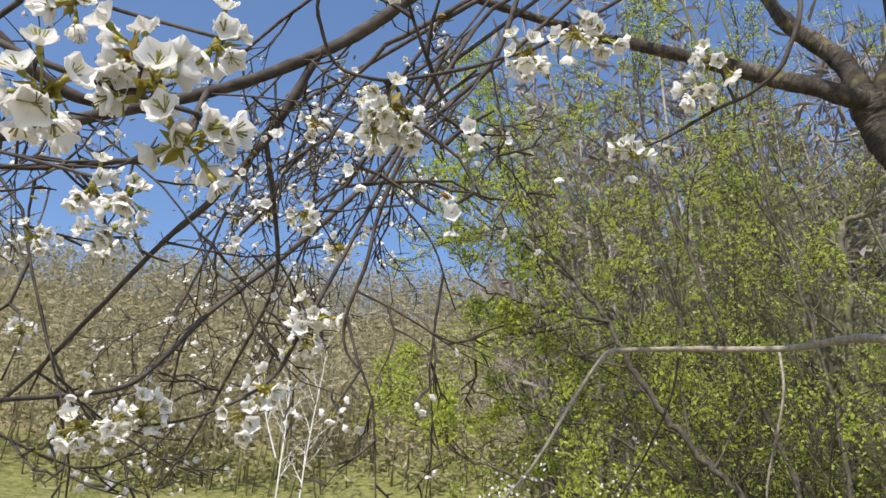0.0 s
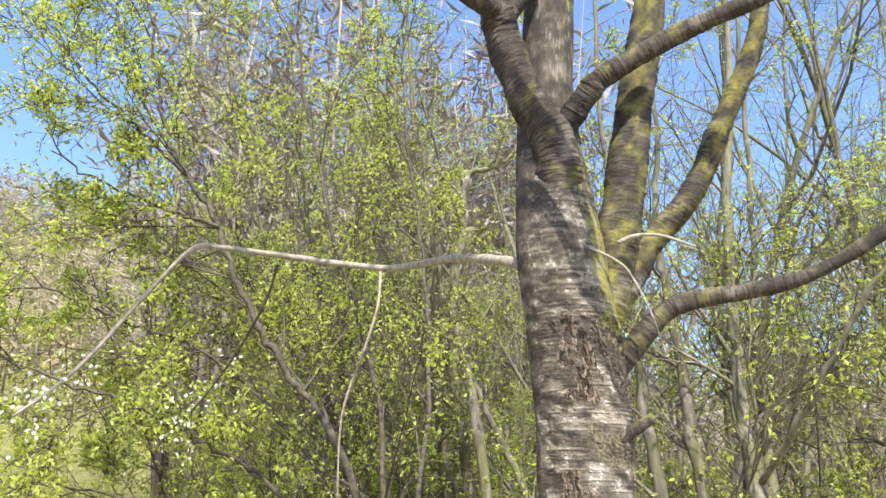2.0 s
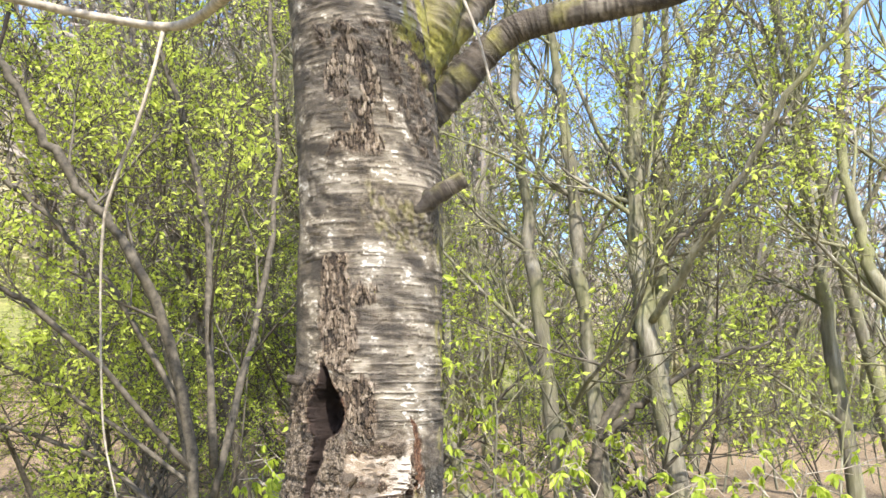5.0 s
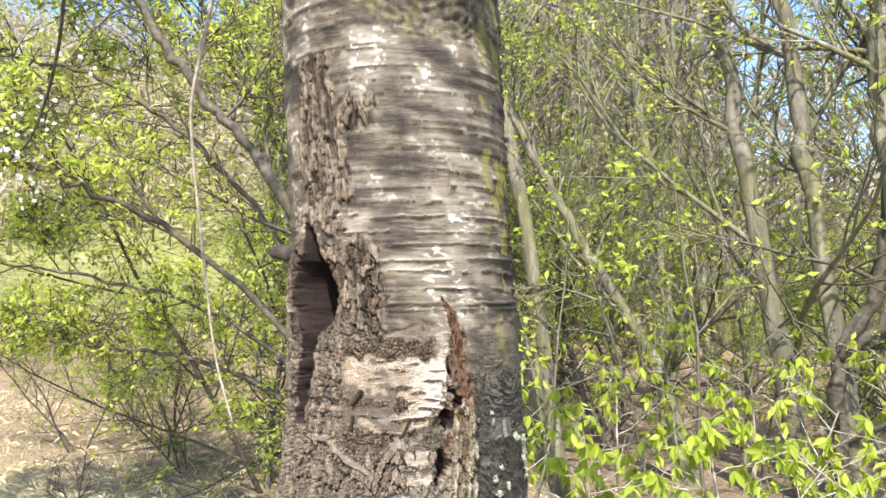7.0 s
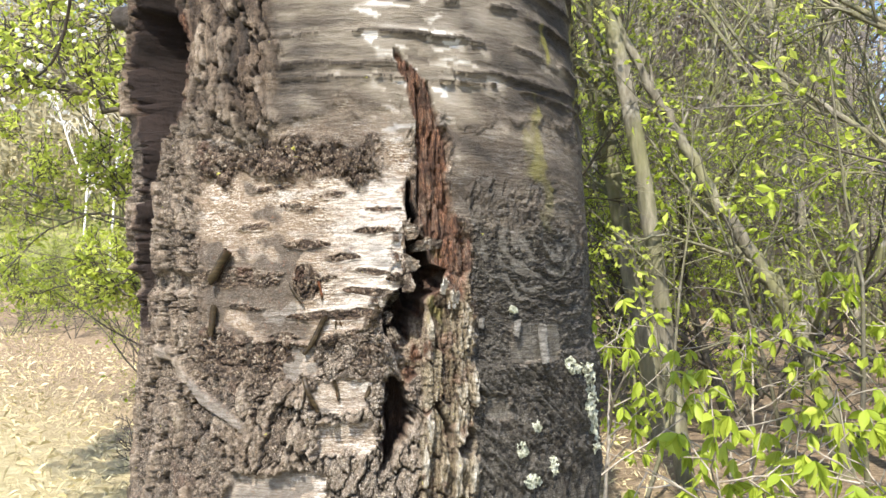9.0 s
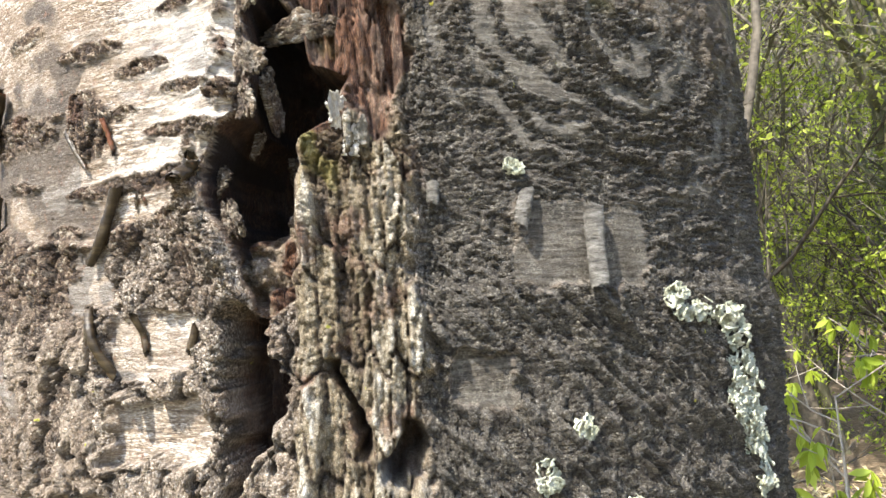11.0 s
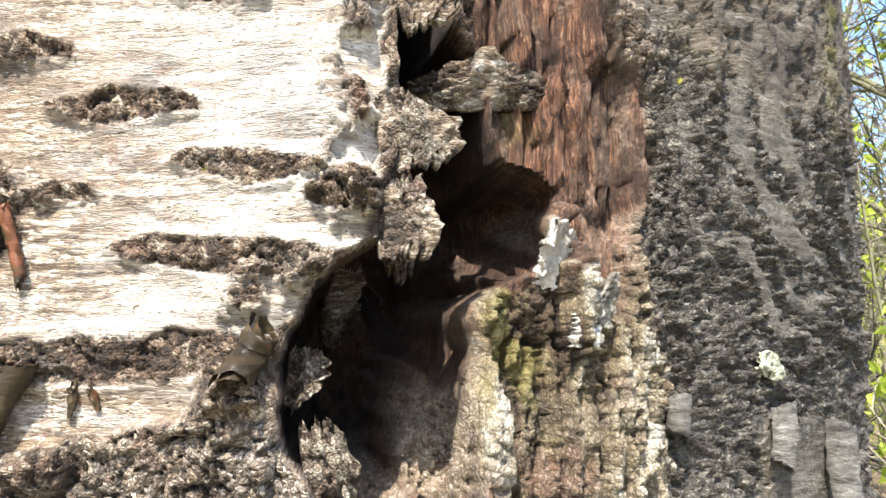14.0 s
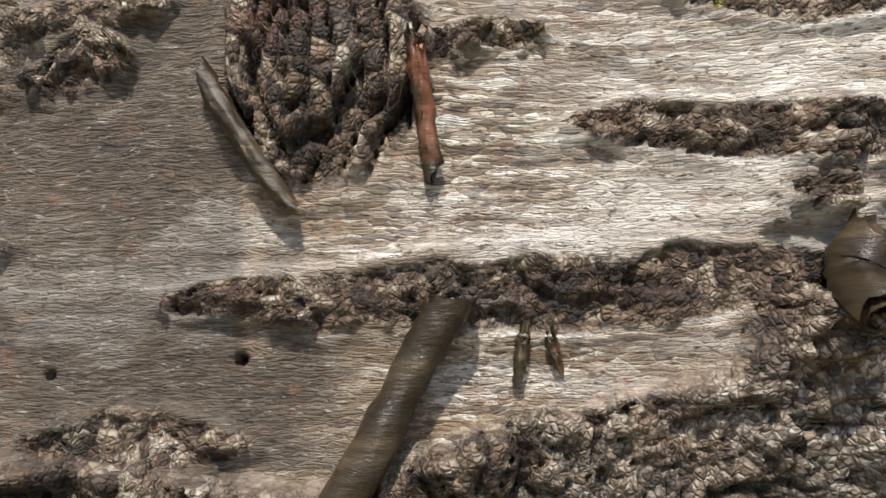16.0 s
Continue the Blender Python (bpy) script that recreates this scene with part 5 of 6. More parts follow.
# ---- curls, flakes and lichen on the bark ----
def curl_mat():
    k = Mat("curled_bark_roll")
    c = k.ramp(k.noise(1.0, 5, 0.65, k.coord((60, 60, 420))), [(0.3, (0.010, 0.007, 0.004)), (0.5, (0.030, 0.021, 0.011)), (0.66, (0.065, 0.047, 0.026)), (0.85, (0.18, 0.145, 0.10))])
    c = k.mix(k.ramp(k.noise(130, 4), [(0.58, 0.0), (0.66, 0.8)]), c, (0.16, 0.06, 0.03))
    k.bump(k.noise(1.0, 6, 0.7, k.coord((240, 240, 900))), 0.0003)
    return k.set(c, 0.30)


def flake_mat():
    k = Mat("pale_bark_flake")
    c = k.ramp(k.noise(190, 6, 0.7), [(0.32, (0.06, 0.052, 0.042)), (0.48, (0.17, 0.155, 0.13)), (0.62, (0.33, 0.31, 0.27)), (0.8, (0.6, 0.58, 0.53))])
    k.bump(k.noise(500, 6, 0.7), 0.0015)
    return k.set(c, 0.8)


def lichen_mat():
    k = Mat("pale_grey_green_lichen")
    c = k.ramp(k.noise(260, 5, 0.65), [(0.3, (0.19, 0.20, 0.13)), (0.5, (0.39, 0.40, 0.30)), (0.72, (0.66, 0.66, 0.56))])
    k.bump(k.noise(650, 5, 0.7), 0.0012)
    return k.set(c, 0.9)


def roll_mat():
    k = Mat("grey_bark_roll")
    c = k.ramp(k.noise(1.0, 6, 0.75, k.coord((120, 120, 420))), [(0.34, (0.03, 0.027, 0.023)), (0.48, (0.10, 0.093, 0.08)), (0.62, (0.20, 0.19, 0.17)), (0.8, (0.40, 0.385, 0.355))])
    k.bump(k.noise(1.0, 6, 0.75, k.coord((300, 300, 800))), 0.002)
    return k.set(c, 0.75)


def chip_mat():
    k = Mat("whitish_rotten_wood")
    c = k.ramp(k.noise(1.0, 6, 0.7, k.coord((420, 420, 160))), [(0.3, (0.20, 0.18, 0.15)), (0.48, (0.46, 0.43, 0.38)), (0.68, (0.72, 0.70, 0.66))])
    k.bump(k.noise(500, 6, 0.7), 0.0015)
    return k.set(c, 0.85)


M_CURL, M_FLAKE, M_LICHEN, M_CHIP, M_ROLL = curl_mat(), flake_mat(), lichen_mat(), chip_mat(), roll_mat()


def bark_curl(knots, r, label="", mat=None):
    """A strip of bark rolled up like a scroll, its line given by turns and heights."""
    rng = np.random.default_rng(int(abs(knots[0][0] * 100)))
    pts = [on_bark(p, z, r * 1.0)[0] for p, z in knots]
    outs = np.array([on_bark(p, z)[1] for p, z in knots])
    line = smooth_line(np.array(pts), 8)
    out = outs[0]
    t = np.linspace(0, 1, len(line))
    d = np.gradient(line, axis=0)
    d /= np.linalg.norm(d, axis=1)[:, None]
    a = np.cross(d, out)
    a /= np.linalg.norm(a, axis=1)[:, None]
    b = np.cross(a, d)
    turns, ns = 1.6, 36
    ang = np.linspace(-0.6, turns * 2 * np.pi - 0.6, ns)
    spiral = np.linspace(1.0, 0.42, ns)
    wob = 1 - 0.10 * np.exp(-((t - 0.45) / 0.025) ** 2) + 0.05 * np.sin(t * 11 + rng.uniform(0, 6)) + 0.02 * np.sin(t * 41) - 0.15 * t ** 6
    ends = 0.0012 * np.sin(np.linspace(0, 9, ns) + rng.uniform(0, 6)) + 0.0002 * rng.standard_normal(ns)
    v = line[:, None, :] + (r * wob)[:, None, None] * spiral[None, :, None] * (np.cos(ang)[None, :, None] * a[:, None, :] + np.sin(ang)[None, :, None] * b[:, None, :])
    v[0] += d[0] * ends[:, None]
    v[-1] += d[-1] * ends[::-1, None]
    v = v + 0.00012 * rng.standard_normal(v.shape)
    n = len(line)
    i, j = np.meshgrid(np.arange(n - 1), np.arange(ns - 1), indexing="ij")
    q = np.stack([i * ns + j, i * ns + j + 1, (i + 1) * ns + j + 1, (i + 1) * ns + j], -1).reshape(-1, 4)
    part("bark_curl", fast_mesh("bark_curl", v.reshape(-1, 3) - np.array(CH), [q], [mat or M_CURL]), cherry, label)


for knots_, r_ in (([(-0.5, 1.2030), (-1.0, 1.199), (-1.6, 1.1950)], 0.0030), ([(-11.0, 1.1975), (-12.0, 1.191), (-13.4, 1.1805), (-15.2, 1.172)], 0.0024), ([(-12.2, 1.2234), (-11.9, 1.217), (-11.6, 1.2105)], 0.0011),
                   ([(-18.3, 1.2210), (-17, 1.214), (-15.7, 1.2075)], 0.0012), ([(-15.2, 1.1548), (-14, 1.143), (-12.6, 1.1307)], 0.0022), ([(-31.8, 1.2461), (-34, 1.236), (-36.5, 1.2242)], 0.0042),
                   ([(-9.2, 1.1519), (-8.9, 1.145), (-8.5, 1.1384)], 0.0015), ([(-2.5, 1.1469), (-3.3, 1.1381)], 0.0018), ([(37.0, 1.1862), (36.6, 1.172), (35.9, 1.1569)], 0.0040), ([(30.0, 1.1898), (29.3, 1.184), (28.9, 1.1781)], 0.0030),
                   ([(20.8, 1.1921), (20.6, 1.1847)], 0.0024), ([(-36, 1.206), (-36.6, 1.184)], 0.003), ([(-9.0, 1.1945), (-9.1, 1.1905)], 0.0007), ([(-8.3, 1.1945), (-8.0, 1.1915)], 0.0006)):
    if knots_[0][0] > 18:
        bark_curl(knots_, r_, "grey bark strip curled into a roll", M_ROLL)
    else:
        bark_curl(knots_, r_, "shiny brown bark strip curled into a roll")


def flake(p, z, w, h, tilt, lift, turn=0.0, mat=None, label="loose pale flake of bark", hang=False):
    """A thick crinkled flake that is fast along one edge and stands off along the other."""
    rng = np.random.default_rng(int(abs(p * 37 + z * 1000)))
    base, out = on_bark(p, z, 0.0006)
    side = np.array([-out[1], out[0], 0.0])
    up = np.array([0, 0, 1.0])
    ca, sa = math.cos(radians(turn)), math.sin(radians(turn))
    s2, u2 = side * ca + up * sa, up * ca - side * sa
    nu, nv = 22, 22
    u, vv = np.meshgrid(np.linspace(-0.5, 0.5, nu), np.linspace(0, 1, nv), indexing="ij")
    edge = 1 - 0.35 * np.abs(2 * u) ** 2 + 0.16 * rng.standard_normal((nu, 1)).cumsum(0) * 0.35
    widen = 1 + 0.25 * rng.standard_normal((1, nv)) * 0.4
    xx, yy = u * w * widen, vv * h * edge * (-1 if hang else 1)
    xm, ym = u * w * 1000 + p * MM, vv * h * 1000 + z * 1000
    crumple = 0.0016 * fbm(xm / 5, ym / 5, 3, 7) + 0.0009 * (cells(xm / 2.4, ym / 1.9, 8)[2] - 0.5)
    off = crumple + lift * vv ** 1.6 + tilt * np.sin(vv * 3.0) * w * 0.2 + 0.0003 * rng.standard_normal(u.shape) - 0.18 * w * (2 * u) ** 2 * vv
    top = base + xx[..., None] * s2 + yy[..., None] * u2 + off[..., None] * out
    bottom = top - out * (0.0012 + 0.0008 * rng.random(u.shape))[..., None]
    v = np.concatenate([top.reshape(-1, 3), bottom.reshape(-1, 3)])
    i, j = np.meshgrid(np.arange(nu - 1), np.arange(nv - 1), indexing="ij")
    q = np.stack([i * nv + j, (i + 1) * nv + j, (i + 1) * nv + j + 1, i * nv + j + 1], -1).reshape(-1, 4)
    ring = [k_ for k_ in range(nv)] + [i_ * nv + nv - 1 for i_ in range(1, nu)] + [(nu - 1) * nv + k_ for k_ in range(nv - 2, -1, -1)] + [i_ * nv for i_ in range(nu - 2, 0, -1)]
    m = nu * nv
    sides = np.array([(ring[k_], ring[(k_ + 1) % len(ring)], ring[(k_ + 1) % len(ring)] + m, ring[k_] + m) for k_ in range(len(ring))])
    chip_ = np.tile(cells(xm / 2.4, ym / 1.9, 8)[2].ravel() * 0.6 + 0.45, 2)
    rough_ = np.tile(sstep(-0.12, 0.06, fbm(xm / 6, ym / 5, 3, 11)).ravel(), 2)
    part("bark_flake", fast_mesh("bark_flake", v - np.array(CH), [q, q[:, ::-1] + m, sides], [mat or M_BARK], True, None, {"coarse": rough_, "chip": chip_, "stain_shade": rough_ * 0 + 0.4, "grey": rough_ * 0 + 0.3}), cherry, label)


# the pale tongue over the slot, shards that hang into the hollow, the white chip
flake(9.6, 1.2430, 0.026, 0.0085, 0.3, 0.004, 6, None, label="pale curled plate of bark over the red wood")
for f_ in ((3.9, 1.2200, 0.012, 0.011, 0.5, 0.005, -90), (3.8, 1.2330, 0.012, 0.009, 0.4, 0.004, -80), (2.2, 1.2115, 0.009, 0.007, 0.3, 0.004, -100), (4.6, 1.2550, 0.012, 0.010, 0.4, 0.004, -75),
           (0.2, 1.1960, 0.010, 0.009, 0.3, 0.004, -95), (1.0, 1.1820, 0.012, 0.008, 0.2, 0.004, -80)):
    flake(*f_)
for f_ in ((5.0, 1.2360, 0.006, 0.020, 0.4, -0.003, 8), (3.8, 1.2130, 0.008, 0.012, 0.4, -0.002, -10), (5.2, 1.2640, 0.006, 0.016, 0.4, -0.001, 12)):
    flake(*f_, hang=True, label="bark shard hanging over the hollow")
flake(12.6, 1.2110, 0.0064, 0.0125, 0.2, 0.006, 4, M_CHIP, label="whitish chip of rotten wood")
flake(13.5, 1.2010, 0.0050, 0.0085, 0.2, 0.002, -5, M_CHIP, label="whitish chip of rotten wood")
flake(14.4, 1.2045, 0.004, 0.007, 0.3, 0.003, -6, M_FLAKE, label="whitish chip of rotten wood")


def lichen(p, z, w, h, seed):
    """A crust of small ruffled lobes."""
    rng = np.random.default_rng(seed)
    g = Geo()
    n = max(8, int(w * h * 1e6 / 4.2))
    for _ in range(n):
        a, r0 = rng.uniform(0, 6.28), math.sqrt(rng.uniform(0, 1))
        pp, zz_ = p + math.cos(a) * r0 * w * 500 / MM, z + math.sin(a) * r0 * h / 2
        c, out = on_bark(pp, zz_, rng.uniform(0.0004, 0.0016))
        side, up = np.array([-out[1], out[0], 0.0]), np.array([0, 0, 1.0])
        nrm = out + 0.35 * rng.standard_normal(3)
        nrm /= np.linalg.norm(nrm)
        e1 = np.cross(nrm, up)
        e1 /= np.linalg.norm(e1)
        e2 = np.cross(nrm, e1)
        k_ = 18
        t = np.linspace(0, 2 * np.pi, k_, endpoint=False)
        size = rng.uniform(0.0013, 0.0030)
        rr = size * (1 + 0.22 * np.sin(t * rng.integers(3, 6) + rng.uniform(0, 6)) + 0.12 * rng.standard_normal(k_))
        edge_up = 0.0006 * np.abs(np.sin(t * 2.5 + rng.uniform(0, 6))) + 0.0006
        outer = c + rr[:, None] * (np.cos(t)[:, None] * e1 + np.sin(t)[:, None] * e2) + edge_up[:, None] * nrm
        inner = c + 0.6 * rr[:, None] * (np.cos(t)[:, None] * e1 + np.sin(t)[:, None] * e2)
        under = outer - nrm * 0.0009
        v = np.concatenate([outer, inner, under, c[None]])
        j = np.arange(k_)
        j2 = (j + 1) % k_
        g.add(v - np.array(CH), np.concatenate([np.stack([j + k_, j, j2, j2 + k_], -1), np.stack([j, j + 2 * k_, j2 + 2 * k_, j2], -1)]), np.stack([j + k_, j2 + k_, np.full(k_, 3 * k_)], -1))
    part("lichen", g.mesh("lichen", [M_LICHEN]), cherry, "crust of pale grey-green lichen")


for l_ in ((46.8, 1.1510, 0.008, 0.012, 1), (49.8, 1.1462, 0.018, 0.007, 2), (56.5, 1.1400, 0.014, 0.018, 3), (58.0, 1.1130, 0.020, 0.032, 4), (60.5, 1.0960, 0.020, 0.022, 5), (33.7, 1.1082, 0.007, 0.006, 6), (29.6, 1.0920, 0.007, 0.010, 7), (39.4, 1.0730, 0.010, 0.012, 8), (33.0, 1.0650, 0.016, 0.008, 9), (28.6, 1.1985, 0.005, 0.004, 10), (62, 1.075, 0.012, 0.016, 11)):
    lichen(*l_)


def limb(name, pts, r0, r1, sides=28, mat=None, label="", n=6, rough=0.02, knot=0.0, mossy=-0.3, foot_moss=0.0):
    """A limb with rings of bark across it: pale paper, dark rough lines, moss on its upper side."""
    rng = np.random.default_rng(len(name) * 7 + int(abs(pts[0][0]) * 100))
    line = smooth_line(pts, n if mat or r0 < 0.03 else 60)
    t = np.linspace(0, 1, len(line))
    rad = (r0 + (r1 - r0) * t) * (1 + 0.04 * np.sin(t * 37 + pts[0][2] * 9)) * (1 + knot * np.exp(-t * 9))
    g = Geo()
    g.tube(line - np.array(CH), rad, sides, rough if mat or r0 < 0.03 else 0.006, rng)
    v = np.concatenate(g.v)
    run = np.concatenate([[0], np.cumsum(np.linalg.norm(np.diff(line, axis=0), axis=1))]) * 1000
    s = np.concatenate([np.repeat(run, sides), run[-1:], run[:1]]) + pts[0][0] * 777
    turn = np.arange(sides) * 2 * np.pi / sides
    around = np.concatenate([np.tile(np.sin(turn + 0.6), len(line)), [0, 0]]) * r0 * 1000
    behind = np.concatenate([np.tile(np.cos(turn + 0.6), len(line)), [0, 0]]) * r0 * 1000
    lines = fbm((around + 0.1 * behind) / 50, s / 8, 3, 5, 0.6)
    patch = fbm(around / 60 + behind / 90, s / 90, 3, 6)
    dark = sstep(0.10, 0.2, fbm((around + 0.4 * behind) / 40, s / 7, 3, 7))
    tone = np.clip((0.32 + 0.22 * lines + 0.7 * patch) * (1 - 0.4 * dark), 0, 1)
    centre = np.concatenate([np.repeat(line - np.array(CH), sides, 0), v[-2:]])
    out = v - centre
    length = np.linalg.norm(out, axis=1)[:, None] + 1e-9
    swell = (0.05 * lines + 0.06 * dark + 0.20 * fbm(around / 70, s / 120, 3, 8))[:, None]
    v2 = v + out / length * np.minimum(length, 0.06) * swell
    up_side = (out / length)[:, 2]
    att = {"old": s * 0 + 1, "dim": s * 0 + 1, "up": tone, "tan": np.clip(0.3 + 1.5 * fbm(around / 80, s / 60, 2, 10), 0, 0.8), "coarse": 0.5 * dark, "chip": 0.4 + 0.4 * lines, "stain_shade": 0.5 + patch, "grey": np.clip(0.35 + patch, 0, 1),
           "moss": np.clip(mossy + foot_moss * np.exp(-((s - pts[0][0] * 777) / 420) ** 4) + 0.25 * up_side + 1.3 * fbm(around / 50, s / 70, 3, 9), 0, 1)}
    g.v = [v2]
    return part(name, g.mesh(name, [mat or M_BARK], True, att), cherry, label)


limb("limb", [(2.31, 3.14, 2.7), (2.275, 3.09, 3.0), (2.24, 3.09, 3.2), (2.16, 3.15, 3.40), (2.06, 3.20, 3.72), (2.01, 3.18, 3.85)], 0.105, 0.078)
limb("limb", [(2.05, 3.18, 3.80), (1.89, 3.17, 3.88), (1.48, 3.38, 4.17), (1.21, 3.48, 4.33), (0.71, 3.60, 4.57), (0.0, 3.5, 4.75)], 0.055, 0.022)
limb("limb", [(2.04, 3.18, 3.80), (1.99, 3.29, 4.18), (1.80, 3.39, 4.50), (1.6, 3.5, 5.2)], 0.06, 0.03)
limb("limb", [(2.06, 3.18, 3.82), (2.21, 3.15, 4.13), (2.25, 3.12, 4.40), (2.2, 3.1, 5.2)], 0.05, 0.03)
limb("limb", [(2.33, 3.15, 3.28), (2.40, 3.02, 3.44), (2.46, 2.96, 3.52), (2.73, 2.72, 3.70), (2.97, 2.44, 3.80), (3.5, 1.9, 4.1)], 0.06, 0.03)
limb("limb", [(2.42, 3.18, 2.2), (2.54, 3.15, 2.54), (2.62, 3.11, 2.90), (2.68, 3.06, 3.38), (2.78, 2.97, 4.14), (2.85, 2.9, 5.4)], 0.115, 0.07, mossy=0.12, foot_moss=0.9)
limb("limb", [(2.6, 3.22, 2.45), (2.81, 3.18, 2.79), (2.98, 3.03, 3.06), (3.10, 2.91, 3.40), (3.21, 2.77, 3.78), (3.26, 2.72, 4.08), (3.3, 2.6, 5.0)], 0.07, 0.035, mossy=0.25)
limb("limb", [(2.42, 3.10, 2.12), (2.52, 3.05, 2.22), (2.66, 2.96, 2.41), (2.76, 2.88, 2.48), (2.94, 2.71, 2.51), (3.12, 2.52, 2.57), (3.33, 2.22, 2.77), (3.44, 2.03, 2.93), (3.6, 1.8, 3.1)], 0.05, 0.018)
limb("thin_branch", [(2.25, 3.18, 2.60), (2.14, 3.35, 2.69), (2.19, 3.98, 2.88), (2.14, 4.65, 3.00), (1.82, 4.81, 3.03), (1.57, 4.83, 3.03), (1.15, 4.72, 2.99), (0.98, 4.66, 2.93), (0.78, 4.71, 2.66), (0.59, 4.73, 2.36), (0.44, 4.76, 2.17), (0.28, 4.77, 2.02)], 0.026, 0.007, 10, M_PALE)
limb("branch_stub", [(2.25, 3.10, 1.455), (2.205, 3.105, 1.463), (2.175, 3.13, 1.470), (2.155, 3.14, 1.474)], 0.017, 0.011, 12)
limb("branch_stub", [(2.34, 3.0, 1.85), (2.38, 2.93, 1.89), (2.43, 2.90, 1.93), (2.50, 2.86, 1.98)], 0.034, 0.02, 12)
limb("limb", [(3.30, 2.25, 2.74), (3.36, 2.02, 2.76), (3.42, 1.80, 2.79), (3.5, 1.5, 2.9)], 0.017, 0.008, 8)
limb("hanging_branch", [(2.10, 4.72, 3.0), (2.05, 4.62, 2.75), (2.01, 4.67, 2.53), (1.97, 4.73, 2.36), (1.93, 4.78, 2.17), (1.93, 4.82, 2.01), (1.94, 4.85, 1.86), (1.96, 4.88, 1.65), (1.98, 4.89, 1.43), (2.01, 4.89, 1.19), (2.07, 4.86, 0.95)], 0.009, 0.004, 7, M_PALE)
limb("hanging_branch", [(1.50, 4.85, 2.98), (1.46, 4.95, 2.75), (1.36, 5.25, 2.45), (1.2, 5.5, 2.16), (1.05, 5.5, 2.02)], 0.010, 0.004, 7, M_TWIG)
limb("dead_twig", [(2.30, 2.94, 2.66), (2.40, 2.90, 2.61), (2.46, 2.88, 2.55), (2.52, 2.84, 2.38), (2.55, 2.81, 2.22)], 0.007, 0.003, 7, M_PALE)
limb("dead_twig", [(2.50, 3.0, 2.73), (2.56, 2.96, 2.76), (2.65, 2.90, 2.76), (2.76, 2.81, 2.70)], 0.010, 0.005, 7, M_PALE)
# made-up boughs overhead, out of sight, added to cast shade on the stem
limb("limb", [(1.64, 3.48, 5.05), (1.6, 2.7, 5.0), (1.7, 2.25, 4.5), (1.91, 2.03, 3.78)], 0.035, 0.03, 8)
limb("limb", [(1.91, 2.03, 3.78), (1.96, 1.96, 3.72), (2.08, 1.89, 3.67), (2.17, 1.88, 3.58), (2.24, 1.9, 3.5)], 0.05, 0.03, 8)
limb("limb", [(1.62, 3.49, 5.1), (1.5, 2.3, 5.2), (1.83, 1.73, 4.6), (1.85, 1.70, 4.23), (1.88, 1.69, 4.03)], 0.045, 0.02, 8)

# ---- branches that hang before the sky, with their blossom ----
HANGING = []
HANGING.append(([(-1.18, 1.42, 2.52), (-0.98, 1.46, 2.59), (-0.88, 1.47, 2.62), (-0.79, 1.47, 2.65), (-0.53, 1.52, 2.76), (-0.33, 1.55, 2.88), (-0.22, 1.57, 2.97), (-0.11, 1.57, 3.07), (0.15, 1.63, 3.37), (0.53, 1.80, 3.83), (1.1, 2.5, 4.7), (1.63, 3.48, 5.1)], 0.0145, 0.021))
HANGING.append(([(-1.11, 1.26, 2.84), (-0.97, 1.35, 2.77), (-0.93, 1.38, 2.73), (-0.83, 1.46, 2.69), (-0.69, 1.50, 2.69)], 0.013, 0.017))
HANGING.append(([(-0.95, 1.24, 2.42), (-0.83, 1.26, 2.41), (-0.73, 1.26, 2.41), (-0.64, 1.29, 2.44), (-0.56, 1.36, 2.50), (-0.56, 1.50, 2.74)], 0.005, 0.009))
HANGING.append(([(-1.09, 1.77, 2.00), (-0.96, 1.77, 2.14), (-0.84, 1.74, 2.27), (-0.68, 1.69, 2.44), (-0.56, 1.64, 2.53), (-0.44, 1.60, 2.67), (-0.39, 1.57, 2.74), (-0.32, 1.55, 2.89)], 0.004, 0.014))
HANGING.append(([(-0.76, 2.11, 1.91), (-0.68, 2.07, 2.01), (-0.55, 1.97, 2.22), (-0.44, 1.84, 2.39), (-0.43, 1.73, 2.53), (-0.44, 1.60, 2.67)], 0.003, 0.008))
HANGING.append(([(-0.97, 1.49, 2.01), (-0.89, 1.54, 2.03), (-0.81, 1.64, 2.06), (-0.72, 1.72, 2.10), (-0.66, 1.78, 2.19), (-0.59, 1.83, 2.31), (-0.47, 1.92, 2.47), (-0.31, 1.98, 2.67), (-0.16, 2.00, 2.88), (0.0, 1.9, 3.2)], 0.005, 0.010))
HANGING.append(([(-0.18, 1.65, 2.12), (-0.22, 1.63, 2.17), (-0.22, 1.61, 2.24), (-0.18, 1.58, 2.35), (-0.16, 1.59, 2.47), (-0.10, 1.57, 2.63), (0.00, 1.60, 2.78), (0.12, 1.60, 2.94), (0.25, 1.65, 3.45)], 0.003, 0.009))
HANGING.append(([(0.02, 1.72, 2.29), (-0.00, 1.70, 2.34), (-0.04, 1.66, 2.44), (-0.13, 1.61, 2.55), (-0.10, 1.57, 2.63)], 0.002, 0.004))
HANGING.append(([(-0.40, 0.36, 2.16), (-0.28, 0.42, 2.22), (-0.13, 0.51, 2.23), (-0.12, 0.56, 2.20), (-0.11, 0.60, 2.18), (-0.08, 0.61, 2.17), (-0.04, 0.64, 2.19), (0.05, 0.69, 2.25), (0.13, 0.70, 2.30), (0.3, 0.9, 2.6), (0.45, 1.5, 3.5)], 0.0017, 0.0028))
HANGING.append(([(-0.13, 0.34, 1.96), (-0.20, 0.32, 1.975), (-0.35, 0.36, 2.06), (-0.7, 0.5, 2.25), (-1.0, 0.8, 2.6)], 0.0015, 0.004))
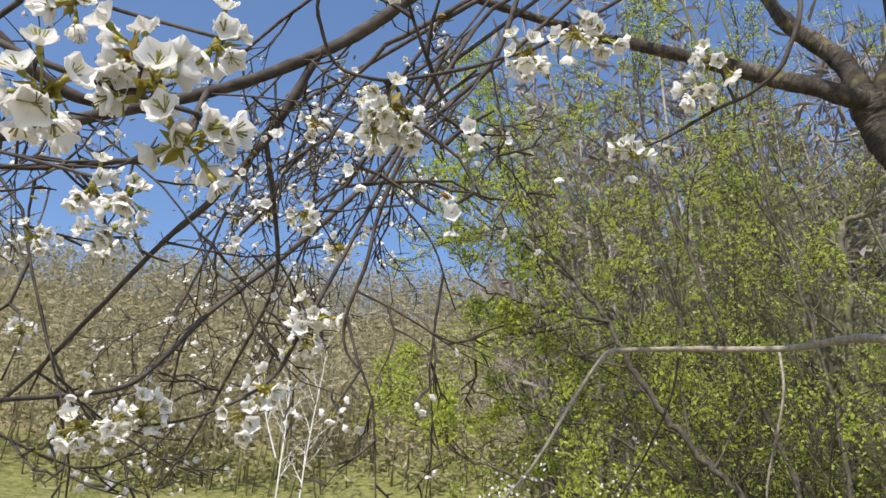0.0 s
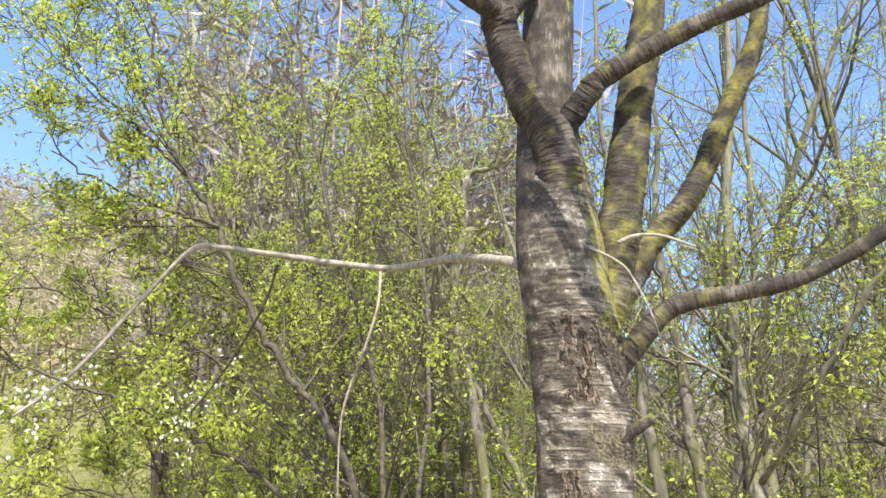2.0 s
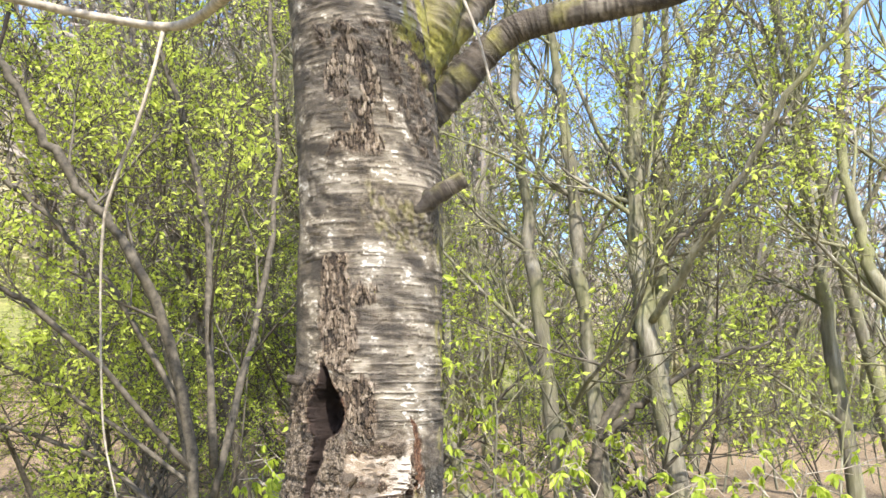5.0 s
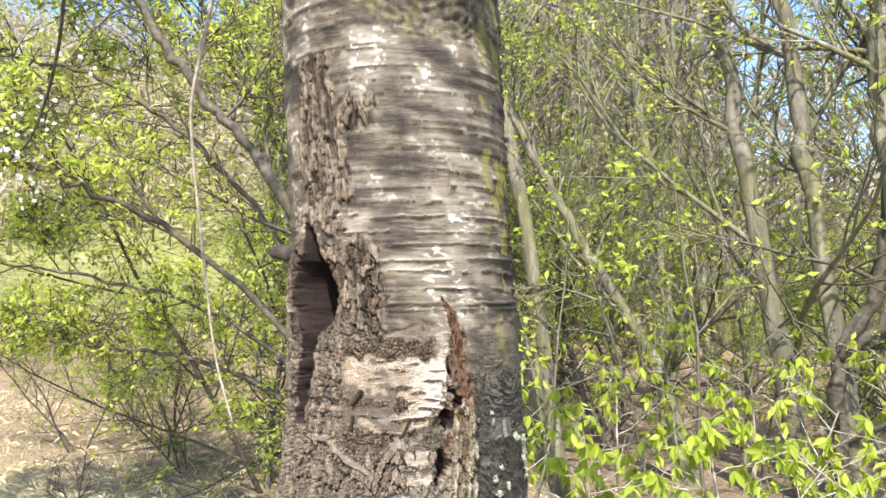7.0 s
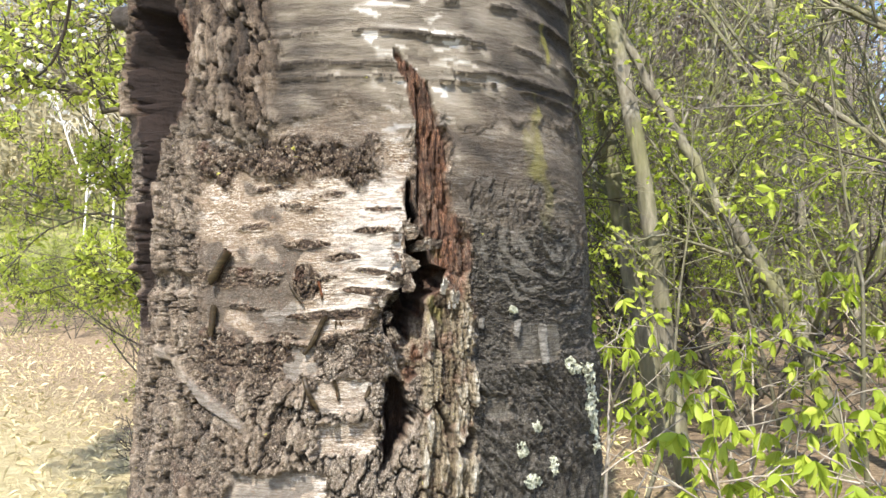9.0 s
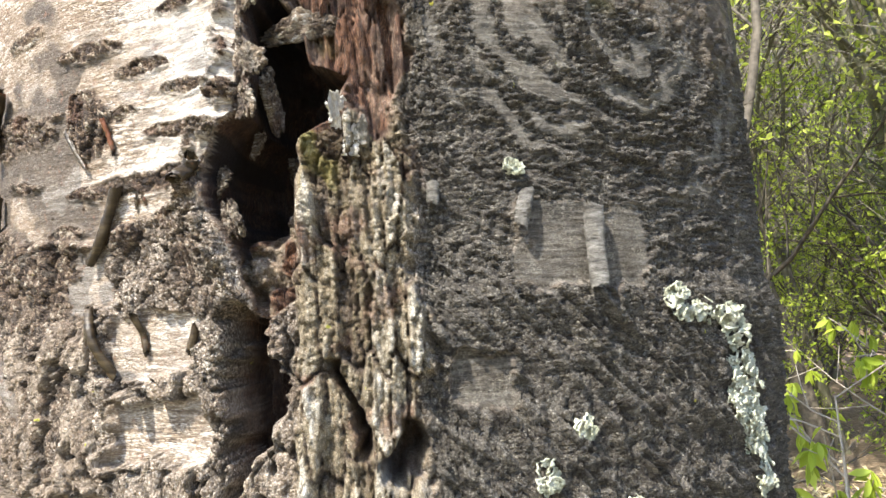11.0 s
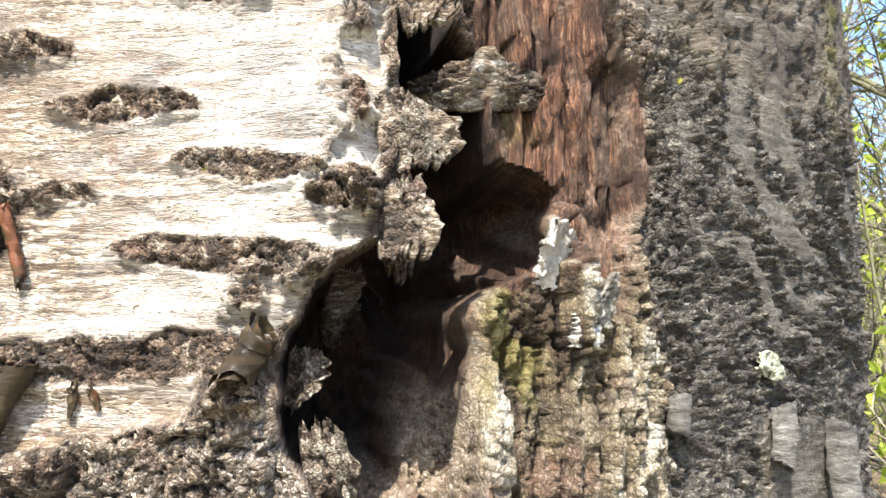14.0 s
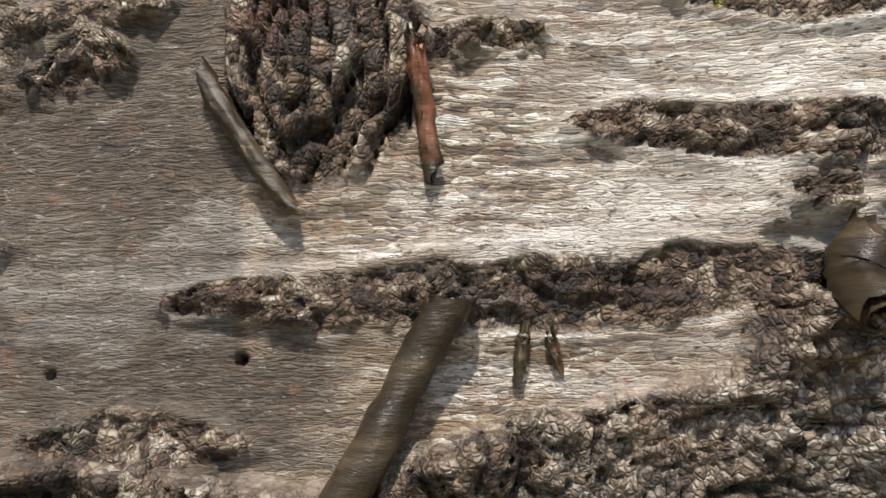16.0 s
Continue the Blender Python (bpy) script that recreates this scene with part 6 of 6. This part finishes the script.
HANGING.append(([(-0.40, 0.86, 1.875), (-0.30, 0.90, 1.895), (-0.214, 0.907, 1.94), (-0.178, 0.90, 2.0), (-0.13, 0.92, 2.12), (-0.05, 0.98, 2.35), (0.05, 1.2, 2.7)], 0.0016, 0.0045))
HANGING.append(([(-0.31, 0.67, 2.07), (-0.356, 0.69, 2.10), (-0.5, 0.72, 2.15), (-0.75, 0.9, 2.28), (-0.95, 1.2, 2.5)], 0.0016, 0.004))
HANGING.append(([(-0.2, 1.28, 2.26), (-0.22, 1.12, 2.30), (-0.16, 1.10, 2.45), (0.0, 1.2, 2.65), (0.2, 1.5, 3.2)], 0.0016, 0.004))
HANGING.append(([(-0.168, 0.462, 2.10), (-0.3, 0.49, 2.16), (-0.5, 0.55, 2.28), (-0.8, 0.8, 2.6)], 0.0015, 0.0035))
HANGING.append(([(0.23, 0.85, 2.23), (0.27, 0.83, 2.24), (0.32, 0.80, 2.26), (0.36, 0.77, 2.27), (0.39, 0.74, 2.30), (0.42, 0.75, 2.42), (0.4, 0.9, 2.7)], 0.0018, 0.004))
rng_c = np.random.default_rng(44)
TWIG_P = [(4, 4, 4, 45, 0.5, 0.16, -0.05), (3, 3, 2, 42, 0.5, 0.2, -0.04), (2, 3, 0, 0, 0, 0.22, -0.02)]
spots, hang_pts = [], []
for pts_, r0_, r1_ in HANGING:
    g_ = Geo()
    line_ = smooth_line(pts_, 6)
    hang_pts.append(line_)
    n_ = len(line_)
    t_ = np.linspace(0, 1, n_)
    rad_ = 0.85 * (r0_ + (r1_ - r0_) * t_) * (1 + 0.1 * rng_c.standard_normal(n_) * 0.7)
    g_.tube(line_ - np.array(CH), rad_, 10 if r1_ > 0.012 else 7, 0.03, rng_c)
    at_ = []
    for k_ in range(int(n_ * 0.12)):
        i_ = rng_c.integers(0, n_ - 1)
        way_ = np.array([rng_c.normal(0, 0.7), rng_c.normal(0.1, 0.5), rng_c.normal(-0.45, 0.5)])
        if line_[i_][1] > 1.0 and line_[i_][2] < 3.3:
            grow(g_, at_, rng_c, line_[i_] - np.array(CH), way_, rng_c.uniform(0.18, 0.55), 0.0023, 0, TWIG_P)
    spots += [np.array(a) + np.array(CH) for a in at_]
    part("branch", g_.mesh("branch", [M_TWIG]), cherry)

# further drooping boughs of the crown, behind those
for x_, y_, z_, wx_, wy_, ln_ in ((-0.4, 2.8, 4.3, -0.7, -0.1, 2.2), (-0.1, 3.2, 4.0, -0.45, 0.3, 1.9), (-1.4, 2.0, 3.4, -0.6, -0.1, 1.6), (0.1, 3.4, 4.1, -0.75, 0.0, 2.2), (-0.8, 3.0, 3.6, -0.5, 0.2, 1.5), (0.25, 2.6, 3.95, -0.4, 0.0, 1.1), (-0.05, 2.5, 3.75, -0.35, 0.05, 1.0), (-0.25, 2.4, 3.55, -0.45, 0.0, 0.9)):
    g_, at_ = Geo(), []
    up_ = np.array([(x_, y_, z_)]) - np.array(CH)
    grow(g_, at_, rng_c, up_[0], (wx_, wy_, -0.55), ln_, 0.009, 0, [(9, 6, 9, 48, 0.40, 0.12, -0.03), (5, 4, 5, 44, 0.5, 0.18, -0.06), (3, 3, 4, 44, 0.5, 0.22, -0.04), (2, 3, 0, 0, 0, 0.2, 0.0)])
    back_ = smooth_line([up_[0], up_[0] + np.array([0.25, 0.1, 0.25]), np.array([-0.6, 0.35, 5.3]) + up_[0] * 0.1], 5)
    g_.tube(back_, np.linspace(0.009, 0.013, len(back_)), 6)
    spots += [np.array(a) + np.array(CH) for a in at_]
    part("branch", g_.mesh("branch", [M_TWIG]), cherry)


def blossom(g, c, up, size, rng, petal_n=4):
    """One five-petalled flower: cupped petals; returns nothing, adds to g (petals) at c, facing up."""
    up = up / np.linalg.norm(up)
    a = np.cross(up, rng.standard_normal(3))
    a /= np.linalg.norm(a)
    b = np.cross(up, a)
    openness = rng.uniform(0.25, 0.8)
    n = petal_n
    for k in range(5):
        th = k * 2 * np.pi / 5 + rng.normal(0, 0.1)
        d, s = math.cos(th) * a + math.sin(th) * b, -math.sin(th) * a + math.cos(th) * b
        t = np.linspace(0.06, 1, n)
        w = size * 1.45 * np.sqrt(np.clip(1 - ((t - 0.62) / 0.60) ** 2, 0.02, 1)) * (0.25 + 0.75 * np.minimum(1, t * 1.6))
        bowl = t * (1.75 - 0.85 * openness)
        mid = c + size * 0.8 * (np.sin(bowl)[:, None] * d + (1 - np.cos(bowl))[:, None] * up)
        cols = [mid + (w * f * 0.5)[:, None] * s + (np.abs(f) * w * 0.16)[:, None] * up + 0.02 * size * rng.standard_normal((n, 1)) * up for f in (-1, 0, 1)]
        v = np.stack(cols, 1).reshape(-1, 3)
        i, j = np.meshgrid(np.arange(n - 1), np.arange(2), indexing="ij")
        q = np.stack([i * 3 + j, i * 3 + j + 1, (i + 1) * 3 + j + 1, (i + 1) * 3 + j], -1).reshape(-1, 4)
        g.add(v, q)


def cluster_mesh(seed, flowers, size=0.0118):
    rng = np.random.default_rng(seed)
    pet, stalk, leaf = Geo(), Geo(), Geo()
    for _ in range(flowers):
        d = rng.standard_normal(3)
        d[2] -= 0.5
        d /= np.linalg.norm(d)
        tip = d * rng.uniform(0.012, 0.026)
        stalk.tube([np.zeros(3), tip * 0.55 + [0, 0, 0.003], tip], [0.0009, 0.0008, 0.0015], 5)
        stalk.tube([tip, tip + d * 0.004, tip + d * 0.007], [0.0016, 0.0026, 0.001], 6)
        blossom(pet, tip + d * 0.006, d + 0.3 * rng.standard_normal(3), size * rng.uniform(0.85, 1.15), rng, 6)
        for _ in range(9):
            s = d + 0.45 * rng.standard_normal(3)
            s /= np.linalg.norm(s)
            stalk.tube([tip + d * 0.006, tip + d * 0.006 + s * 0.010], [0.00022, 0.0006], 3)
    for _ in range(6):
        d = rng.standard_normal(3)
        d[2] += 0.2
        d /= np.linalg.norm(d)
        leaf.leaves(np.array([d * 0.004]), 0.019, rng, up=0.1, narrow=0.42)
    leaf.leaves(0.003 * rng.standard_normal((7, 3)), 0.011, rng, up=0.0, narrow=0.6)
    v, q, t, slots_q, slots_t, off = [], [], [], [], [], 0
    for m, g in enumerate((pet, stalk, leaf)):
        for bag, out, sl in ((g.q, q, slots_q), (g.t, t, slots_t)):
            if bag:
                f = np.concatenate(bag)
                out.append(f + off)
                sl += [m] * len(f)
        v.append(np.concatenate(g.v))
        off += g.n
    return fast_mesh("blossom_cluster", np.concatenate(v), [np.concatenate(q), np.concatenate(t)], [M_PETAL, M_STALK, M_BRONZE], True, slots_q + slots_t)


M_STALK = twig_mat("green_flower_stalk", (0.20, 0.22, 0.05), (0.36, 0.30, 0.08))
CLUSTERS = [cluster_mesh(100 + i, 9 + i % 3) for i in range(5)]
TWIG_PTS = np.concatenate(hang_pts)
near_spots = [(-0.150, 0.326, 1.968), (-0.196, 0.312, 1.952), (-0.058, 0.631, 2.151), (-0.356, 0.692, 2.092), (-0.367, 0.757, 2.070), (-0.178, 0.901, 1.994), (-0.214, 0.907, 1.932), (-0.373, 0.864, 1.883), (-0.668, 1.138, 2.219),
              (-0.221, 1.074, 2.237), (0.132, 0.663, 2.265), (0.080, 0.683, 2.250), (0.319, 0.767, 2.307), (-0.168, 0.462, 2.094), (-0.299, 0.488, 2.152), (0.234, 0.849, 2.224), (-0.197, 1.286, 2.267), (-0.221, 1.097, 2.412), (-0.135, 0.345, 1.945),
              (-0.310, 0.666, 2.067), (-0.773, 1.352, 2.117), (-0.077, 0.667, 2.147), (-0.165, 0.335, 1.99), (-0.16, 0.89, 2.02), (-0.235, 0.90, 1.90), (-0.345, 0.87, 1.895), (-0.40, 0.85, 1.875), (-0.04, 0.64, 2.14), (0.16, 0.68, 2.27), (0.30, 0.78, 2.28)]
rng_n = random.Random(3)
for k_, c_ in enumerate(near_spots):
    c_ = np.array(c_)
    far_ = TWIG_PTS[np.argsort(np.linalg.norm(TWIG_PTS - c_, axis=1))[0]]
    if np.linalg.norm(far_ - c_) > 0.16:
        far_ = c_ + (far_ - c_) * 0.16 / np.linalg.norm(far_ - c_)
    mid_ = (c_ + far_) / 2 + np.array([0.0, 0.005, 0.01])
    ln_ = smooth_line([far_, mid_, c_], 5)
    g_ = Geo()
    g_.tube(ln_ - np.array(CH), np.linspace(0.0022, 0.0014, len(ln_)), 6)
    part("twig", g_.mesh("twig", [M_TWIG]), cherry)
    ob_ = part("cherry_blossom", CLUSTERS[k_ % 5], cherry, "open white cherry flowers with bronze-green young leaves")
    s_ = 0.82 if k_ in (0, 1, 18, 22) else 0.86
    ob_.matrix_basis = Matrix.LocRotScale(Vector(c_) - CH, Euler((rng_n.uniform(-.6, .6), rng_n.uniform(-.6, .6), rng_n.uniform(0, 6.3))), (s_, s_, s_))

# smaller flowers and buds farther off
spots = np.array(spots)
rng_f = np.random.default_rng(9)
pet_, bud_ = Geo(), Geo()
for p_ in spots:
    u_ = rng_f.random()
    p_ = p_ - np.array(CH)
    if u_ < 0.18:
        for _ in range(rng_f.integers(1, 4)):
            d_ = rng_f.standard_normal(3) - np.array([0, 0, 0.6])
            d_ /= np.linalg.norm(d_)
            blossom(pet_, p_ + d_ * 0.018, d_, 0.0105, rng_f, 3)
            bud_.tube([p_, p_ + d_ * 0.019], [0.0008, 0.0016], 3, caps=False)
    elif u_ < 0.66:
        d_ = rng_f.standard_normal(3)
        d_ /= np.linalg.norm(d_)
        bud_.tube([p_, p_ + d_ * 0.006, p_ + d_ * 0.013], [0.0013, 0.0034, 0.0008], 3, caps=False)
for base_ in ((0.52, 4.75, 2.21), (0.44, 4.76, 2.16), (0.36, 4.77, 2.11), (0.29, 4.77, 2.02), (0.25, 4.77, 2.08), (0.58, 4.77, 2.24), (0.41, 4.78, 2.00), (1.16, 5.5, 2.05), (1.1, 5.45, 2.0), (2.92, 2.0, 2.62), (3.40, 2.08, 2.92), (3.36, 2.0, 2.80), (3.42, 1.95, 2.82), (3.33, 2.08, 2.80), (1.2, 5.5, 2.16), (1.1, 5.5, 2.06), (1.3, 5.47, 2.3), (1.05, 5.48, 2.2), (1.25, 5.5, 1.95), (1.38, 5.43, 2.5)):
    for _ in range(9):
        p_ = np.array(base_) - np.array(CH) + rng_f.normal(0, 0.03 if base_[1] < 4 else 0.06, 3)
        d_ = rng_f.standard_normal(3)
        blossom(pet_, p_, d_, 0.0115, rng_f, 4)
part("small_blossom", pet_.mesh("small_blossom", [M_PETAL]), cherry, "scattered small white cherry flowers", "stuff")
part("bud", bud_.mesh("bud", [M_BRONZE], True), cherry, "brown-green buds along the twigs", "stuff")


# ---- pale birches on the meadow slope ----
BIRCH_P = [(12, 6, 18, 38, 0.20, 0.025, 0.01, 0.3), (5, 3, 5, 35, 0.45, 0.1, 0.05), (3, 3, 0, 0, 0, 0.15, 0.0)]
for x_, y_, s_ in ((-5.05, 23.6, 1), (-4.45, 23.75, 2)):
    m_ = make_tree(200 + s_, [((0, 0, -0.2), (-0.03 + 0.04 * s_, 0, 1), 7.6, 0.04)] + ([((0, 0, 3.0), (-0.35, 0, 1), 3.2, 0.03)] if s_ == 1 else []), BIRCH_P, 0.0, 0.03, M_LEAF, M_BIRCH)
    plant("birch", m_, x_, y_, 0, 1.0, "slender leafless white-barked birch on the meadow slope", "tree", "birches")


# ---- saplings with drooping young leaves close by, and a bare little shrub ----
def spray_leaf(g, at, way, size, rng):
    """Five to seven leaflets that hang from one point, each folded along its midrib."""
    for k in range(rng.integers(5, 8)):
        d = np.asarray(way) * 0.25 + rng.normal(0, 0.45, 3) + np.array([0, 0, -0.75])
        d /= np.linalg.norm(d)
        w = np.cross(d, rng.standard_normal(3))
        w /= np.linalg.norm(w)
        n = np.cross(d, w)
        s = size * rng.uniform(0.7, 1.15)
        t = np.array([0.0, 0.3, 0.6, 1.0])
        wide = s * 0.20 * np.array([0.1, 0.9, 1.0, 0.03])
        mid = at + t[:, None] * s * d + np.array([0, 0, -0.12]) * s * (t ** 2)[:, None]
        v = np.stack([mid + wide[:, None] * w + 0.4 * wide[:, None] * n, mid, mid - wide[:, None] * w + 0.4 * wide[:, None] * n], 1).reshape(-1, 3)
        i, j = np.meshgrid(np.arange(3), np.arange(2), indexing="ij")
        g.add(v, np.stack([i * 3 + j, i * 3 + j + 1, (i + 1) * 3 + j + 1, (i + 1) * 3 + j], -1).reshape(-1, 4))


def leafy_sapling(x, y, h, seed, spread):
    rng = np.random.default_rng(seed)
    e = thing("sapling", "low sapling with drooping bright green young leaves", "sapling", (x, y, float(ground_z(x, y))), "saplings at the wood's edge")
    wood, leaf, at = Geo(), Geo(), []
    grow(wood, at, rng, (0, 0, -0.05), (0.1, 0, 1), h, 0.012, 0, [(8, 6, 9, 62, spread, 0.06, 0.02, 0.35), (5, 4, 4, 45, 0.4, 0.1, 0.04), (2, 3, 0, 0, 0, 0.1, 0.0)])
    at = np.array(at)
    for a in at[rng.random(len(at)) < 0.62]:
        spray_leaf(leaf, a, (0, 0, 0), 0.066, rng)
    part("trunk", wood.mesh("trunk", [M_PALE]), e)
    part("crown", leaf.mesh("crown", [M_LEAF_BRIGHT]), e, "bunches of drooping bright green leaflets")


for args_ in ((3.45, 4.65, 0.72, 1, 0.8), (3.95, 4.45, 0.8, 2, 0.8), (4.5, 4.9, 0.95, 3, 0.7), (5.3, 4.0, 1.1, 4, 0.7), (3.2, 5.6, 0.9, 5, 0.8), (4.1, 5.8, 1.1, 6, 0.7), (3.7, 5.15, 0.75, 7, 0.9), (4.3, 4.25, 0.7, 8, 0.9), (4.9, 4.5, 0.85, 9, 0.8), (4.7, 5.4, 1.0, 10, 0.8), (5.5, 5.0, 1.1, 11, 0.8), (3.55, 6.2, 1.0, 12, 0.8)):
    leafy_sapling(*args_)
bare_ = make_tree(300, [((0, 0, -0.03), (0.3, 0, 1), 0.55, 0.008), ((0.05, 0, -0.03), (-0.4, 0.2, 1), 0.5, 0.008), ((0.1, 0, -0.03), (0.7, 0.1, 1), 0.5, 0.007)], SAPL_P, 0.0, 0.03, M_LEAF, M_TWIG)
plant("bare_shrub", bare_, 1.05, 7.2, 0, 1.0, "small leafless twiggy shrub in the dry grass", "shrub", "")


# ---- grass of the meadow, and low green growth ----
def grass():
    rng = np.random.default_rng(21)
    n = 90000
    x, y = rng.uniform(-9, 4.5, n), rng.uniform(4.5, 22, n)
    keep = (wood_edge(x, y) < 1.5) & (np.hypot(x - 2.4, y - 3.1) > 0.5)
    x, y = x[keep], y[keep]
    g = Geo()
    n = len(x)
    base = np.stack([x, y, ground_z(x, y) - 0.01], -1)
    d = rng.standard_normal((n, 3)) * [0.8, 0.8, 0.2] + [0, 0, 0.5]
    d /= np.linalg.norm(d, axis=1)[:, None]
    h = rng.uniform(0.03, 0.12, n)[:, None]
    s = np.cross(d, rng.standard_normal((n, 3)))
    s /= np.linalg.norm(s, axis=1)[:, None]
    wide = 0.002 + 0.0004 * np.hypot(x, y)[:, None]
    mid = base + d * h * 0.6
    tip = base + d * h + np.array([0, 0, -0.3]) * h * rng.uniform(0.2, 1, (n, 1)) + s * h * 0.3
    v = np.stack([base - s * wide, base + s * wide, mid + s * wide * 0.7, tip], 1).reshape(-1, 3)
    k = np.arange(n)[:, None] * 4
    g.add(v, None, np.concatenate([k + [0, 1, 2], k + [0, 2, 3]]))
    tagged(new("meadow_grass", g.mesh("meadow_grass", [M_GRASS], False)), "pale dry matted meadow grass", "grass", kind="stuff")


M_GRASS = leaf_mat("dry_meadow_grass", (0.40, 0.33, 0.16), (0.68, 0.60, 0.38), 0.25)
grass()
